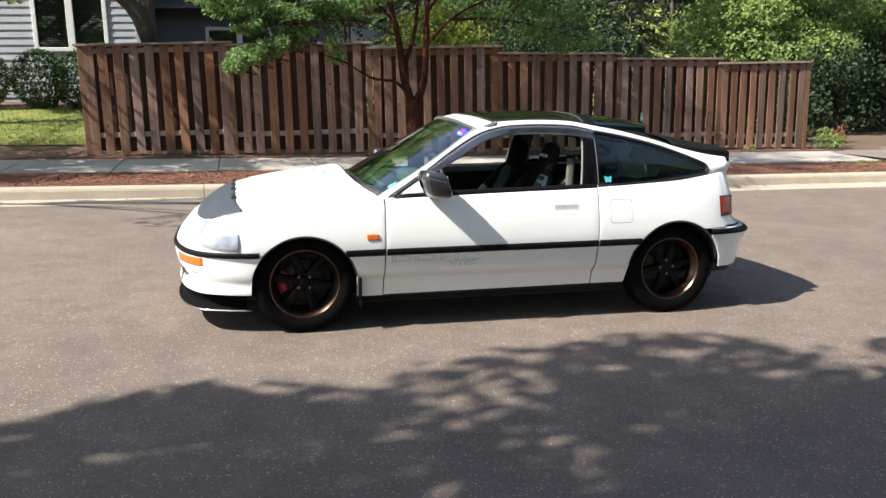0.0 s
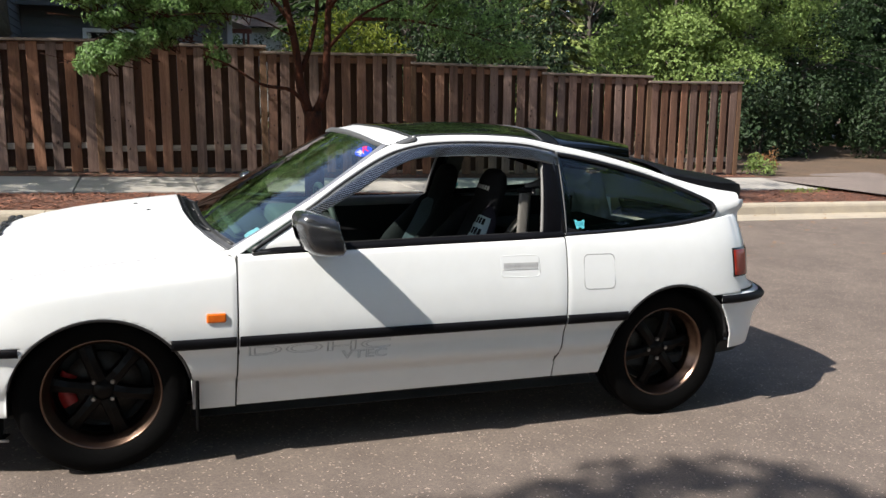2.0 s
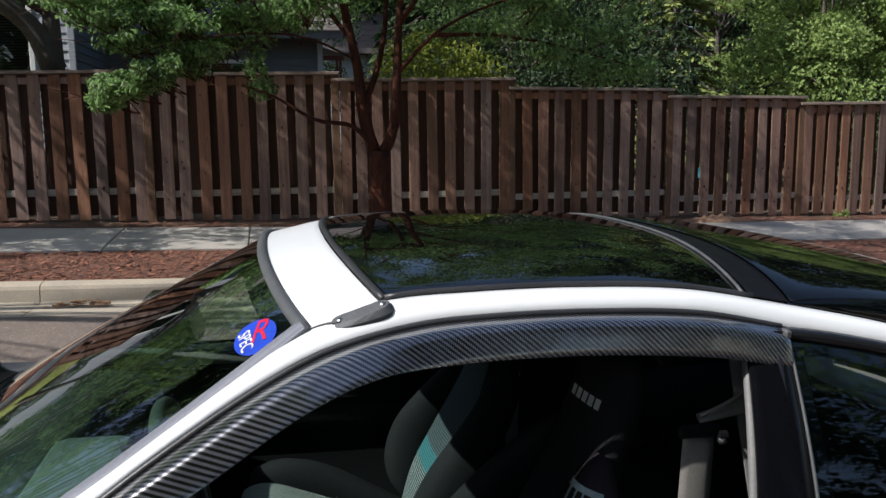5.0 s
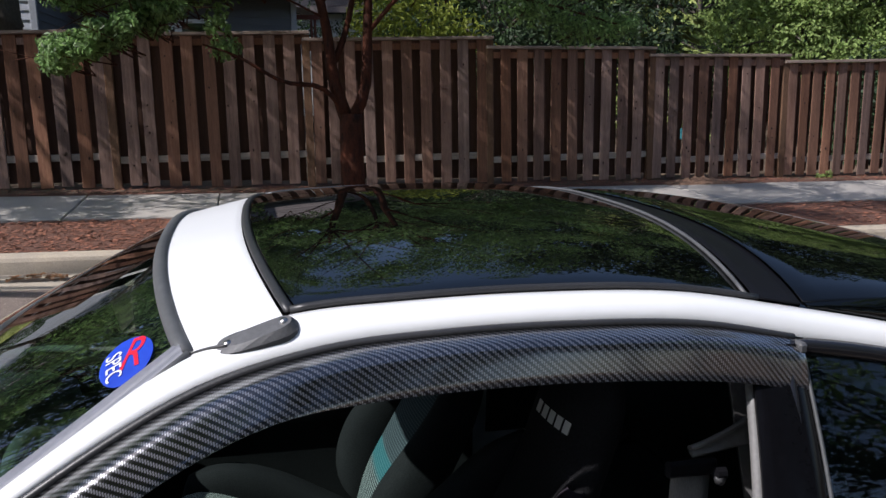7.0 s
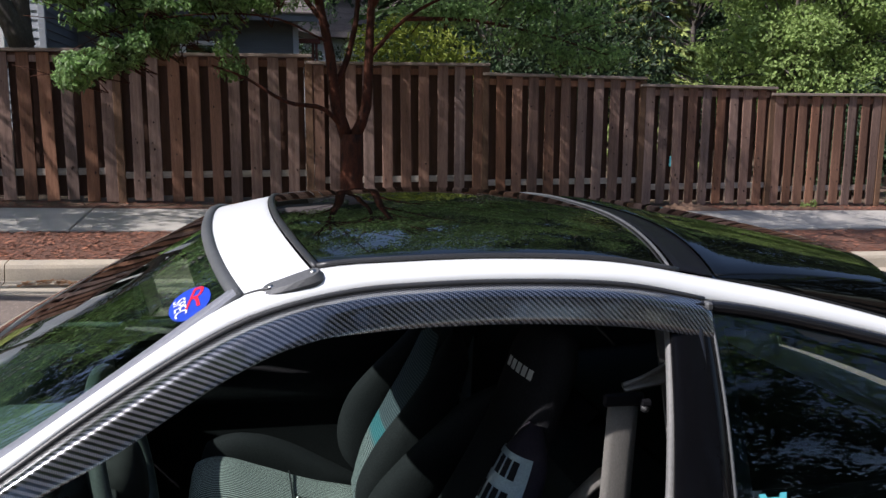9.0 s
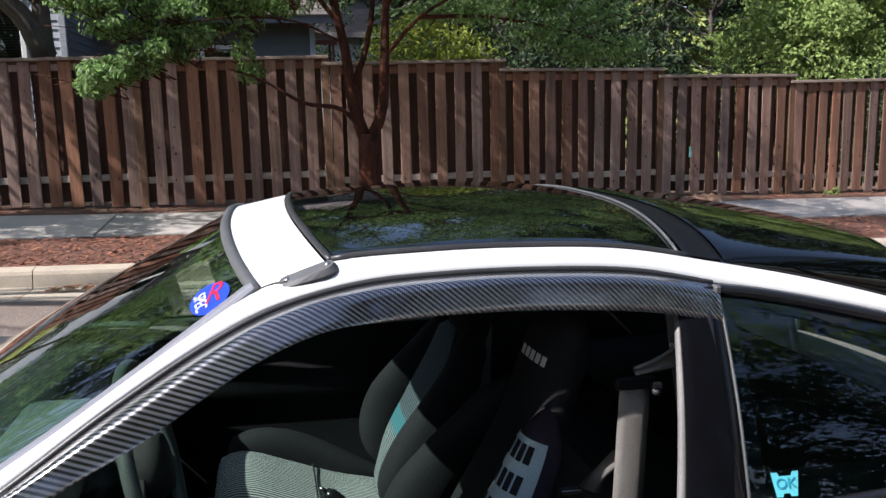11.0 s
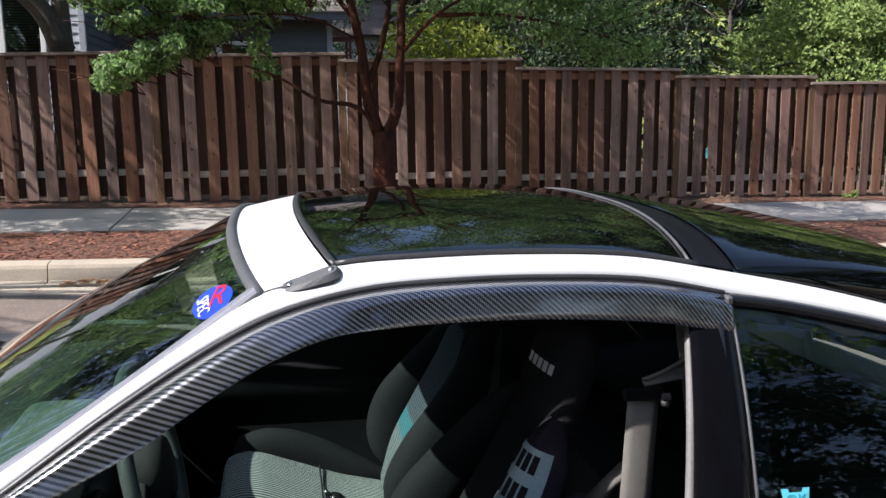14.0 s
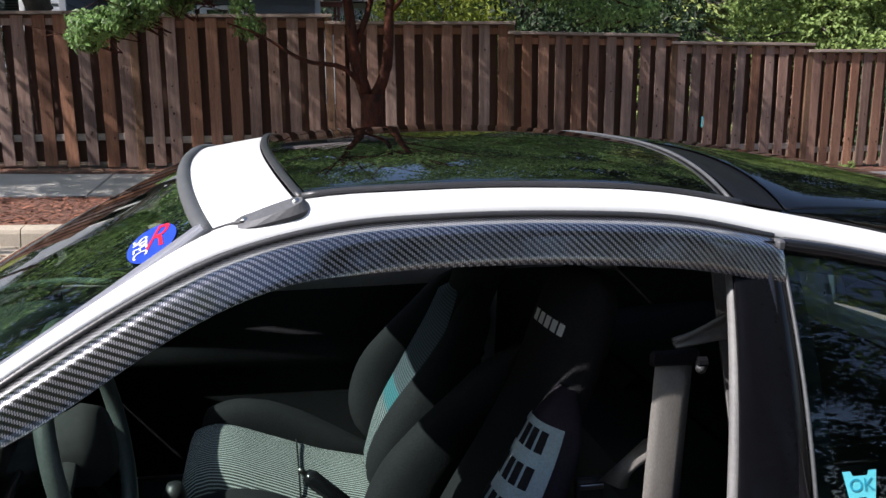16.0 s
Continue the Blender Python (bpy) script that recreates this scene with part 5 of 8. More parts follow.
def roof_slope(x0, x1, y0, z0, y1, z1, parent, rows_n=9):
    """Shingle courses on a slope that rises away from the street."""
    for k in range(rows_n):
        f0, f1 = k / rows_n, (k + 1.15) / rows_n
        bm = bmesh.new()
        pts = [(y0 + (y1 - y0) * f0, z0 + (z1 - z0) * f0 + 0.02), (y0 + (y1 - y0) * f1, z0 + (z1 - z0) * f1 + 0.005)]
        a = [bm.verts.new((x, y, z + dz)) for x in (x0, x1) for (y, z) in pts for dz in (0, -0.03)]
        for q in ((0, 2, 6, 4), (1, 5, 7, 3), (0, 4, 5, 1), (2, 3, 7, 6), (0, 1, 3, 2), (4, 6, 7, 5)):
            bm.faces.new([a[i] for i in q])
        part("shingle_course", bm, M_SHINGLE, parent)


bm = box_bm((HX + 0.02, HY + 2.55, 3.42), (1.75, HY + 2.62, 3.62), 0.006)
add_box(bm, (-12.3, HY - 0.55, 5.9), (HX + 0.4, HY - 0.48, 6.12), 0.006)
part("fascia", bm, M_SIDING_DARK, house, "dark fascia boards")
roof_slope(HX + 0.02, 1.8, HY + 2.5, 3.60, HY + 6.0, 5.2, house)
roof_slope(-12.4, HX + 0.5, HY - 0.6, 6.1, HY + 4.0, 8.2, house)

# garden canopy and neighbour's roof beyond the fence
canopy = thing("garden_canopy", "pale canvas garden canopy on dark red posts", "canopy", Matrix.Translation((1.36, 19.6, -0.06)))
rows = [[(-0.50 + 1.0 * i / 6, -0.6 + 1.2 * j / 4, 3.22 + 0.16 * (1 - abs(i - 3) / 3)) for j in range(5)] for i in range(7)]
c = sheet("canvas", rows, M_CANVAS, canopy, "pale canvas top", 0.02)
for sx in (-0.43, 0.43):
    for sy in (-0.5, 0.5):
        part("post", box_bm((sx - 0.03, sy - 0.03, 0), (sx + 0.03, sy + 0.03, 3.2), 0.006), M_REDWOOD, canopy)
part("beam", box_bm((-0.52, -0.58, 3.08), (0.52, -0.5, 3.19), 0.006), M_REDWOOD, canopy)
shed = thing("neighbour_house", "neighbouring house with pale wall and grey gable roof beyond the yard", "house", Matrix.Translation((3.6, 27.5, 0.1)))
part("wall", box_bm((-2.6, 0, 0), (2.2, 4, 3.75), 0.01), M_TRIM, shed, "pale wall")
roof_slope(-2.9, 2.5, -0.5, 3.75, 2.2, 5.4, shed, 7)

# ---------------------------------------------------------------- the car
# Car frame: x to the tail, y to the far side, z up from the road; axles at x = -1.15 and 1.15.
car = thing("car", "parked white hatchback coupe with bronze wheels and open side window", "car", pose(0, 0, 0, 0, math.degrees(math.atan(0.03)), 0))

AXLE_Z = 0.288
ARCH = {-1.15: (0.304, 0.270), 1.15: (0.316, 0.286)}   # radius and height of the middle of each wheel arch
OUTLINE = curve_pts([(-1.89, 0.0), (-1.885, 0.20), (-1.858, 0.40), (-1.805, 0.57), (-1.72, 0.70), (-1.585, 0.78), (-1.42, 0.82), (-1.15, 0.836), (-0.6, 0.84),
                     (0.0, 0.84), (0.6, 0.84), (1.15, 0.836), (1.36, 0.828), (1.50, 0.808), (1.60, 0.768), (1.68, 0.69), (1.735, 0.56), (1.77, 0.40), (1.785, 0.20), (1.79, 0.0)], 700)
OUT_S = np.r_[0, np.cumsum(np.linalg.norm(np.diff(OUTLINE, axis=0), axis=1))]
OUT_X = np.maximum.accumulate(OUTLINE[:, 0] + np.linspace(0, 1e-5, 700))


def s_at(x):
    return float(np.interp(x, OUT_X, OUT_S))


def outline_at(s):
    """Place, and the outward direction, on the half outline (y counted positive)."""
    p = np.array([np.interp(s, OUT_S, OUTLINE[:, k]) for k in (0, 1)])
    a = np.array([np.interp(s - 0.02, OUT_S, OUTLINE[:, k]) for k in (0, 1)])
    b = np.array([np.interp(s + 0.02, OUT_S, OUTLINE[:, k]) for k in (0, 1)])
    t = (b - a) / max(1e-6, np.linalg.norm(b - a))
    return p, np.array([-t[1], t[0]])


in_side = smooth_of([0.1, 0.2, 0.285, 0.306, 0.318, 0.435, 0.465, 0.50, 0.60, 0.70, 0.78, 0.85, 1.0], [0.130, 0.110, 0.088, 0.084, 0.066, 0.0165, 0.004, 0.0, 0.005, 0.022, 0.043, 0.072, 0.16])
in_nose = smooth_of([0.1, 0.25, 0.32, 0.36, 0.45, 0.49, 0.55, 0.62, 0.66, 0.70], [0.05, 0.02, 0.03, 0.015, 0.0, 0.014, 0.058, 0.122, 0.165, 0.21])
in_tail = smooth_of([0.1, 0.3, 0.42, 0.55, 0.565, 0.60, 0.75, 0.98, 1.05], [0.05, 0.03, 0.008, 0.0, 0.04, 0.105, 0.13, 0.215, 0.25])


def body_pt(s, z, off=0.0, extra=0.0):
    """A point of the lower body on the near side; off: proud of the surface; extra: drawn in."""
    p, n = outline_at(s)
    wx, wy = n[0] ** 2, n[1] ** 2
    d = in_side(z) * wy + (in_nose(z) if n[0] < 0 else in_tail(z)) * wx + extra - off
    q = p - n * d
    return (float(q[0]), -max(0.0, float(q[1])) if abs(p[1]) > 1e-6 else 0.0, float(z))


def arch_z(x, axle, floor):
    r, c = ARCH[axle]
    h = r**2 - (x - axle) ** 2
    return max(floor, c + math.sqrt(h)) if h > 0 and c - math.sqrt(h) < floor + 0.3 else floor


def body_rows(xs, z_low, z_top, n=12, turn=(0.0, 0.0), off=0.0, by_s=False, square=0.0):
    """Columns of the lower body; turn: height and depth of the rounding at the top."""
    rows = []
    base = min(z_low(outline_at(x if by_s else s_at(x))[0][0]) for x in xs)
    for x in xs:
        s = x if by_s else s_at(x)
        px = outline_at(s)[0][0]
        lo, hi = z_low(px), z_top(px)
        rz, ry = turn if not callable(turn) else turn(px)
        rz = min(rz, (hi - lo) * 0.8)
        col = [body_pt(s, z, off, -square * in_side(z) * outline_at(s)[1][1] ** 2) for z in (max(lo, base + (hi - rz - base) * k / n) for k in range(n))]
        for k in range(9 if (callable(turn) or turn[0]) else 1):
            a = math.pi / 2 * k / 8
            col.append(body_pt(s, hi - rz + rz * math.sin(a), off, ry * (1 - math.cos(a))))
        rows.append(col)
    return rows


def span(a, b, n, *extra):
    xs = list(np.linspace(a, b, n))
    for c, r in extra:
        for k in range(0, 15):
            ang = math.pi * k / 14
            xs.append(c - r * math.cos(ang))
    return sorted(x for x in set(round(v, 4) for v in xs) if a - 1e-6 <= x <= b + 1e-6)


SILL_HALF = 0.301
belt = smooth_of([-0.70, -0.61, 0.0, 0.6, 0.95, 1.2, 1.36, 1.6], [0.775, 0.777, 0.796, 0.814, 0.832, 0.85, 0.872, 0.90])
fender_top = smooth_of([-1.91, -1.85, -1.75, -1.6, -1.4, -1.277, -1.0, -0.75, -0.69], [0.612, 0.618, 0.634, 0.668, 0.702, 0.720, 0.75, 0.774, 0.779])


# front bumper, with the arch cut out of its ends
half = body_rows(list(np.linspace(0.0, s_at(-1.50), 26)) + [s_at(x) for x in np.linspace(-1.48, -1.392, 12)], lambda x: max(0.238, arch_z(x, -1.15, 0.238)) if x > -1.462 else 0.238, lambda x: 0.478, n=16, by_s=True, square=0.6)
sheet("front_bumper", half, M_WHITE, car, both=True)
# the panel with the headlamps
nose_rows = body_rows(np.linspace(0.0, s_at(-1.535), 28), lambda x: 0.484, fender_top, n=8, turn=lambda x: (0.035 + 0.04 * min(1, max(0, (x + 1.8) / 0.26)), 0.018 + 0.062 * min(1, max(0, (x + 1.8) / 0.26))), by_s=True)
sheet("nose_panel", nose_rows, M_WHITE, car, both=True)
fender_rows = body_rows(span(-1.532, -0.697, 40, (-1.15, ARCH[-1.15][0])), lambda x: 0.484 if x < -1.39 else (arch_z(x, -1.15, 0.195) if abs(x + 1.15) < SILL_HALF else 0.195), fender_top, n=36,
                        turn=lambda x: (0.075, 0.080 + 0.025 * min(1, max(0, (x + 1.532) / 0.4))))
sheet("front_fender", fender_rows, M_WHITE, car)
sheet("front_fender", mirrored(fender_rows), M_WHITE, car)
door_rows = body_rows(span(-0.691, 0.612, 30), lambda x: 0.200 + 0.010 * (x + 0.69) / 1.3, lambda x: belt(x), n=44, turn=(0.02, 0.02))
door_near = sheet("door", door_rows, M_WHITE, car, "white car door with recessed handle and grey lettering")
door_far = sheet("door", mirrored(door_rows), M_WHITE, car)


def quarter_low(x):
    if abs(x - 1.15) < SILL_HALF:
        return arch_z(x, 1.15, 0.210 if x < 1.15 else 0.55)
    return 0.210 if x < 1.15 else 0.55


quarter_rows = body_rows(span(0.618, 1.50, 34, (1.15, ARCH[1.15][0])), quarter_low, lambda x: belt(x), n=44, turn=(0.006, 0.004))
sheet("rear_quarter", quarter_rows, M_WHITE, car, "white rear quarter panel with a fuel flap")
sheet("rear_quarter", mirrored(quarter_rows), M_WHITE, car)
half = body_rows(list(np.linspace(s_at(1.501), OUT_S[-1], 26)), lambda x: 0.566, lambda x: belt(min(x, 1.6)) + 0.08 * max(0, (x - 1.58) / 0.15) if x < 1.735 else 0.725, n=18, by_s=True)
sheet("tail_panel", half, M_WHITE, car, both=True)
half = body_rows([s_at(x) for x in np.linspace(1.392, 1.48, 12)] + list(np.linspace(s_at(1.50), OUT_S[-1], 24)), lambda x: max(0.30, arch_z(x, 1.15, 0.30)) if x < 1.462 else 0.30, lambda x: 0.553, n=16, by_s=True, turn=(0.012, 0.01), square=0.85)
sheet("rear_bumper", half, M_WHITE, car, both=True)


def ribbon_band(name, x0, x1, z0, z1, material, off, n=24, by_s=False, both=True, label="", thick=0.006, wave=0.0):
    """A narrow strip that follows the body between two heights."""
    rows = []
    for s in np.linspace(x0 if by_s else s_at(x0), x1 if by_s else s_at(x1), n):
        x = outline_at(s)[0][0]
        a, b = z0(x) if callable(z0) else z0, z1(x) if callable(z1) else z1
        rows.append([body_pt(s, a, off * 0.4), body_pt(s, a + (b - a) * 0.25, off), body_pt(s, a + (b - a) * 0.75, off), body_pt(s, b, off * 0.4)])
    return sheet(name, rows, material, car, label, thick, both=both)


strip_z = lambda x: 0.478 + 0.008 * x
for a, b in ((-0.922, -0.70), (-0.688, 0.611), (0.62, 0.901)):
    ribbon_band("side_moulding", a, b, lambda x: strip_z(x) - 0.018, lambda x: strip_z(x) + 0.019, M_PILLAR, 0.012, n=20)
ribbon_band("bumper_moulding", 0.0, s_at(-1.40), lambda x: 0.458, lambda x: 0.486, M_PILLAR, 0.012, n=40, by_s=True)
ribbon_band("rear_bumper_moulding", s_at(1.382), OUT_S[-1], lambda x: 0.512, lambda x: 0.545, M_PILLAR, 0.012, n=36, by_s=True)
ribbon_band("sill", -0.85, 0.845, 0.15, 0.202, M_UNDER, -0.07, n=10)
ribbon_band("rear_valance", s_at(1.47), OUT_S[-1], 0.245, 0.302, M_UNDER, -0.02, n=24, by_s=True)
# black lip under the front bumper, with a bright edge
rows = []
for s in np.linspace(0, s_at(-1.50), 34):
    rows.append([body_pt(s, 0.243, -0.004), body_pt(s, 0.20, -0.016), body_pt(s, 0.165, -0.004), body_pt(s, 0.143, 0.024), body_pt(s, 0.132, 0.03), body_pt(s, 0.128, -0.05)])
sheet("front_lip_spoiler", rows, M_RUBBER, car, "black front lip spoiler with a scuffed edge", both=True)
bm = tube_bm([body_pt(s, 0.137, 0.034) for s in np.linspace(0, s_at(-1.47), 30)], 0.005, 6)
add_tube(bm, [(p[0], -p[1], p[2]) for p in (body_pt(s, 0.137, 0.034) for s in np.linspace(0, s_at(-1.47), 30))], 0.005, 6)
part("lip_edge", bm, M_STEEL, car, "scuffed bright edge", smooth=True)
# crease step on the bumper's corner and the fog recess
ribbon_band("bumper_step", s_at(-1.80), s_at(-1.475), 0.356, 0.372, M_WHITE, 0.010, n=16, by_s=True)
for sg in (1, -1):
    bm = bmesh.new()
    p = body_pt(s_at(-1.84), 0.300, -0.004)
    add_lathe(bm, [(0.0, -0.012), (0.026, -0.008), (0.034, 0.003), (0.032, 0.02)], 20, Matrix.Translation((p[0], p[1] * sg, p[2])) @ pose(0, 0, 0, 0, 0, -62 * sg) @ Matrix.Diagonal((1, sg, 0.9, 1)))
    fogs = part("fog_lamp", bm, M_FOG, car, "round yellow fog lamp", smooth=True)
    rows = []
    for s in np.linspace(s_at(-1.872), s_at(-1.79), 10):
        rows.append([(p[0], p[1] * sg, p[2]) for p in (body_pt(s, z, 0.002) for z in (0.248, 0.262, 0.30, 0.338, 0.352))])
    sheet("fog_recess", rows, M_BLACK, fogs, "black fog lamp recess", 0.004)
for sg in (1, -1):
    rows = []
    for s in np.linspace(s_at(-1.838), s_at(-1.712), 14):
        rows.append([(p[0], p[1] * sg, p[2]) for p in (body_pt(s, z, 0.011) for z in (0.405, 0.412, 0.444, 0.451))])
    sheet("front_indicator", rows, M_AMBER, car, "orange front indicator lens")
    # headlamp: a clear wrapped lens in a dark frame
    lamp_rows, frame_rows = [], []
    for k in range(17):
        f = k / 16
        s = s_at(-1.765) + (s_at(-1.51) - s_at(-1.765)) * f
        top = 0.588 + 0.060 * (1 - f) ** 1.3
        low = 0.503 + 0.026 * (1 - f) ** 2 + (0.02 if f < 0.08 else 0)
        lamp_rows.append([(p[0], p[1] * sg, p[2]) for p in (body_pt(s, low + (top - low) * j / 6, 0.006 + 0.005 * math.sin(math.pi * j / 6)) for j in range(7))])
        frame_rows.append([(p[0], p[1] * sg, p[2]) for p in (body_pt(s, low - 0.008, 0.003), body_pt(s, low + 0.004, 0.006), body_pt(s, (low + top) / 2, 0.003), body_pt(s, top - 0.004, 0.006), body_pt(s, top + 0.007, 0.003))])
    lamp = sheet("headlamp", lamp_rows, M_LAMP, car, "clear wrapped headlamp")
    sheet("headlamp_surround", frame_rows, M_FLAPGAP, lamp)
    bm = bmesh.new()
    for k in (9,):
        add_tube(bm, [(p[0], p[1] - 0.001 * sg, p[2]) for p in lamp_rows[k]], 0.0022, 5)
    part("lens_rib", bm, M_LAMP, lamp, smooth=True)
    # repeater on the fender
    bm = bmesh.new()
    y = body_pt(s_at(-0.77), 0.562)[1]
    add_box(bm, (-0.803, -0.010, 0.546), (-0.735, 0.010, 0.580), 0.006, None, 2)
    bmesh.ops.transform(bm, matrix=Matrix.Translation((0, y * sg, 0)), verts=bm.verts)
    part("side_repeater", bm, M_AMBER, car, "orange side repeater lens", smooth=False)
    # tail lamps
    rows, frame_rows = [], []
    for s in np.linspace(s_at(1.462), s_at(1.655), 16):
        rows.append([(p[0], p[1] * sg, p[2]) for p in (body_pt(s, z, 0.008) for z in np.linspace(0.632, 0.742, 6))])
    for s in np.linspace(s_at(1.455), s_at(1.662), 16):
        frame_rows.append([(p[0], p[1] * sg, p[2]) for p in (body_pt(s, z, 0.004) for z in np.linspace(0.625, 0.750, 6))])
    tl = sheet("tail_lamp", rows, M_REDLENS, car, "dark red wrapped tail lamp")
    sheet("lamp_surround", frame_rows, M_GLOSS, tl)

# bonnet
FT = np.array([r[-1] for r in nose_rows] + [r[-1] for r in fender_rows])
FT = FT[np.argsort(FT[:, 0])]
hood_mid = smooth_of([-1.79, -1.74, -1.70, -1.66, -1.62, -1.56, -1.45, -1.31, -1.13, -0.9, -0.69], [0.61, 0.648, 0.678, 0.706, 0.731, 0.762, 0.796, 0.828, 0.856, 0.884, 0.90])
HX0 = float(FT[0, 0])
hood_y = lambda x: float(np.interp(x, FT[:, 0], -FT[:, 1]))
hood_z = lambda x: float(np.interp(x, FT[:, 0], FT[:, 2]))


def hood_pt(x, u, off=0.0):
    y, zs, zc = hood_y(x), hood_z(x), hood_mid(x) + 0.0
    zc = max(zc, zs)
    zc = zs + (zc - zs) * min(1.0, max(0.0, (x - HX0) / 0.03))
    w = abs(u) ** 2.4
    return (x, u * (y - 0.004), zs + (zc - zs) * (1 - w) + off + 0.001)


xs = [HX0 + 0.002 + (-1.60 - HX0) * (k / 14) ** 1.6 for k in range(14)] + list(np.linspace(-1.60, -0.70, 30))
hood_end = lambda u: min(-0.70, -0.858 + 0.138 * abs(u) ** 3.6)
rows = [[hood_pt(min(x, hood_end(u)), u) for u in np.linspace(-1, 1, 33)] for x in xs]
bonnet = sheet("bonnet", rows, M_WHITE, car, "white bonnet with a black vinyl bra along its front edge")
for sg in (1, -1):
    part("bonnet_gap", tube_bm([(p[0], p[1] * sg, p[2] + 0.0005) for p in FT if p[0] > -1.60], 0.003, 5), M_SEAM, bonnet, smooth=True)
# bonnet bra
bra_front, bra_back = HX0 + 0.004, -1.515
rows = []
for k in range(15):
    f = k / 14
    row = []
    for u in np.linspace(-0.965, 0.965, 45):
        back = bra_back - 0.012 * (1 - u * u) + 0.035 * max(0, (abs(u) - 0.72) / 0.245) ** 1.5
        x = bra_front + (back - bra_front) * f
        row.append(hood_pt(x, u, 0.006))
    rows.append(row)
bra = sheet("bonnet_bra", rows, M_BRA, bonnet, "dark grey vinyl bonnet bra", 0.005)
hem = [hood_pt(bra_back - 0.012 * (1 - u * u) + 0.035 * max(0, (abs(u) - 0.72) / 0.245) ** 1.5 - 0.004, u, 0.009) for u in np.linspace(-0.94, 0.94, 60)]
part("bra_hem", tube_bm(hem, 0.0055, 8), M_BLACK, bra, "rolled black hem", smooth=True)
for u in (-0.62, -0.30, 0.0, 0.30, 0.62):
    p = hood_pt(-1.525, u)
    part("bra_clip", box_bm((p[0] - 0.022, p[1] - 0.028, p[2] - 0.002), (p[0] + 0.006, p[1] + 0.028, p[2] + 0.022), 0.006), M_BLACK, bra)
bm = bmesh.new()
for u in (-0.33, 0.33, -0.06):
    p = hood_pt(-0.98 if abs(u) > 0.1 else -1.03, u)
    add_lathe(bm, [(0.0, 0.007), (0.008, 0.005), (0.011, 0.0)], 10, Matrix.Translation(p) @ pose(0, 0, 0, 90))
part("washer_jet", bm, M_BLACK, bonnet, smooth=True)

# glasshouse lines, near side counted positive in y
INNER = curve_pts([(-0.735, 0.725, 0.770), (-0.70, 0.724, 0.790), (-0.55, 0.690, 0.875), (-0.38, 0.648, 0.971), (-0.20, 0.595, 1.088), (-0.085, 0.556, 1.156), (0.02, 0.548, 1.192), (0.16, 0.552, 1.204), (0.32, 0.555, 1.208), (0.5, 0.555, 1.201),
                   (0.66, 0.562, 1.176), (0.84, 0.578, 1.143), (1.05, 0.598, 1.091), (1.25, 0.620, 1.035), (1.42, 0.638, 0.999), (1.53, 0.648, 0.984)], 90)
OUTER = curve_pts([(-0.70, 0.786, 0.762), (-0.668, 0.775, 0.785), (-0.54, 0.741, 0.862), (-0.416, 0.706, 0.938), (-0.285, 0.668, 1.027), (-0.15, 0.630, 1.106), (-0.06, 0.611, 1.146), (0.06, 0.602, 1.174), (0.18, 0.602, 1.184), (0.33, 0.604, 1.187), (0.5, 0.603, 1.179),
                   (0.66, 0.604, 1.147), (0.84, 0.618, 1.116), (1.05, 0.638, 1.068), (1.25, 0.664, 1.006), (1.42, 0.686, 0.968), (1.53, 0.700, 0.955)], 90)
rows = []
for a, b in zip(INNER, OUTER):
    row = []
    for k in range(7):
        f = k / 6
        p = a + (b - a) * f
        lift = 0.010 * math.sin(math.pi * f)
        row.append((p[0], -(p[1] + lift), p[2] + lift))
    rows.append(row)
sheet("roof_rail", rows, M_WHITE, car, "white pillar and roof rail")
sheet("roof_rail", mirrored(rows), M_WHITE, car)

inner_at = lambda x: (float(np.interp(x, INNER[:, 0], INNER[:, 1])), float(np.interp(x, INNER[:, 0], INNER[:, 2])))
outer_at = lambda x: (float(np.interp(x, OUTER[:, 0], OUTER[:, 1])), float(np.interp(x, OUTER[:, 0], OUTER[:, 2])))
roof_mid = smooth_of([-0.16, 0.0, 0.15, 0.32, 0.5, 0.66, 0.84, 1.05, 1.25, 1.42, 1.56], [1.198, 1.225, 1.239, 1.250, 1.250, 1.236, 1.203, 1.147, 1.085, 1.035, 1.0])


def roof_pt(x, u, off=0.0, margin=0.0):
    y, z = inner_at(x)
    w = abs(u) ** 2.7
    return (x, u * (y - margin), z + (roof_mid(x) - z) * (1 - w) + off)


def bowed(x_side, x_mid):
    return lambda u: x_mid + (x_side - x_mid) * abs(u) ** 2.3


def roof_rows(x0, x1, n, off=0.0, margin=0.002, m=33, umax=1.0):
    out = []
    for k in range(n):
        row = []
        for u in np.linspace(-umax, umax, m):
            x = x0(u) + (x1(u) - x0(u)) * k / (n - 1)
            row.append(roof_pt(x, u, off, margin))
        out.append(row)
    return out


WS_TOP = bowed(-0.088, -0.150)
sheet("roof_header", roof_rows(WS_TOP, bowed(0.018, -0.028), 10), M_WHITE, car, "white strip of roof over the windscreen")
sheet("glass_roof", roof_rows(bowed(0.034, -0.012), bowed(0.615, 0.665), 18, 0.003, 0.016), M_ROOFGLASS, car, "black glass roof panel")
GLASS_EDGE = [roof_pt(bowed(0.026, -0.020)(u), u, 0.004, 0.008) for u in np.linspace(-1, 1, 40)]
SIDE_EDGE = [roof_pt(x, 1, 0.005, 0.008) for x in np.linspace(0.026, 0.62, 30)]
bm = tube_bm(GLASS_EDGE, 0.007, 6, flat=0.6)
add_tube(bm, SIDE_EDGE, 0.0055, 6)
add_tube(bm, [(p[0], -p[1], p[2]) for p in SIDE_EDGE], 0.0055, 6)
part("glass_roof_seal", bm, M_BLACK, car, "dark rubber seal", smooth=True)
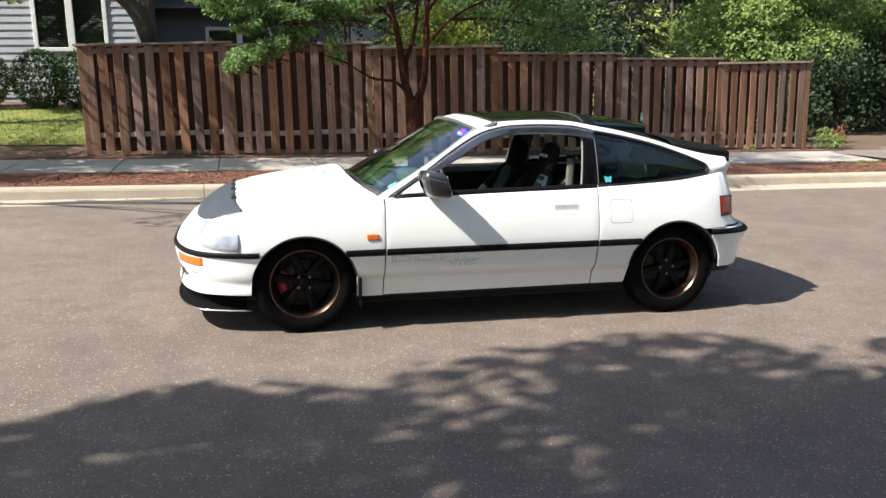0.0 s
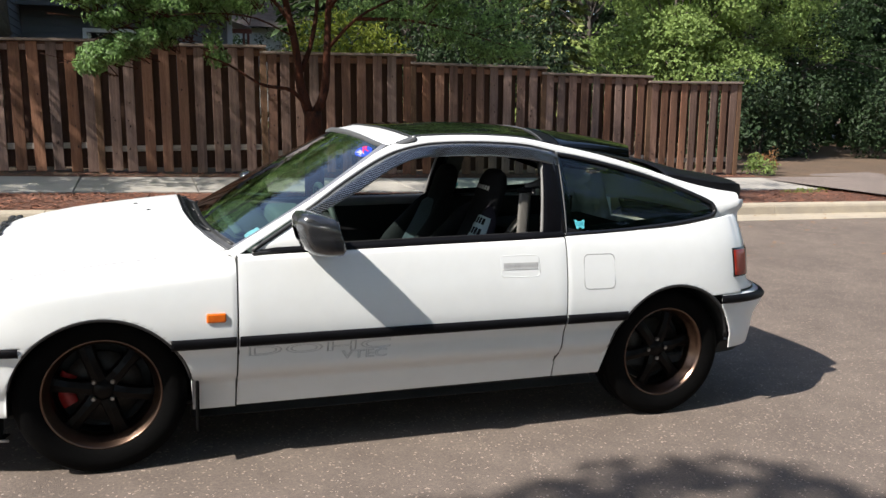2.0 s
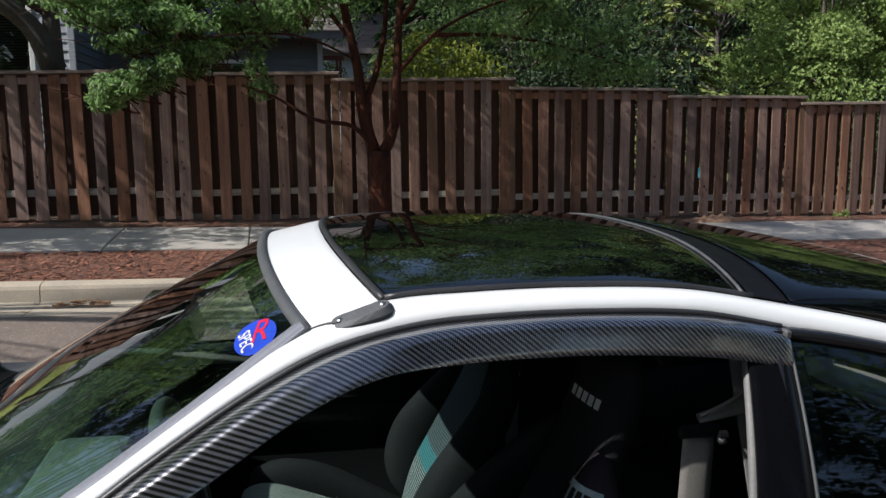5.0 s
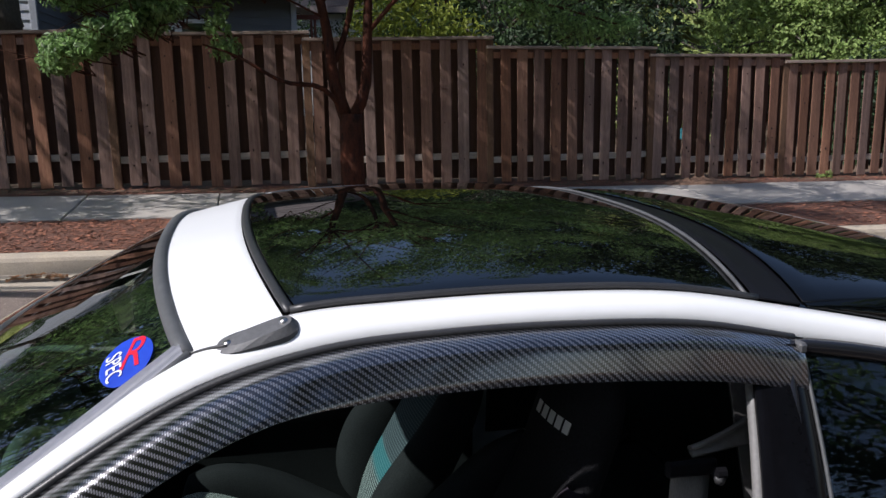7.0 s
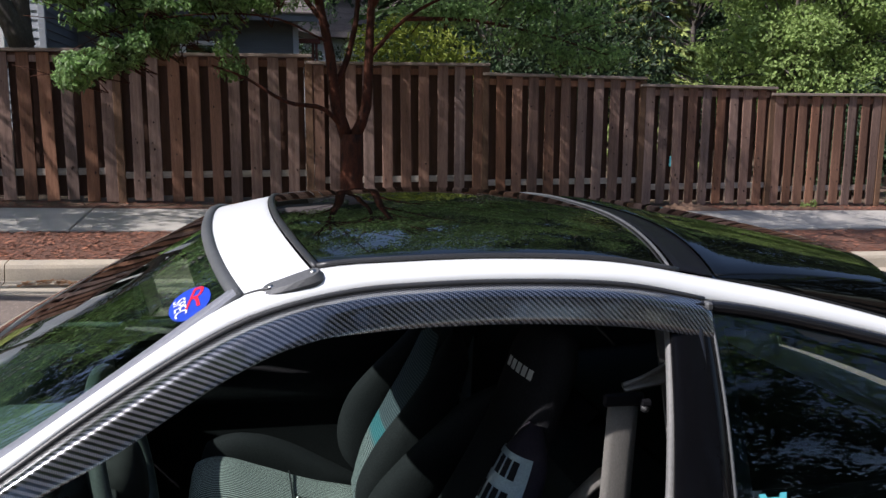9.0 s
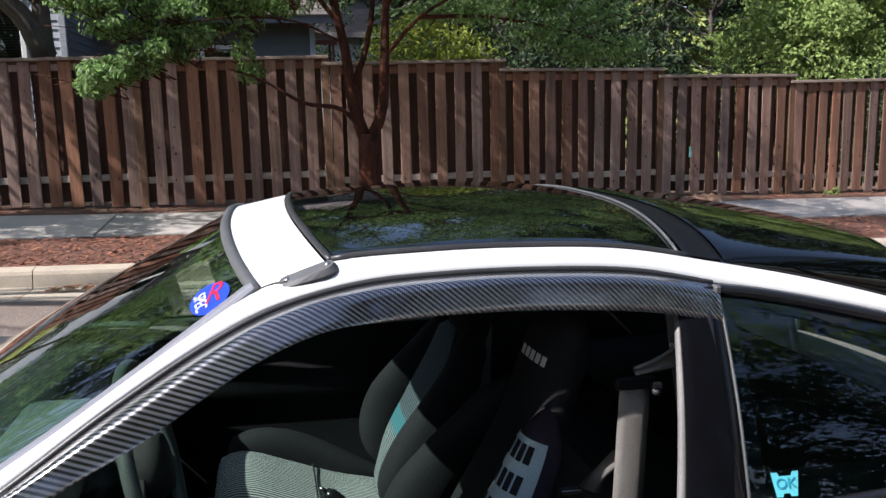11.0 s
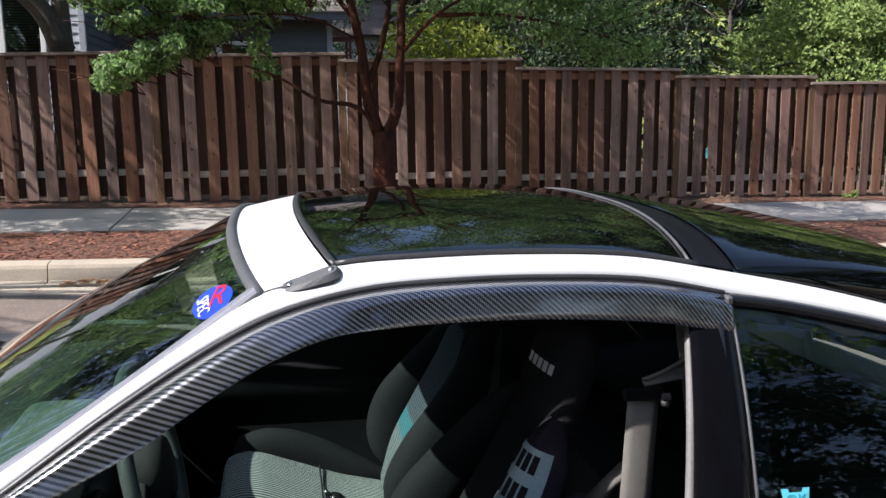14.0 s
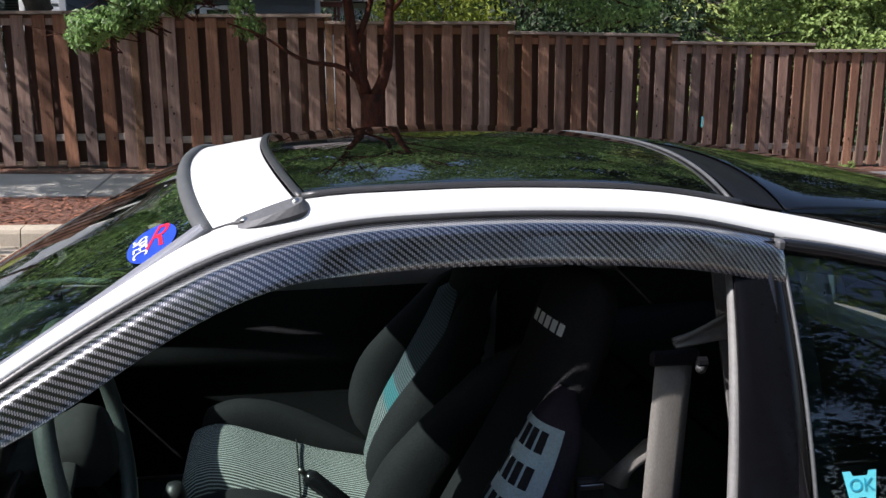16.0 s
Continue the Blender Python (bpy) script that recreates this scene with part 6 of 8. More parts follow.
sheet("rear_header", roof_rows(bowed(0.615, 0.668), bowed(0.68, 0.745), 5, 0.005, 0.004), M_PILLAR, car, "black rear roof header")
bm = tube_bm([roof_pt(bowed(0.606, 0.656)(u), u, 0.007, 0.012) for u in np.linspace(-1, 1, 40)], 0.003, 6)
part("header_trim", bm, M_BRACKET, car, "thin bright trim line", smooth=True)
sheet("tailgate_glass", roof_rows(bowed(0.68, 0.745), bowed(1.47, 1.56), 18, 0.0, 0.004), M_ROOFGLASS, car, "dark tailgate glass")

# smoked visor raised over the tailgate glass
rows = []
for k in range(12):
    f = k / 11
    row = []
    for u in np.linspace(-0.97, 0.97, 31):
        x = 0.690 + 0.05 * (1 - u * u) + (0.315 + 0.09 * (1 - abs(u) ** 3)) * f
        p = roof_pt(x, u)
        row.append((p[0], p[1], p[2] + 0.010 + 0.056 * f ** 0.9 - 0.010 * abs(u) ** 8))
    rows.append(row)
visor = sheet("tailgate_visor", rows, M_ROOFGLASS, car, "smoked visor raised over the tailgate glass", 0.006)
lip = [[q, (q[0] + 0.010, q[1], q[2] - 0.010), (q[0] + 0.012, q[1], q[2] - 0.024)] for q in rows[-1]]
part("visor_edge", grid_bm(lip), M_ROOFGLASS, visor, smooth=True)
for sg in (1, -1):
    bm = bmesh.new()
    side = []
    for k in range(12):
        a = Vector(rows[k][-1 if sg > 0 else 0])
        b = Vector(roof_pt(a.x, sg * 0.985))
        side.append([tuple(a), tuple(a + (b - a) * 0.5 + Vector((0, sg * 0.006, 0))), tuple(b)])
    add_grid(bm, side)
    part("visor_side", bm, M_ROOFGLASS, visor, smooth=True)
# rounded black tailgate spoiler
rows = []
prof = [(1.20, 0.002), (1.213, 0.012), (1.24, 0.018), (1.29, 0.022), (1.35, 0.026), (1.42, 0.030), (1.49, 0.034), (1.545, 0.037), (1.58, 0.036), (1.60, 0.028), (1.608, 0.014), (1.606, -0.004), (1.59, -0.018), (1.55, -0.024)]
for x, h in prof:
    rows.append([(x + 0.055 - 0.060 * abs(u) ** 4, u * (inner_at(min(x, 1.53))[0] + 0.004 - 0.03 * max(0, (x - 1.4) / 0.19) ** 3), roof_pt(min(x, 1.53), u)[2] + h) for u in np.linspace(-1, 1, 33)])
spoiler = sheet("tailgate_spoiler", rows, M_PILLAR, car, "thick rounded black tailgate spoiler", 0.006)
for sg in (1, -1):
    bm = grid_bm([[tuple(r[-1 if sg > 0 else 0]), (r[0][0], sg * (abs(r[0][1]) + 0.004), r[0][2] - 0.04)] for r in rows[1:13]])
    part("spoiler_end", bm, M_PILLAR, spoiler, smooth=True)
# upright tail of the gate
rows = []
for k in range(8):
    f = k / 7
    rows.append([(1.545 + 0.055 * (1 - abs(u) ** 2.4) + 0.05 * f, u * 0.66, 0.985 - 0.03 * abs(u) ** 3 - 0.24 * f) for u in np.linspace(-1, 1, 21)])
sheet("tailgate_panel", rows[:5], M_WHITE, car)
sheet("tailgate_window", rows[4:], M_GLASS_DARK, car, "upright tinted glass in the tailgate", 0.0)

# quarter window, pillar and the white panel round it
top_q = smooth_of([0.60, 0.70, 0.86, 1.02, 1.18, 1.29, 1.335, 1.362, 1.38, 1.388], [1.146, 1.134, 1.104, 1.066, 1.018, 0.978, 0.960, 0.947, 0.933, 0.912])
low_q = smooth_of([0.60, 0.95, 1.15, 1.25, 1.32, 1.36, 1.38, 1.388], [0.820, 0.838, 0.856, 0.868, 0.878, 0.887, 0.898, 0.912])


def house_pt(x, z, off=0.0):
    """The side of the glasshouse between belt and rail."""
    yo, zo = outer_at(x)
    zb = belt(x)
    yb = -body_pt(s_at(x), zb - 0.002, 0.0, 0.02)[1]
    f = min(1.0, max(0.0, (z - zb) / max(0.02, zo - zb)))
    y = yb + (yo - yb) * f + 0.012 * math.sin(math.pi * f) + off
    return (x, -y, z)


qx = [0.615 + (1.388 - 0.615) * (1 - (1 - k / 40) ** 1.8) for k in range(41)]
upper = [[house_pt(x, top_q(x) + (outer_at(x)[1] + 0.003 - top_q(x)) * j / 4) for j in range(5)] for x in qx if x > 1.1]
lower = [[house_pt(x, belt(x) - 0.004 + (low_q(x) - belt(x) + 0.004) * j / 3) for j in range(4)] for x in qx]
aft = []
for x, inset in [(v, 0.0) for v in np.linspace(1.388, 1.53, 14)] + [(1.55, 0.006), (1.566, 0.016), (1.578, 0.032), (1.584, 0.052)]:
    z0 = belt(x) - 0.004 - 0.12 * min(1.0, max(0.0, (x - 1.45) / 0.05))
    z1 = outer_at(min(x, 1.53))[1] + 0.004 - inset * 0.35
    aft.append([house_pt(x, z0 + (z1 - z0) * j / 12, -inset) for j in range(13)])
for sg in (1, -1):
    fl = (lambda r: r) if sg == 1 else mirrored
    for rws in (upper, lower, aft):
        sheet("quarter_pillar", fl(rws), M_WHITE, car)
    # one smooth sweep through the side of the glasshouse
    grid = [[house_pt(x, low_q(x) + (top_q(x) - low_q(x)) * j / 6, 0.004) for j in range(7)] for x in qx]
    basis = lambda x, z: [1.0, x, z, x * x, x * z, z * z, x * x * z]
    flat = [p for r in grid for p in r]
    coef = np.linalg.lstsq(np.array([basis(p[0], p[2]) for p in flat]), np.array([p[1] for p in flat]), rcond=None)[0]
    pane_rows = [[(p[0], float(np.dot(coef, basis(p[0], p[2]))), p[2]) for p in r] for r in grid]
    sheet("quarter_window", fl(pane_rows), M_GLASS_DARK, car, "dark tinted quarter window with a small cyan sticker" if sg == 1 else "dark tinted quarter window", 0.0)
    rim = [house_pt(x, low_q(x), 0.006) for x in qx] + [house_pt(x, top_q(x), 0.006) for x in qx[::-1]]
    bm = tube_bm([(p[0], p[1] * sg, p[2]) for p in rim] + [(rim[0][0], rim[0][1] * sg, rim[0][2])], 0.011, 6)
    # printed dark border inside the pane
    border = [[house_pt(x, low_q(x) + min(0.035, (top_q(x) - low_q(x)) / 2) * j, 0.0025) for j in (0, 1)] for x in qx]
    add_grid(bm, fl(border))
    border = [[house_pt(x, top_q(x) - min(0.03, (top_q(x) - low_q(x)) / 2) * j, 0.0025) for j in (0, 1)] for x in qx]
    add_grid(bm, fl(border))
    add_grid(bm, fl([[house_pt(0.615 + 0.05 * j, low_q(0.65) + (top_q(0.65) - low_q(0.65)) * k / 6, 0.0025) for k in range(7)] for j in (0, 1)]))
    part("quarter_window_seal", bm, M_GLOSS, car, smooth=True)
    # middle pillar
    rows = []
    for k in range(12):
        f = k / 11
        z = 0.800 + (1.128 - 0.800) * f
        x0, x1 = 0.522 + 0.045 * f, 0.622 + 0.016 * f
        rows.append([house_pt(x0 + (x1 - x0) * j / 5, z, 0.004 + 0.004 * math.sin(math.pi * j / 5)) for j in range(6)])
    sheet("middle_pillar", fl(rows), M_BPILLAR, car, "gloss black middle pillar", 0.006)
    bm = tube_bm([(p[0], p[1] * sg, p[2]) for p in (house_pt(0.630 + 0.014 * k / 10, 0.815 + 0.330 * k / 10, 0.007) for k in range(11))], 0.0026, 6)
    part("pillar_trim", bm, M_SEAL, car, "thin grey trim", smooth=True)
    bm = tube_bm([(p[0], p[1] * sg, p[2]) for p in (house_pt(0.522 + 0.046 * k / 10, 0.815 + 0.29 * k / 10, -0.008) for k in range(11))], 0.0075, 8)
    part("window_channel", bm, M_GREYPLASTIC, car, "grey window channel", smooth=True)
    # belt moulding below the side window
    rows = []
    for x in np.linspace(-0.612, 0.612, 24):
        zb = belt(x)
        a = Vector(house_pt(x, zb - 0.004, 0.010))
        rows.append([tuple(a), tuple(a + Vector((0, -0.003, 0.012))), tuple(a + Vector((0, 0.006, 0.024))), tuple(a + Vector((0, 0.022, 0.026)))])
    sheet("belt_moulding", fl(rows), M_PILLAR, car, "black belt moulding", 0.004)
    # black mirror sail at the window's front corner
    rows = []
    for k in range(9):
        f = k / 8
        x = -0.628 + 0.235 * f
        zo = outer_at(x - 0.012)[1] - 0.012
        rows.append([house_pt(x, belt(x) + (max(zo, belt(x) + 0.004) - belt(x)) * j / 4, 0.003) for j in range(5)])
    sheet("mirror_sail", fl(rows), M_WHITE if sg == 1 else M_BLACK, car, "", 0.005)
    bm = tube_bm([(p[0], p[1] * sg, p[2]) for p in (house_pt(x, outer_at(x)[1] - 0.012, 0.008) for x in np.linspace(-0.64, -0.40, 10))], 0.008, 6)
    add_tube(bm, [(p[0], p[1] * sg, p[2]) for p in (house_pt(x, belt(x) + 0.006, 0.008) for x in np.linspace(-0.64, -0.40, 8))], 0.007, 6)
    part("sail_seal", bm, M_BLACK, car, smooth=True)

# door frame seal and the carbon window visor
VT = curve_pts([(-0.455, 0.727, 0.900), (-0.405, 0.714, 0.932), (-0.37, 0.704, 0.956), (-0.27, 0.676, 1.021), (-0.14, 0.640, 1.096), (-0.04, 0.619, 1.138), (0.07, 0.611, 1.164), (0.18, 0.612, 1.173), (0.33, 0.614, 1.176), (0.5, 0.613, 1.168), (0.636, 0.611, 1.150)], 70)
VB = curve_pts([(-0.445, 0.742, 0.890), (-0.395, 0.757, 0.903), (-0.335, 0.762, 0.932), (-0.24, 0.746, 0.982), (-0.10, 0.704, 1.076), (0.0, 0.675, 1.117), (0.10, 0.658, 1.126), (0.20, 0.654, 1.130), (0.33, 0.653, 1.130), (0.5, 0.650, 1.119), (0.640, 0.640, 1.094)], 70)
VT = np.array([np.array(v) * 0.5 + np.array((v[0], *outer_at(v[0]))) * 0.5 for v in VT])
VB = np.array([t + (v - t) * (0.74 + 0.26 * min(1.0, max(0.0, (v[0] + 0.30) / 0.30))) for t, v in zip(VT, VB)])
RIDGE = [(0.0, 0.0), (0.10, 0.0042), (0.20, 0.0085), (0.27, 0.0115), (0.31, 0.0133), (0.35, 0.0145), (0.40, 0.0152), (0.45, 0.0150), (0.50, 0.0140), (0.56, 0.0125), (0.70, 0.0085), (0.85, 0.0042), (1.0, 0.0)]
for sg in (1, -1):
    rows = []
    for i, (a, b) in enumerate(zip(VT, VB)):
        end = min(1.0, (69 - i) / 7.0)
        row = []
        for f, out in RIDGE:
            p = a + (b - a) * f
            o = out * (0.60 + 0.40 * end)
            row.append((p[0], -(p[1] + o + 0.002) * sg, p[2] + o * 0.75))
        rows.append(row)
    sheet("window_visor", rows, M_CARBON, car, "glossy carbon fibre window visor", 0.003, uv=True)
    edge = [((a[0] + o[0]) / 2, -sg * ((a[1] + o[1]) / 2 + 0.004), (a[2] + o[2]) / 2 + 0.0) for a, o in ((v, (v[0], *outer_at(v[0]))) for v in VT)]
    bm = tube_bm(edge, 0.0050, 6)
    part("door_frame_seal", bm, M_BLACK, car, "black rubber door seal", smooth=True)
bm = box_bm((0.630, -0.632, 1.136), (0.642, -0.610, 1.150), 0.003)
part("visor_clip", bm, M_BRACKET, car, "small grey clip")

# windscreen
WS_BOT = [(-0.785 + 0.102 * abs(u) ** 3.6, 0.70 * u, 0.826 - 0.048 * abs(u) ** 3.0) for u in np.linspace(-1, 1, 41)]
rows = []
for k in range(18):
    f = k / 17
    row = []
    for i, u in enumerate(np.linspace(-1, 1, 41)):
        b = np.array(WS_BOT[i])
        t = np.array(roof_pt(WS_TOP(u), u, -0.002, 0.004))
        p = b + (t - b) * f
        bulge = 0.008 * math.sin(math.pi * f) * (1 - 0.75 * u * u)
        sag = 0.020 * math.sin(math.pi * f) * abs(u) ** 6
        row.append((p[0] - bulge * 0.45, p[1], p[2] + bulge * 0.9 - sag))
    rows.append(row)
sheet("windscreen", rows, M_GLASS, car, "green-tinted windscreen with a round sticker", 0.0)
WS = rows
bm = bmesh.new()
for pts, r in (([r_[0] for r_ in rows], 0.007), ([r_[-1] for r_ in rows], 0.007), (rows[-1], 0.011)):
    add_tube(bm, [(p[0], p[1], p[2] + 0.001) for p in pts], r, 8)
for sg in (1, -1):
    add_tube(bm, [(p[0] + 0.004, p[1] - 0.016 * sg, p[2] + 0.010) for p in (r_[0 if sg > 0 else -1] for r_ in rows)], 0.005, 6)
part("windscreen_seal", bm, M_SEAL, car, "dark grey windscreen seal", smooth=True)
bm = bmesh.new()
down = Vector((0.0, 0.0, -0.004))
add_grid(bm, [[tuple(Vector(rows[k][c]) + down) for c in range(41)] for k in (16, 17)])
add_grid(bm, [[tuple(Vector(rows[k][c]) + down) for c in range(41)] for k in (0, 1)])
part("windscreen_border", bm, M_GLOSS, car, "printed black border", smooth=True)
# broad grey moulding between pillar and glass
for i, j in ((0, 2), (-1, -3)):
    strip = []
    for r_ in rows:
        p, q = Vector(r_[i]), Vector(r_[j])
        d, n = (p - q).normalized(), Vector((-0.45, 0, 0.89))
        strip.append([tuple(p + d * 0.020 + n * 0.004), tuple(p + d * 0.014 + n * 0.013), tuple(p + d * 0.003 + n * 0.013), tuple(p - d * 0.001 + n * 0.008), tuple(p - d * 0.004 + n * 0.013), tuple(p - d * 0.024 + n * 0.009), tuple(p - d * 0.030 + n * 0.001)])
    sheet("windscreen_moulding", strip, M_MOULD, car, "grooved grey windscreen moulding", 0.002)
# scuttle under the glass and the wipers
def cowl(c0, c1):
    """The band between the bonnet's rear edge and the clear glass, from column to column of the screen."""
    out = []
    for c in range(c0, c1 + 1):
        b, u = Vector(WS_BOT[c]), -1 + c / 20
        n = Vector((-0.53, 0, 0.85))
        lip = Vector(hood_pt(hood_end(u) + 0.004, u, 0.002))
        low = lip + (b - lip) * 0.45 - Vector((0, 0, 0.010 * (1 - u * u)))
        up = b + (Vector(WS[1][c]) - b) * 0.45
        out.append([tuple(lip), tuple(lip + (low - lip) * 0.3 + Vector((0, 0, 0.002))), tuple(low), tuple(b + n * 0.006), tuple(up + n * 0.004), tuple(up + n * 0.001)])
    return out


scuttle = sheet("scuttle", cowl(6, 34), M_PILLAR, car, "black scuttle panel below the windscreen", 0.003)
bm = bmesh.new()
for c in range(7, 34):
    for q in range(2):
        r_ = cowl(c, c)[0]
        p = Vector(r_[1]) * (0.8 - 0.5 * q) + Vector(r_[2]) * (0.2 + 0.5 * q)
        add_box(bm, (p.x - 0.006, p.y - 0.011, p.z + 0.0005), (p.x + 0.004, p.y + 0.011, p.z + 0.004), 0.001)
part("scuttle_slot", bm, M_BLACK, scuttle, "rows of raised slots")
for c0, c1 in ((0, 6), (34, 40)):
    sheet("scuttle_corner", cowl(c0, c1), M_BRACKET, car, "grey plastic corner of the scuttle", 0.003)
for u0, u1 in ((0.05, -0.66), (0.72, 0.02)):
    base = Vector(WS_BOT[int((u0 + 1) * 20)]) + Vector((-0.050, 0, 0.030))
    i1 = int((u1 + 1) * 20)
    tip = Vector(WS[0][i1]) + Vector((-0.004, 0, 0.012))
    mid = (base + tip) / 2 + Vector((-0.030, 0, -0.004))
    wiper = part("wiper_arm", tube_bm(curve_pts([base, mid, tip], 10), [0.008 - 0.0004 * k for k in range(10)], 6), M_BLACK, car, "black wiper arm", smooth=True)
    blade = [Vector(WS[0][j]) + Vector((0.004, 0, 0.010)) for j in range(max(1, i1 - 5), min(40, i1 + 9))]
    part("wiper_blade", tube_bm(blade, 0.006, 6), M_BLACK, wiper, smooth=True)

# door furniture
def side_y(x, z, off=0.0):
    return body_pt(s_at(x), z, off)[1]


for sg in (1, -1):
    drr = door_near if sg == 1 else door_far
    rim = []
    cx, cz, hx, hz, r = 0.406, 0.707, 0.084, 0.042, 0.016
    for k in range(32):
        a = 2 * math.pi * k / 32
        c, s_ = math.cos(a), math.sin(a)
        px = cx + (hx - r) * (1 if c > 0 else -1) + r * c if abs(c) > 0.05 else cx + 0
        pz = cz + (hz - r) * (1 if s_ > 0 else -1) + r * s_
        rim.append((px, pz))
    bm = tube_bm([(x, (side_y(x, z) - 0.001) * sg, z) for x, z in rim + rim[:1]], 0.0020, 6)
    add_grid(bm, [[(x, (side_y(x, z) - 0.0032) * sg, z) for z in np.linspace(cz + 0.012, cz + hz - 0.002, 4)] for x in np.linspace(cx - hx + 0.004, cx + hx - 0.004, 8)])
    handle = part("door_handle", bm, M_WHITE, drr, "white recessed pull handle", smooth=True)
    # No hollow is cut: the recess's shade is this grey sheet on the door.
    bm = grid_bm([[(x, (side_y(x, z) - 0.0035 + 0.0008 * math.sin(j * 1.5)) * sg, z) for j, z in enumerate(np.linspace(cz - 0.012, cz + 0.014, 5))] for x in np.linspace(cx - hx + 0.010, cx + hx - 0.010, 8)])
    part("handle_recess", bm, M_RECESS_SHADE, handle, "grey shaded recess", smooth=True)
    rim = []
    cx, cz, hx, hz, r = 0.764, 0.675, 0.072, 0.070, 0.022
    for qx_, qz_, a0 in ((1, 1, 0), (-1, 1, 90), (-1, -1, 180), (1, -1, 270)):
        for k in range(6):
            a = radians(a0 + 18 * k)
            rim.append((cx + qx_ * (hx - r) + r * math.cos(a), cz + qz_ * (hz - r) + r * math.sin(a)))
    if sg == 1:
        bm = tube_bm([(x, side_y(x, z, 0.0012), z) for x, z in rim + rim[:1]], 0.0022, 6)
        part("fuel_flap_gap", bm, M_FLAPGAP, car, "square fuel flap outline", smooth=True)
    # panel gaps
    for x, z0, z1, bow in ((-0.694, 0.222, 0.776, 0.004), (0.615, 0.232, 0.812, 0.010)):
        bm = tube_bm([(x + bow * math.sin(math.pi * k / 12) - (0.09 * max(0, 0.30 - (z0 + (z1 - z0) * k / 12)) / 0.1 * 0.5 if x > 0 else 0), (side_y(x, z0 + (z1 - z0) * k / 12, -0.002)) * sg, z0 + (z1 - z0) * k / 12) for k in range(13)], 0.0026, 5)
        part("panel_gap", bm, M_SEAM, car, smooth=True)
    # black lips round the wheel arches
    for axle, low in ((-1.15, (0.265, 0.215)), (1.15, (0.228, 0.30))):
        pts = []
        for k in range(31):
            a = math.pi * (0.06 + 0.88 * k / 30)
            x, z = axle - ARCH[axle][0] * math.cos(a), ARCH[axle][1] + ARCH[axle][0] * math.sin(a)
            pts.append((x, side_y(x, z, -0.004) * sg, z))
        part("arch_lip", tube_bm(pts, 0.008, 6), M_BLACK, car, smooth=True)
        # wheel well
        well = []
        for k in range(19):
            a = math.pi * (-0.06 + 1.12 * k / 18)
            x, z = axle - (ARCH[axle][0] + 0.006) * math.cos(a), ARCH[axle][1] + (ARCH[axle][0] + 0.006) * math.sin(a)
            y = -side_y(x, max(0.2, z), -0.01)
            well.append([(x, -sg * y, z), (x, -sg * 0.45, z)])
        wall = [[(axle, -sg * 0.45, AXLE_Z), w[1]] for w in well]
        bm = grid_bm(well)
        add_grid(bm, wall)
        part("wheel_well", bm, M_UNDER, car, smooth=True)
    # mud flap behind the front wheel
    bm = box_bm((-0.838, -sg * 0.70, 0.14), (-0.828, -sg * 0.81, 0.32), 0.003)
    part("mud_flap", bm, M_RUBBER, car, "black mud flap")

# lettering on the door, faint grey outlines
for words, x, z, size, sx in (("DOHC", -0.394, 0.428, 0.054, 3.36), ("VTEC", -0.225, 0.390, 0.046, 1.6)):
    bm = text_bm(words, size, 0.0, 0.0010 if words == "DOHC" else 0.0011)
    for v in bm.verts:
        lx, lz = x + v.co.x * sx, z + v.co.y
        v.co = Vector((lx, side_y(lx, lz, 0.0024) - v.co.z, lz))
    part("lettering", bm, M_DECAL, door_near, "faint grey outlined lettering")

# wing mirrors
for sg in (1, -1):
    rows = []
    prof = [(0.03, 0.30), (0.044, 0.72), (0.064, 0.90), (0.095, 0.98), (0.13, 1.0), (0.160, 0.98), (0.168, 0.92), (0.166, 0.84)]
    for d, k in prof:
        row = []
        for j in range(29):
            a = 2 * math.pi * j / 28
            c, s_ = math.cos(a), math.sin(a)
            yy = 0.094 * k * abs(c) ** 0.52 * (1 if c > 0 else -1)
            zz = 0.082 * k * abs(s_) ** 0.62 * (1 if s_ > 0 else -1) * (1 - (0.28 * min(1, max(0, (d - 0.07) / 0.09)) if s_ > 0 else 0))
            row.append((-0.525 + d * 0.96 + 0.25 * yy * 0.5 - 0.02 * (zz / 0.07), -sg * (0.872 + yy), 0.866 + zz))
        rows.append(row)
    mirror = sheet("wing_mirror", rows, M_CARBON_FINE, car, "carbon fibre wing mirror", 0.003, uv=True)
    face = [[(-0.525 + 0.165 + 0.25 * yy * 0.5 - 0.02 * (zz / 0.07), -sg * (0.872 + yy), 0.866 + zz) for zz in np.linspace(-0.060, 0.046, 6)] for yy in np.linspace(-0.075, 0.075, 8)]
    sheet("mirror_glass", face, M_STEEL, mirror, "silvered mirror glass", 0.003)
    bm = box_bm((-0.455, -0.055, -0.02), (-0.375, 0.045, 0.020), 0.012, Matrix.Translation((0, -sg * 0.775, 0.808)), 2)
    part("mirror_foot", bm, M_BLACK, mirror, smooth=False)

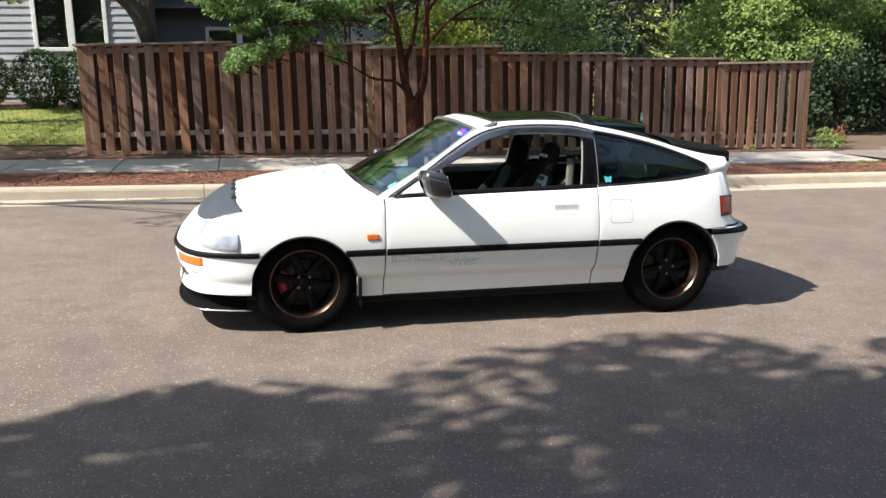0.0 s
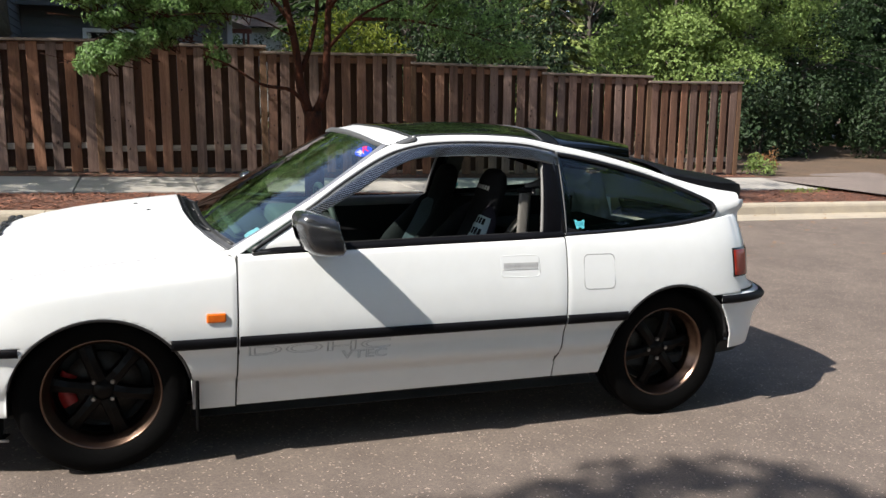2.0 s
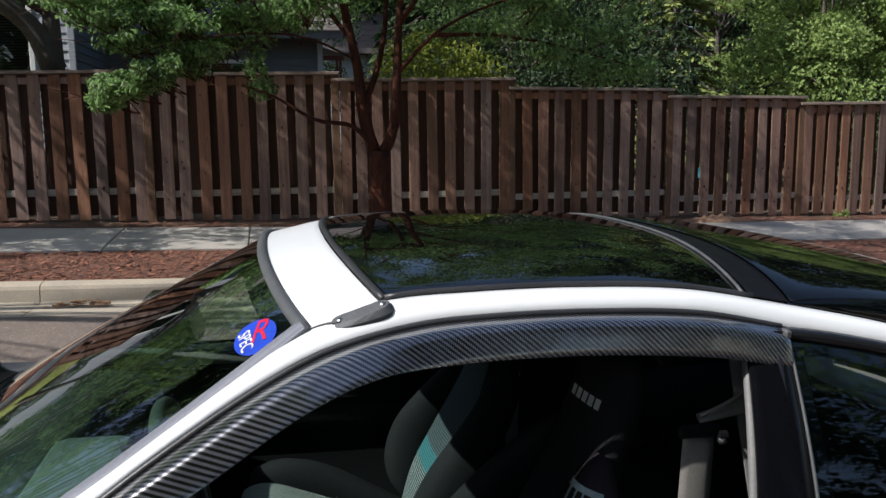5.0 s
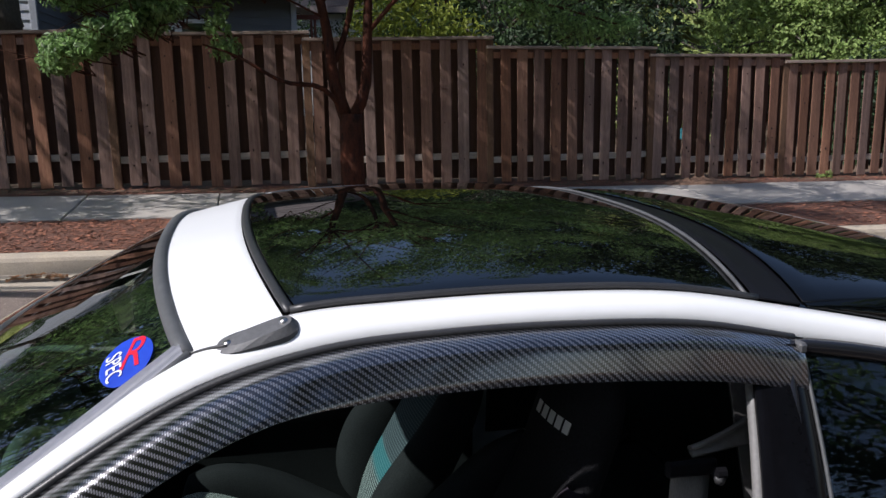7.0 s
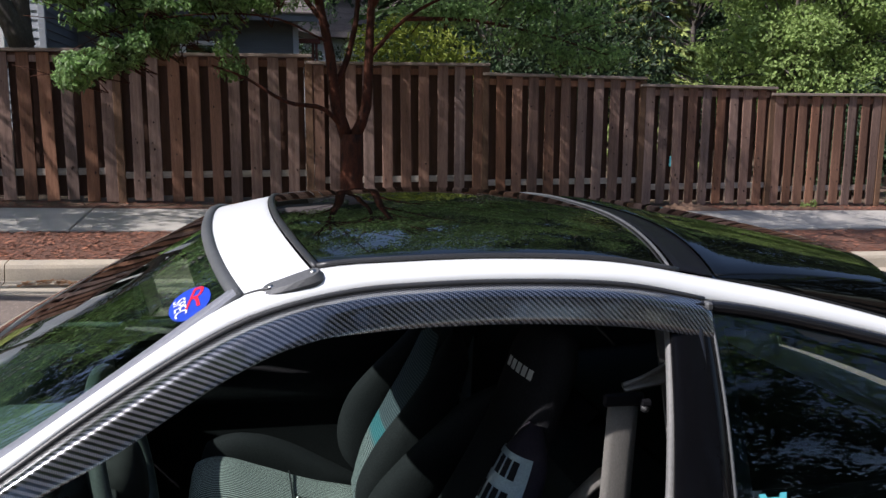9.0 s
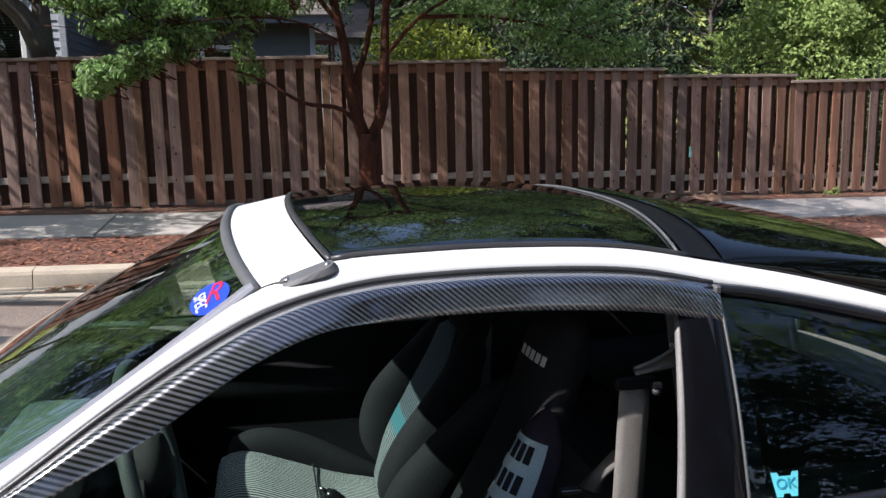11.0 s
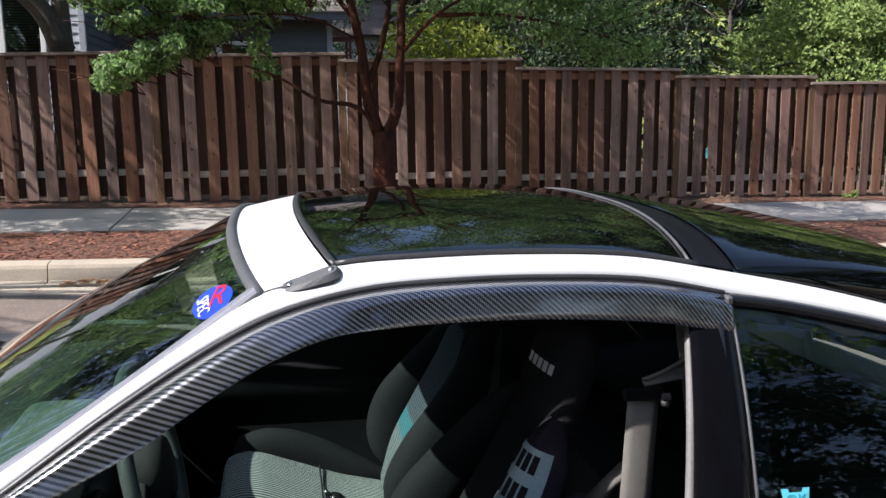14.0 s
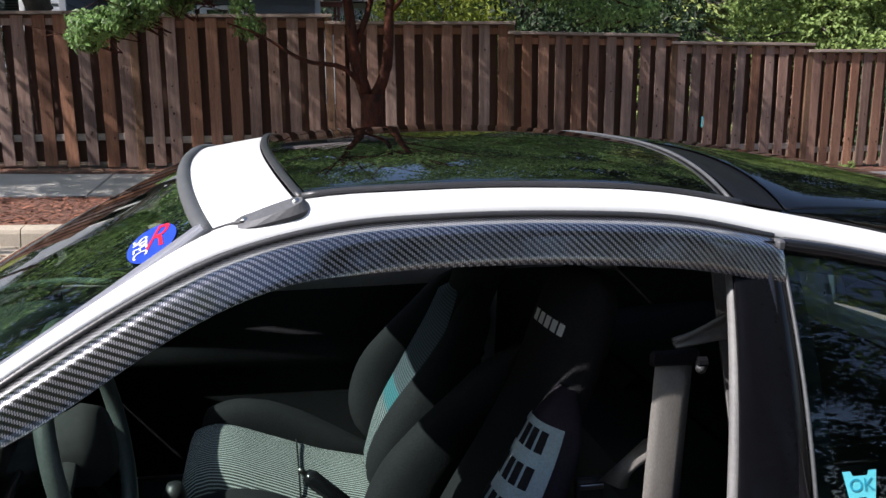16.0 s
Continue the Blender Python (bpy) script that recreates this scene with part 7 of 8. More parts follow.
# small aerial bracket on the rail beside the glass roof: an oval foot and a wedge-shaped boss
BK = Matrix.Translation((-0.010, -0.584, 1.180)) @ pose(0, 0, 0, 20, -15, -1) @ Matrix.Diagonal((1.1, 1.15, 0.75, 1))
bm = bmesh.new()
foot, mid, top = [], [], []
for k in range(24):
    a = 2 * math.pi * k / 24
    c, s_ = math.cos(a), math.sin(a)
    ex = abs(c) ** 0.55 * (1 if c > 0 else -1)
    ey = abs(s_) ** 0.75 * (1 if s_ > 0 else -1)
    foot.append(bm.verts.new(BK @ Vector((0.041 * ex, 0.016 * ey, -0.006))))
    mid.append(bm.verts.new(BK @ Vector((0.041 * ex, 0.016 * ey, 0.005))))
    top.append(bm.verts.new(BK @ Vector((0.004 + 0.032 * ex, 0.010 * ey, 0.009 + 0.009 * (ex + 1) / 2))))
for r0, r1 in ((foot, mid), (mid, top)):
    for k in range(24):
        bm.faces.new((r0[k], r0[(k + 1) % 24], r1[(k + 1) % 24], r1[k]))
bm.faces.new(top)
bmesh.ops.bevel(bm, geom=[e for e in bm.edges if len(e.link_faces) == 2 and e.calc_face_angle(0) > 0.5], offset=0.0015, segments=2, affect="EDGES")
bracket = part("antenna_bracket", bm, M_BRACKET, car, "grey plastic aerial bracket with two screws")
for x, z in ((-0.030, 0.008), (0.028, 0.0175)):
    bm = add_lathe(bmesh.new(), [(0.0, 0.003), (0.004, 0.002), (0.005, -0.002)], 10, BK @ Matrix.Translation((x, 0.0, z)) @ pose(0, 0, 0, 90))
    part("screw", bm, M_STEEL, bracket, smooth=True)
# seam across the rail, from the windscreen's corner to the bracket
for sg in (1, -1):
    seam = []
    for k in range(9):
        x, f = -0.088 + 0.045 * k / 8, 0.02 + 0.45 * k / 8
        (ya, za), (yb, zb) = inner_at(x), outer_at(x)
        lift = 0.010 * math.sin(math.pi * f) + 0.0022
        seam.append((x, -sg * (ya + (yb - ya) * f + lift), za + (zb - za) * f + lift))
    part("rail_seam", tube_bm(seam, 0.0022, 5), M_BLACK, car, smooth=True)

# wheels
def spoke_bm(k):
    bm = bmesh.new()
    a = 2 * math.pi * k / 6 + math.pi / 6
    m = Matrix.Rotation(a, 4, "Y")
    prof = [(0.035, 0.030, -0.010, 0.022), (0.075, 0.027, -0.014, 0.018), (0.120, 0.026, -0.012, 0.015), (0.160, 0.030, -0.006, 0.014), (0.186, 0.038, 0.002, 0.014)]
    rings = []
    for r, hw, y, d in prof:
        rings.append([bm.verts.new(m @ Vector((r, y + dy + 0.022, w))) for w, dy in ((-hw, d), (-hw * 0.75, 0.002), (0, -0.004), (hw * 0.75, 0.002), (hw, d), (0, d + 0.006))])
    for p, q in zip(rings, rings[1:]):
        for i in range(6):
            bm.faces.new((p[i], p[(i + 1) % 6], q[(i + 1) % 6], q[i]))
    bm.faces.new(rings[0][::-1])
    bm.faces.new(rings[-1])
    return bm


def make_wheel(x, sg, front):
    """A wheel about its own axle; outer face to -y, turned for the far side."""
    m = Matrix.Translation((x, -sg * 0.722, AXLE_Z)) @ pose(0, 0, 0, 0, 17 * x, 0 if sg == 1 else 180)
    bm = add_lathe(bmesh.new(), [(0.172, 0.045), (0.170, 0.05), (0.168, 0.10), (0.19, 0.15), (0.178, 0.15), (0.16, 0.10), (0.164, 0.05), (0.170, 0.044)], 48)
    wheel = part("wheel", bm, M_BRONZE, car, "dark bronze six-spoke wheel", smooth=True)
    wheel.matrix_basis = m
    tyre = [(0.197, -0.040), (0.206, -0.046), (0.235, -0.056), (0.262, -0.055), (0.279, -0.044), (0.2868, -0.030), (0.2882, -0.012), (0.2835, -0.010), (0.2835, -0.006), (0.2885, -0.004), (0.289, 0.036), (0.284, 0.038), (0.284, 0.043), (0.2885, 0.045),
            (0.288, 0.070), (0.286, 0.090), (0.277, 0.106), (0.255, 0.116), (0.22, 0.112), (0.197, 0.104)]
    part("tyre", add_lathe(bmesh.new(), tyre, 64), M_RUBBER, wheel, "black low-profile tyre", smooth=True)
    lip = [(0.168, 0.040), (0.172, 0.022), (0.1735, 0.006), (0.178, 0.003), (0.1795, -0.010), (0.184, -0.013), (0.1855, -0.026), (0.190, -0.030), (0.1925, -0.040), (0.196, -0.043), (0.199, -0.042), (0.2005, -0.037), (0.2, -0.030), (0.198, -0.02)]
    part("rim_lip", add_lathe(bmesh.new(), lip, 64), M_LIP, wheel, "machined bronze rim lip", smooth=True)
    bm = add_lathe(bmesh.new(), [(0.0, 0.006), (0.028, 0.007), (0.032, 0.012), (0.048, 0.016), (0.055, 0.022), (0.06, 0.045)], 32)
    part("hub", bm, M_BRONZE, wheel, smooth=True)
    for k in range(4):
        bm = bmesh.new()
        a = math.pi / 2 * k + 0.4
        add_lathe(bm, [(0.0, 0.002), (0.006, 0.002), (0.009, 0.006), (0.009, 0.02)], 8, Matrix.Translation((0.044 * math.cos(a), 0, 0.044 * math.sin(a))))
        part("wheel_nut", bm, M_STEEL, wheel, smooth=False)
    for k in range(6):
        part("spoke", spoke_bm(k), M_BRONZE, wheel)
    bm = add_lathe(bmesh.new(), [(0.05, 0.065), (0.13, 0.062), (0.131, 0.070), (0.05, 0.072)], 40)
    part("brake_disc", bm, M_DISC, wheel, smooth=True)
    if front:
        rows = []
        for k in range(9):
            a = radians(-28 + 56 * k / 8) + math.pi * (1 if sg == 1 else 0) + radians(17 * x)
            rows.append([(r * math.cos(a), y, r * math.sin(a)) for r, y in ((0.095, 0.058), (0.10, 0.046), (0.145, 0.044), (0.152, 0.06), (0.152, 0.08))])
        part("brake_caliper", grid_bm(rows), M_CALIPER, wheel, "red brake caliper", smooth=True)
    bm = add_lathe(bmesh.new(), [(0.0, 0.085), (0.16, 0.085)], 24)
    part("brake_shield", bm, M_UNDER, wheel)


for sg in (1, -1):
    make_wheel(-1.15, sg, True)
    make_wheel(1.15, sg, False)
bm = box_bm((-1.62, -0.62, 0.17), (1.5, 0.62, 0.21), 0.02)
add_box(bm, (-1.72, -0.55, 0.20), (-1.48, 0.55, 0.45), 0.02)
add_box(bm, (1.45, -0.6, 0.22), (1.62, 0.6, 0.5), 0.02)
part("underbody", bm, M_UNDER, car)
part("exhaust", tube_bm([(1.3, 0.42, 0.22), (1.5, 0.42, 0.235), (1.68, 0.42, 0.235)], 0.028, 12), M_STEEL, car, smooth=True)

# ---------------------------------------------------------------- cabin
part("cabin_floor", box_bm((-0.80, -0.68, 0.20), (1.50, 0.68, 0.25), 0.01), M_UNDER, car, "black carpet")
part("bulkhead", box_bm((-0.80, -0.60, 0.252), (-0.74, 0.60, 0.76), 0.01), M_UNDER, car)
part("load_floor", box_bm((0.70, -0.62, 0.252), (1.41, 0.62, 0.52), 0.03), M_UNDER, car)
part("tail_lining", box_bm((1.42, -0.6, 0.252), (1.48, 0.6, 0.69), 0.01), M_UNDER, car)
# dashboard
prof = [(-0.655, 0.782), (-0.60, 0.808), (-0.50, 0.815), (-0.44, 0.797), (-0.43, 0.74), (-0.46, 0.66), (-0.50, 0.56), (-0.60, 0.45)]
rows = [[(x - 0.06 * (1 - (y / 0.66) ** 2), y, z + (0.035 * (1 - (y / 0.66) ** 2) - 0.075 * abs(y / 0.66) ** 4) * (1 if z > 0.7 else 0)) for x, z in prof] for y in np.linspace(-0.64, 0.64, 21)]
dash = sheet("dashboard", rows, M_DASH, car, "dark grey dashboard", 0.01)
bm = bmesh.new()
add_box(bm, (-0.52, -0.52, 0.80), (-0.37, -0.20, 0.895), 0.03, None, 3)
part("instrument_hood", bm, M_DASH_SUNLIT, dash, smooth=False)
bm = bmesh.new()
for y, r in ((-0.43, 0.035), (-0.36, 0.045), (-0.28, 0.045)):
    add_lathe(bm, [(0.0, -0.004), (r - 0.006, -0.004), (r, 0.004), (r + 0.004, 0.0), (r + 0.004, 0.03)], 24, Matrix.Translation((-0.372, y, 0.845)) @ pose(0, 0, 0, 0, 0, 90))
part("gauge", bm, M_STEEL, dash, "round instruments with bright rims", smooth=True)
rows = [[(x, y, z) for x, z in ((-0.722 + 0.03 * (abs(y) / 0.7) ** 2.2, 0.822 - 0.05 * (abs(y) / 0.7) ** 2.2), (-0.68, 0.832 - 0.045 * (abs(y) / 0.7) ** 2.2), (-0.60, 0.838 - 0.04 * (abs(y) / 0.7) ** 2))] for y in np.linspace(-0.58, 0.58, 21)]
sheet("dash_top", rows, M_DASH, dash, "", 0.006)
edge = curve_pts([(-0.660, -0.58, 0.822), (-0.682, -0.30, 0.846), (-0.685, 0.0, 0.854), (-0.670, 0.20, 0.856), (-0.61, 0.43, 0.854), (-0.50, 0.52, 0.850), (-0.39, 0.52, 0.845)], 30)
part("dash_lip", tube_bm(edge, 0.020, 8, flat=0.45), M_DASH_SUNLIT, dash, "rolled lip of the dashboard in a sunlit tone", smooth=True)
# steering wheel
cw = Matrix.Translation((-0.275, -0.365, 0.812)) @ pose(0, 0, 0, 0, 77, 0)
rim = [cw @ Vector((0.178 * math.cos(a), 0.178 * math.sin(a), 0)) for a in np.linspace(0, 2 * math.pi, 41)]
swheel = part("steering_wheel", tube_bm(rim, 0.0130, 10), M_WHEEL, car, "worn dark grey leather steering wheel", smooth=True)
for a in (0.3, math.pi - 0.3, -math.pi / 2):
    bm = tube_bm([cw @ Vector((0.05 * math.cos(a), 0.05 * math.sin(a), -0.02)), cw @ Vector((0.17 * math.cos(a), 0.17 * math.sin(a), -0.004))], 0.014, 8, flat=0.4)
    part("wheel_spoke", bm, M_UNDER, swheel, smooth=True)
bm = bmesh.new()
add_lathe(bm, [(0.0, 0.03), (0.05, 0.025), (0.062, 0.0), (0.05, -0.05)], 24, cw @ pose(0, 0, 0, 90))
part("wheel_boss", bm, M_UNDER, swheel, smooth=True)
col = [cw @ Vector((0, 0, -0.04)), cw @ Vector((0.0, 0, -0.14)), cw @ Vector((0, 0, -0.22))]
part("steering_column", tube_bm(col, [0.035, 0.045, 0.05], 12), M_BLACK, car, smooth=True)
bm = tube_bm([cw @ Vector((0.0, 0.03, -0.09)), cw @ Vector((0.0, 0.14, -0.08)), cw @ Vector((0.0, 0.17, -0.075))], [0.006, 0.006, 0.010], 8)
add_tube(bm, [cw @ Vector((0.0, -0.03, -0.09)), cw @ Vector((0.0, -0.14, -0.08)), cw @ Vector((0.0, -0.17, -0.075))], [0.006, 0.006, 0.010], 8)
part("column_stalk", bm, M_STEEL, car, smooth=True)
# door cards
for sg in (1, -1):
    rows = [[(x, -sg * (0.735 - 0.05 * (0.80 - z) + (0.03 if 0.55 < z < 0.62 else 0) * -1), z) for z in (0.24, 0.40, 0.54, 0.56, 0.61, 0.63, 0.72, belt(x) - 0.004)] for x in np.linspace(-0.66, 0.60, 14)]
    sheet("door_card", rows, M_CLOTH, car, "black inner door panel", 0.006)
    rows = [[(x, -sg * y, belt(x) + z) for y, z in ((0.700, -0.03), (0.704, 0.008), (0.725, 0.018), (0.757, 0.016))] for x in np.linspace(-0.55, 0.52, 12)]
    sheet("door_ledge", rows, M_GREYPLASTIC if sg == -1 else M_BLACK, car, "grey ledge along the open window", 0.004)
    rows = [[(x, -sg * (0.64 + 0.04 * (0.8 - z)), z) for z in np.linspace(0.5, 0.83, 5)] for x in np.linspace(0.62, 1.42, 6)]
    sheet("rear_side_panel", rows, M_UNDER, car, "", 0.006)
    # pillar cover inside and belt anchor
    rows = [[(0.575 + 0.03 * j + 0.02 * k / 6, -sg * (0.69 - 0.17 * k / 6 - 0.012 * math.sin(math.pi * j / 3)), 0.80 + 0.33 * k / 6) for j in range(4)] for k in range(7)]
    sheet("pillar_cover", rows, M_GREYPLASTIC, car, "grey inner pillar cover", 0.005)
rows = [[(x, 0.52 * u, 1.165 + 0.045 * (1 - u * u) - 0.25 * max(0, x - 0.5) ** 1.5) for u in np.linspace(-1, 1, 9)] for x in np.linspace(-0.03, 0.72, 8)]
sheet("headliner", rows, M_UNDER, car, "black headlining", 0.006)
rows = [[(x, 0.6 * u, 0.70 + 0.05 * (x - 0.8)) for u in np.linspace(-1, 1, 5)] for x in np.linspace(0.80, 1.44, 4)]
sheet("load_cover", rows, M_CLOTH, car, "black load cover", 0.01)


def section_rows(ctrl, n=28, m=22, power=0.75, turn=(0.0, 1.0), off=0.0):
    """Rings of a cushion through sections: x, y, z of the centre, half width, half depth, and how far the depth leans back."""
    rows = []
    for x, y, z, w, d, lean in curve_pts(ctrl, m):
        w, d = max(w, 0.004) + off, max(d, 0.004) + off
        row = []
        for k in range(n + 1):
            a = 2 * math.pi * (turn[0] + (turn[1] - turn[0]) * k / n)
            ca, sa = math.cos(a), math.sin(a)
            pw = abs(ca) ** power * (1 if ca > 0 else -1) * w
            pd = abs(sa) ** power * (1 if sa > 0 else -1) * d
            row.append((x + pd * math.cos(lean), y + pw, z + pd * math.sin(lean)))
        rows.append(row)
    return rows


def section_loft(ctrl, n=28, m=22, power=0.75):
    return grid_bm(section_rows(ctrl, n, m, power), True)


BOLSTERS, BACKS = {}, {}


def make_seat(name, label, y0, x0, z0, kind, back_x=0.0):
    """A bucket seat; x0, z0 shift it in the car."""
    up = math.pi / 2
    cush = [(x0 - 0.222, y0, z0 + 0.395, 0.165, 0.01, up), (x0 - 0.212, y0, z0 + 0.405, 0.180, 0.055, up), (x0 - 0.15, y0, z0 + 0.415, 0.188, 0.062, up), (x0 - 0.03, y0, z0 + 0.380, 0.188, 0.057, up - 0.1),
            (x0 + 0.10, y0, z0 + 0.340, 0.182, 0.050, up - 0.1), (x0 + 0.24, y0, z0 + 0.315, 0.165, 0.045, up), (x0 + 0.30, y0, z0 + 0.32, 0.15, 0.01, up)]
    bm = section_loft(cush, m=26)
    seat = part(name, bm, M_STRIPE if kind == "grey" else M_CLOTH, car, label, smooth=True)
    # sewn seam across the cushion
    seam = [(x0 + 0.045, y0 + v, z0 + 0.414 + 0.003 - 0.03 * abs(v / 0.17) ** 6) for v in np.linspace(-0.165, 0.165, 15)]
    part("cushion_seam", tube_bm(seam, 0.0025, 5), M_CLOTH, seat, smooth=True)
    for sg in (1, -1):
        low = -0.050 if sg < 0 and kind == "grey" else 0.0
        side = [(x0 - 0.20, y0 + sg * 0.20, z0 + low + 0.42, 0.02, 0.01, up), (x0 - 0.18, y0 + sg * 0.205, z0 + low + 0.425, 0.045, 0.055, up), (x0 - 0.08, y0 + sg * 0.21, z0 + low + 0.425, 0.050, 0.075, up), (x0 + 0.04, y0 + sg * 0.215, z0 + low + 0.392, 0.050, 0.072, up),
                (x0 + 0.17, y0 + sg * 0.21, z0 + low + 0.34, 0.045, 0.055, up), (x0 + 0.27, y0 + sg * 0.20, z0 + low + 0.32, 0.02, 0.02, up)]
        part("cushion_bolster", section_loft(side), M_CLOTH, seat, "black side bolster", smooth=True)
    lean = -0.38
    x0 += back_x
    line = [(0.225, 0.31, 0.13, 0.03), (0.238, 0.36, 0.15, 0.045), (0.276, 0.48, 0.152, 0.05), (0.336, 0.60, 0.150, 0.05), (0.402, 0.73, 0.135, 0.05), (0.440, 0.83, 0.108, 0.05), (0.464, 0.90, 0.096, 0.055), (0.486, 0.97, 0.094, 0.052), (0.498, 1.01, 0.08, 0.035), (0.502, 1.025, 0.04, 0.01)]
    BACKS[name] = [(x0 + x, y0, z0 + z, w, d, lean) for x, z, w, d in line]
    part("backrest", section_loft([(x0 + x, y0, z0 + z, w, d, lean) for x, z, w, d in line], m=30, power=0.92), M_CLOTH, seat, "black integral backrest and headrest", smooth=True)
    if kind == "grey":
        panel = []
        for x, z, w, d in curve_pts(line[1:6], 20):
            panel.append([(x0 + x - d * math.cos(lean) - 0.004 - 0.008 * (1 - v * v), y0 + v * w * 0.80, z0 + z - d * math.sin(lean)) for v in np.linspace(-1, 1, 11)])
        panel[-1] = [(p[0] + 0.01, y0 + (p[1] - y0) * 0.55, p[2]) for p in panel[-1]]
        part("back_panel", grid_bm(panel, True), M_STRIPE_TEAL, seat, "ribbed grey and teal cloth", smooth=True)
    for sg in (1, -1):
        back = 0.018 if sg < 0 and kind == "grey" else 0.0
        side = [(x0 + cx, y0 + sg * dy, z0 + z, w, d, lean) for cx, dy, z, w, d in ((0.245, 0.17, 0.355, 0.02, 0.012), (0.222, 0.185, 0.41, 0.045, 0.055), (0.222 + back * 0.3, 0.195, 0.48, 0.050, 0.068), (0.252 + back, 0.198, 0.58, 0.046, 0.066),
                (0.312 + back, 0.188, 0.67, 0.040, 0.058), (0.365 + back, 0.163, 0.745, 0.036, 0.050), (0.410 + back * 0.7, 0.128, 0.82, 0.030, 0.040), (0.435, 0.10, 0.87, 0.012, 0.012))]
        BOLSTERS[name, sg] = side
        part("back_bolster", section_loft(side, m=26), M_PURPLE if kind == "black" and sg < 0 else M_CLOTH, seat, "mauve-black shoulder bolster" if kind == "black" and sg < 0 else "black shoulder bolster", smooth=True)
    return seat


make_seat("passenger_seat", "black bucket seat with ribbed grey and teal cloth", 0.37, 0.0, 0.0, "grey", 0.03)
DX, DY, DZ = -0.02, -0.37, 0.032
seat_near = make_seat("driver_seat", "black bucket seat with pale printed panels", DY, DX, DZ, "black")


# pale printed panel wrapped on the near bolster, with bars for the maker's mark
wrap = section_rows(BOLSTERS["driver_seat", -1], n=24, m=60, turn=(0.50, 0.88), off=0.003)[28:54]
print_panel = part("printed_panel", grid_bm(wrap, True), M_SEAT_PRINT, seat_near, "pale teal printed panel", smooth=True)
wrap = section_rows(BOLSTERS["driver_seat", -1], n=24, m=60, turn=(0.50, 0.88), off=0.0052)[28:54]
for row in range(5):
    r0 = 1 + 5 * row
    for c in range(5):
        c0 = 20 - 4 * c
        if r0 + 3 < len(wrap) and c0 >= 0:
            bm = bmesh.new()
            bm.faces.new([bm.verts.new(wrap[r0 + r][c0 + q]) for r, q in ((0, 0), (0, 3), (3, 3), (3, 0))])
            part("printed_bar", bm, M_CLOTH, print_panel)
wrap = section_rows(BACKS["driver_seat"], n=30, m=90, power=0.92, turn=(0.56, 0.80), off=0.003)
bm = bmesh.new()
for k in range(5):
    c0, r0 = 24 - 4 * k, 73
    bm.faces.new([bm.verts.new(wrap[r0 + r][c0 + q]) for r, q in ((0, 0), (0, 3), (2, 3), (2, 0))])
part("headrest_mark", bm, M_STICKER_WHITE, seat_near, "white bars on the headrest")
# belt
bm = grid_bm([[(0.487 + 0.054 * v - 0.022 * f, -0.600 - 0.026 * f - 0.004 * math.sin(math.pi * v), 0.985 - 0.012 * v - 0.40 * f) for v in np.linspace(0, 1, 5)] for f in np.linspace(0, 1, 9)])
belt_ob = part("seat_belt", bm, M_BELT, car, "grey seat belt webbing", smooth=True)
belt_ob.modifiers.new("thickness", "SOLIDIFY").thickness = 0.002
bm = grid_bm([[(0.478 - 0.042 * f + (0.050 - 0.020 * math.sin(math.pi * f)) * v, -0.600 + 0.05 * f + 0.007 * math.sin(7 * v), 0.872 - 0.085 * f - 0.014 * v) for v in np.linspace(0, 1, 8)] for f in np.linspace(0, 1, 9)])
part("belt_fold", bm, M_BELT, belt_ob, "gathered belt webbing", smooth=True)
bm = box_bm((0.408, -0.545, 0.748), (0.452, -0.528, 0.790), 0.006, None, 2)
add_box(bm, (0.418, -0.548, 0.722), (0.442, -0.530, 0.750), 0.004)
part("belt_tongue", bm, M_BLACK, belt_ob, "black belt tongue")
bm = box_bm((0.412, -0.549, 0.775), (0.448, -0.546, 0.783), 0.001)
part("tongue_plate", bm, M_STEEL, belt_ob)
bm = box_bm((0.475, -0.612, 0.978), (0.545, -0.60, 1.0), 0.004)
add_tube(bm, [(0.535, -0.62, 0.985), (0.548, -0.62, 0.985)], 0.009, 10)
part("belt_anchor", bm, M_PILLAR, belt_ob)
rows = [[(0.515 + 0.085 * k / 6, -0.600 + 0.012 * math.sin(math.pi * j / 5), 1.000 + (0.012 + 0.030 * (k / 6) ** 1.5) * j / 5 + 0.012 * k / 6) for j in range(6)] for k in range(7)]
sheet("belt_guide", rows, M_GREYPLASTIC, car, "grey plastic belt guide on the pillar", 0.006)
bm = bmesh.new()
add_lathe(bm, [(0.0, -0.002), (0.006, 0.0), (0.007, 0.006)], 10, Matrix.Translation((0.540, -0.628, 0.978)))
part("anchor_bolt", bm, M_BLACK, belt_ob, smooth=True)
# console with handbrake and gear lever
bm = box_bm((-0.45, -0.09, 0.22), (0.45, 0.09, 0.38), 0.03, None, 2)
console = part("centre_console", bm, M_DASH, car, "black centre console")
part("handbrake", tube_bm([(0.22, 0.03, 0.38), (0.125, 0.03, 0.478), (0.060, 0.03, 0.536), (0.050, 0.03, 0.545)], [0.014, 0.017, 0.018, 0.011], 12), M_GLOSS, console, "black handbrake lever", smooth=True)
part("release_button", tube_bm([(0.052, 0.03, 0.543), (0.040, 0.03, 0.554), (0.036, 0.03, 0.558)], [0.006, 0.006, 0.003], 8), M_STEEL, console, smooth=True)
part("gear_lever", tube_bm([(-0.18, 0.0, 0.38), (-0.20, 0.0, 0.50), (-0.205, 0.0, 0.535), (-0.205, 0, 0.56)], [0.008, 0.008, 0.024, 0.014], 12), M_BLACK, console, smooth=True)

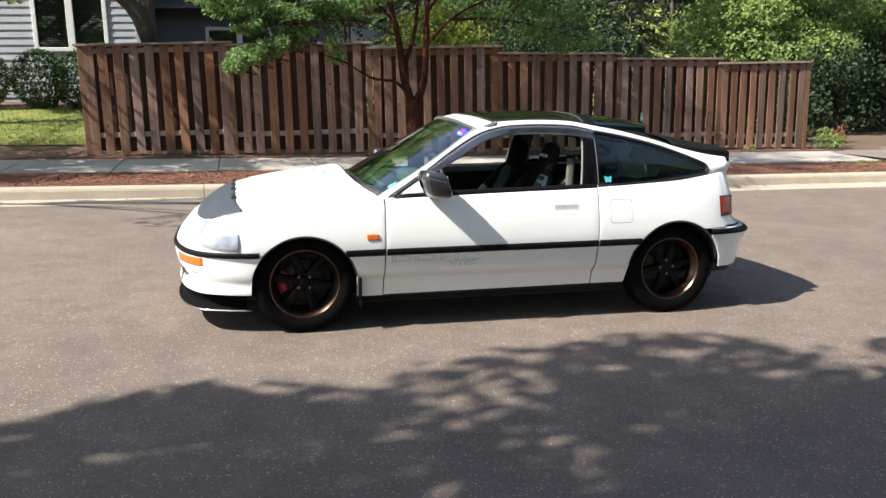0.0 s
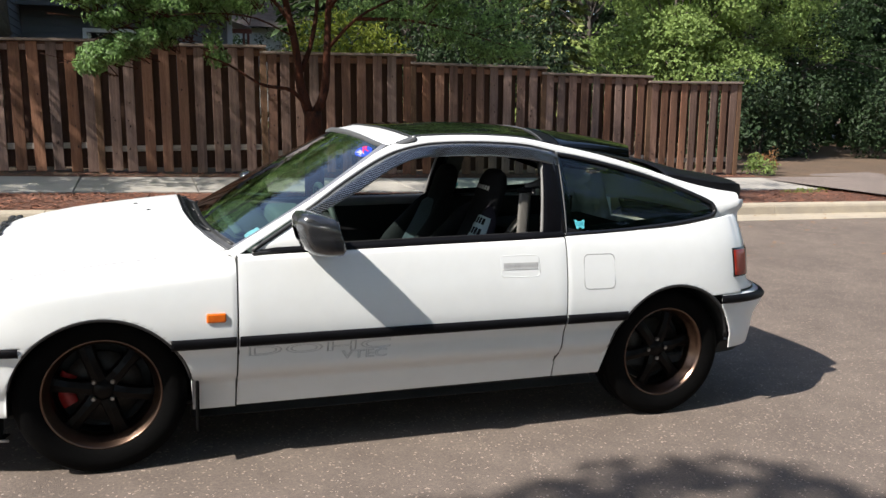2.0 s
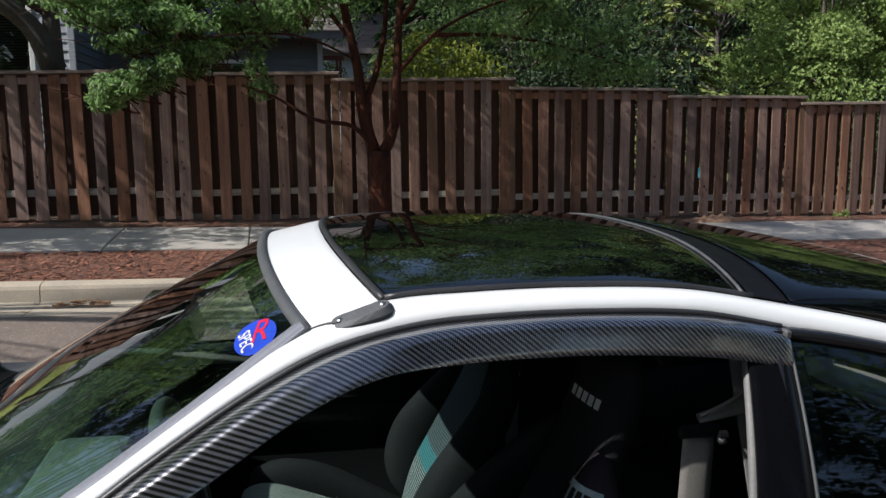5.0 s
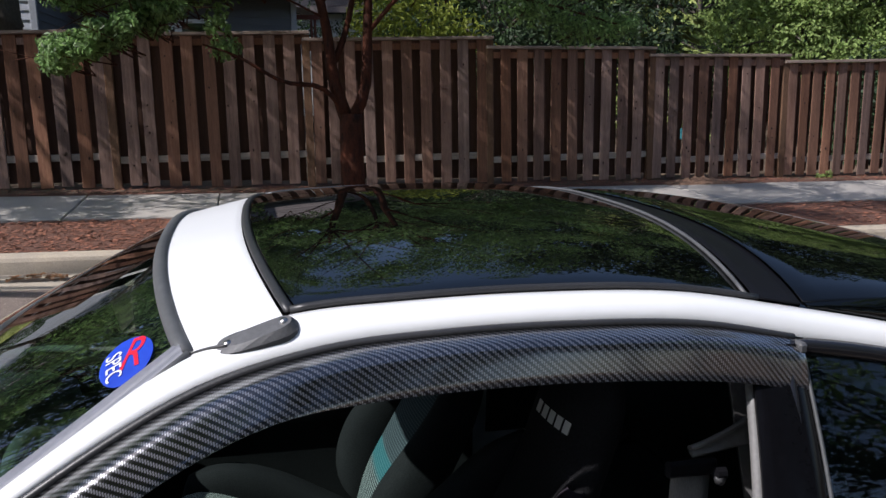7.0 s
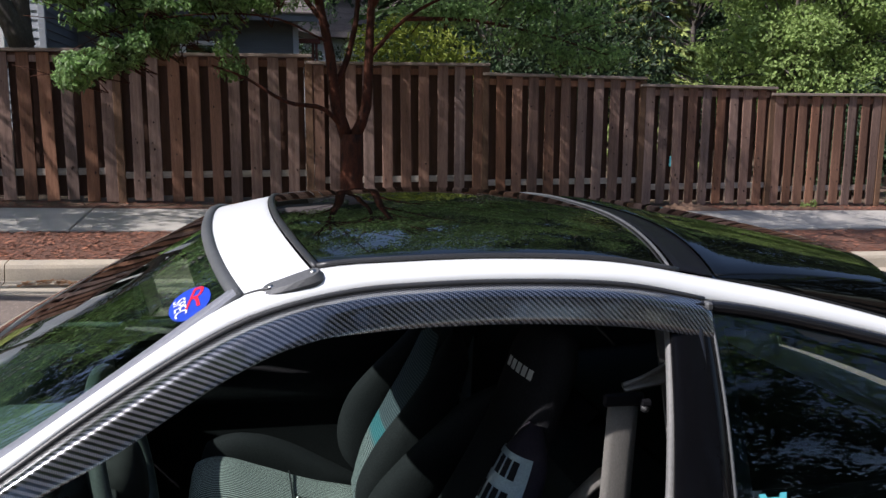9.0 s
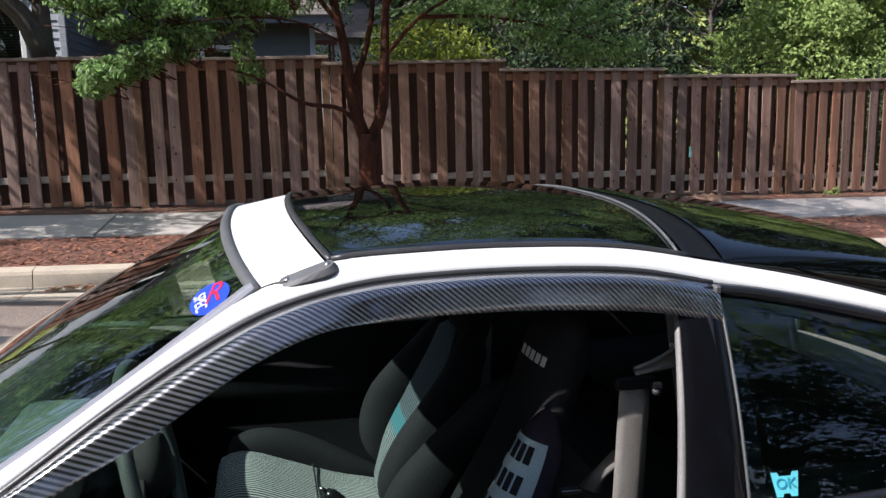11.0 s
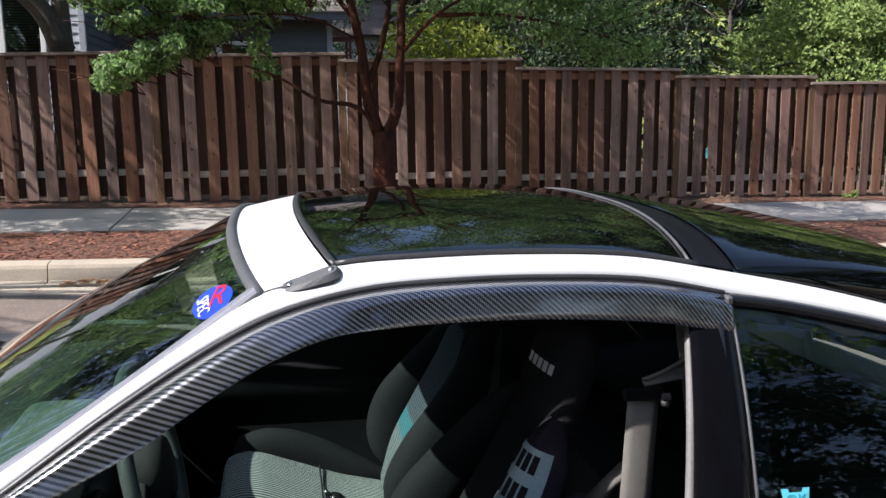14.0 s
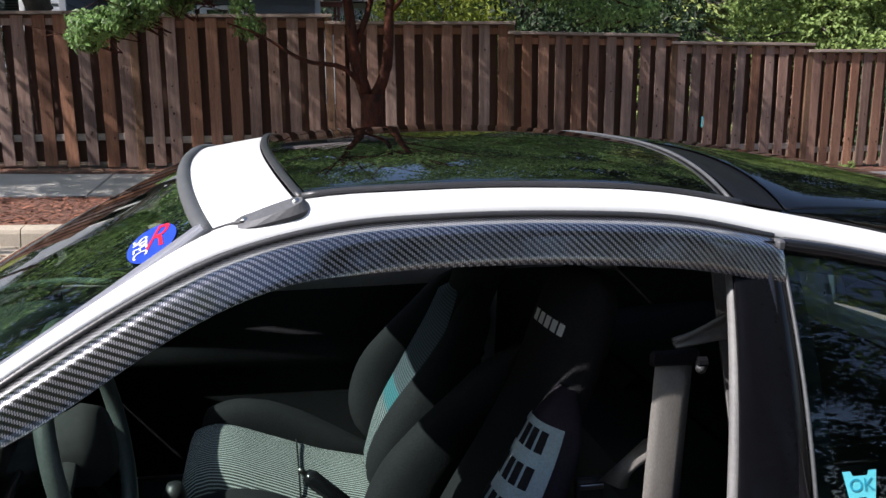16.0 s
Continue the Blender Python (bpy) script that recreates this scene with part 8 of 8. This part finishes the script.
# stickers on the glass
def ws_at(u, f):
    i, k = (u + 1) * 20, f * 17
    i0, k0 = min(39, int(i)), min(16, int(k))
    a, b = i - i0, k - k0
    p = [Vector(WS[k0 + dk][i0 + di]) for dk in (0, 1) for di in (0, 1)]
    return p[0] * (1 - a) * (1 - b) + p[1] * a * (1 - b) + p[2] * (1 - a) * b + p[3] * a * b


def on_screen(bm, u, f, off):
    """Lays flat lettering (x to the near side, y up) on the windscreen."""
    du = (ws_at(u + 0.02, f) - ws_at(u - 0.02, f)).normalized()
    df = (ws_at(u, f + 0.02) - ws_at(u, f - 0.02)).normalized()
    n = du.cross(df).normalized()
    if n.z < 0:
        n = -n
    o = ws_at(u, f) + n * off
    for v in bm.verts:
        v.co = o - du * -v.co.x * 1.0 + df * v.co.y + n * v.co.z
    return bm


def lay_on_glass(bm, u, f, off, turn=0.0):
    """Lays flat work on the windscreen so that it follows the glass; x runs up the glass, y to the far side."""
    lu = (ws_at(u + 0.02, f) - ws_at(u - 0.02, f)).length / 0.04
    lf = (ws_at(u, f + 0.02) - ws_at(u, f - 0.02)).length / 0.04
    c, s_ = math.cos(turn), math.sin(turn)
    for v in bm.verts:
        x, y = c * v.co.x - s_ * v.co.y, s_ * v.co.x + c * v.co.y
        uu, ff = min(0.999, max(-0.999, u + y / lu)), min(0.999, max(0.0, f + x / lf))
        n = (ws_at(min(0.99, uu + 0.02), ff) - ws_at(max(-1, uu - 0.02), ff)).cross(ws_at(uu, min(0.99, ff + 0.02)) - ws_at(uu, ff - 0.02)).normalized()
        n = n if n.z > 0 else -n
        v.co = ws_at(uu, ff) + n * (off + v.co.z)
    return bm


def disc_bm(r, wide=1.0, n=40):
    bm = bmesh.new()
    rings = [[bm.verts.new((q * r * math.cos(2 * math.pi * k / n), q * r * wide * math.sin(2 * math.pi * k / n), 0)) for k in range(n)] for q in (0.1, 0.4, 0.7, 1.0)]
    bm.faces.new(rings[0])
    for a, b in zip(rings, rings[1:]):
        for k in range(n):
            bm.faces.new((a[k], b[k], b[(k + 1) % n], a[(k + 1) % n]))
    return bm


SU, SF = -0.855, 0.915
sticker = part("round_sticker", lay_on_glass(disc_bm(0.035, 1.35), SU, SF, 0.0015), M_STICKER_BLUE, car, "round blue sticker with red and white letters")
b1 = text_bm("R", 0.056, 0.0)
for v in b1.verts:
    v.co = Vector((v.co.x * 0.95 + 0.008, v.co.y * 1.5 + 0.008, 0))
part("letter", lay_on_glass(b1, SU, SF, 0.0022, -0.5), M_STICKER_RED, sticker, "red letter")
b1 = text_bm("SPEC", 0.024, 0.0)
for v in b1.verts:
    v.co = Vector((v.co.x * 1.05, v.co.y * 1.25 - 0.017, 0))
part("lettering", lay_on_glass(b1, SU, SF, 0.0028, -1.7), M_STICKER_WHITE, sticker, "white letters")
bm = bmesh.new()
add_box(bm, (-0.017, 0.0, 0), (0.017, 0.042, 0.0008), 0.0)
bm.faces.new([bm.verts.new((0.022 * math.cos(2 * math.pi * k / 28), 0.004 + 0.026 * math.sin(2 * math.pi * k / 28), 0.0012)) for k in range(28)])
part("paper_sticker", on_screen(bm, -0.935, 0.125, -0.004), M_STICKER_PALE, car, "pale blue paper sticker inside the windscreen")


def ok_sticker(x, z, sg):
    p0 = house_pt(x, z, 0.006)
    a = Vector(house_pt(x, z + 0.02, 0.006)) - Vector(house_pt(x, z - 0.02, 0.006))
    up = a.normalized()
    pts = [(-0.024, 0.019), (-0.013, 0.019), (-0.010, 0.013), (0.010, 0.013), (0.013, 0.019), (0.024, 0.019), (0.018, -0.018), (0.007, -0.018), (0.005, -0.013), (-0.005, -0.013), (-0.007, -0.018), (-0.018, -0.018)]
    bm = bmesh.new()
    vs = [bm.verts.new(Vector(p0) + Vector((px, 0, 0)) + up * pz) for px, pz in pts]
    bm.faces.new(vs)
    bmesh.ops.triangulate(bm, faces=bm.faces[:])
    if sg == -1:
        for v in bm.verts:
            v.co.y = -v.co.y
    st = part("cyan_sticker", bm, M_STICKER_CYAN, car, "small cyan sticker on the quarter window")
    if sg == 1:
        b1 = text_bm("OK", 0.022, 0.0002)
        for v in b1.verts:
            v.co = Vector(p0) + Vector((v.co.x * 1.1, -0.0012 - v.co.z, 0)) + up * (v.co.y + 0.002)
        part("lettering", b1, M_STICKER_TEAL, st, "teal letters")


ok_sticker(0.697, 0.862, 1)
ok_sticker(0.70, 0.875, -1)
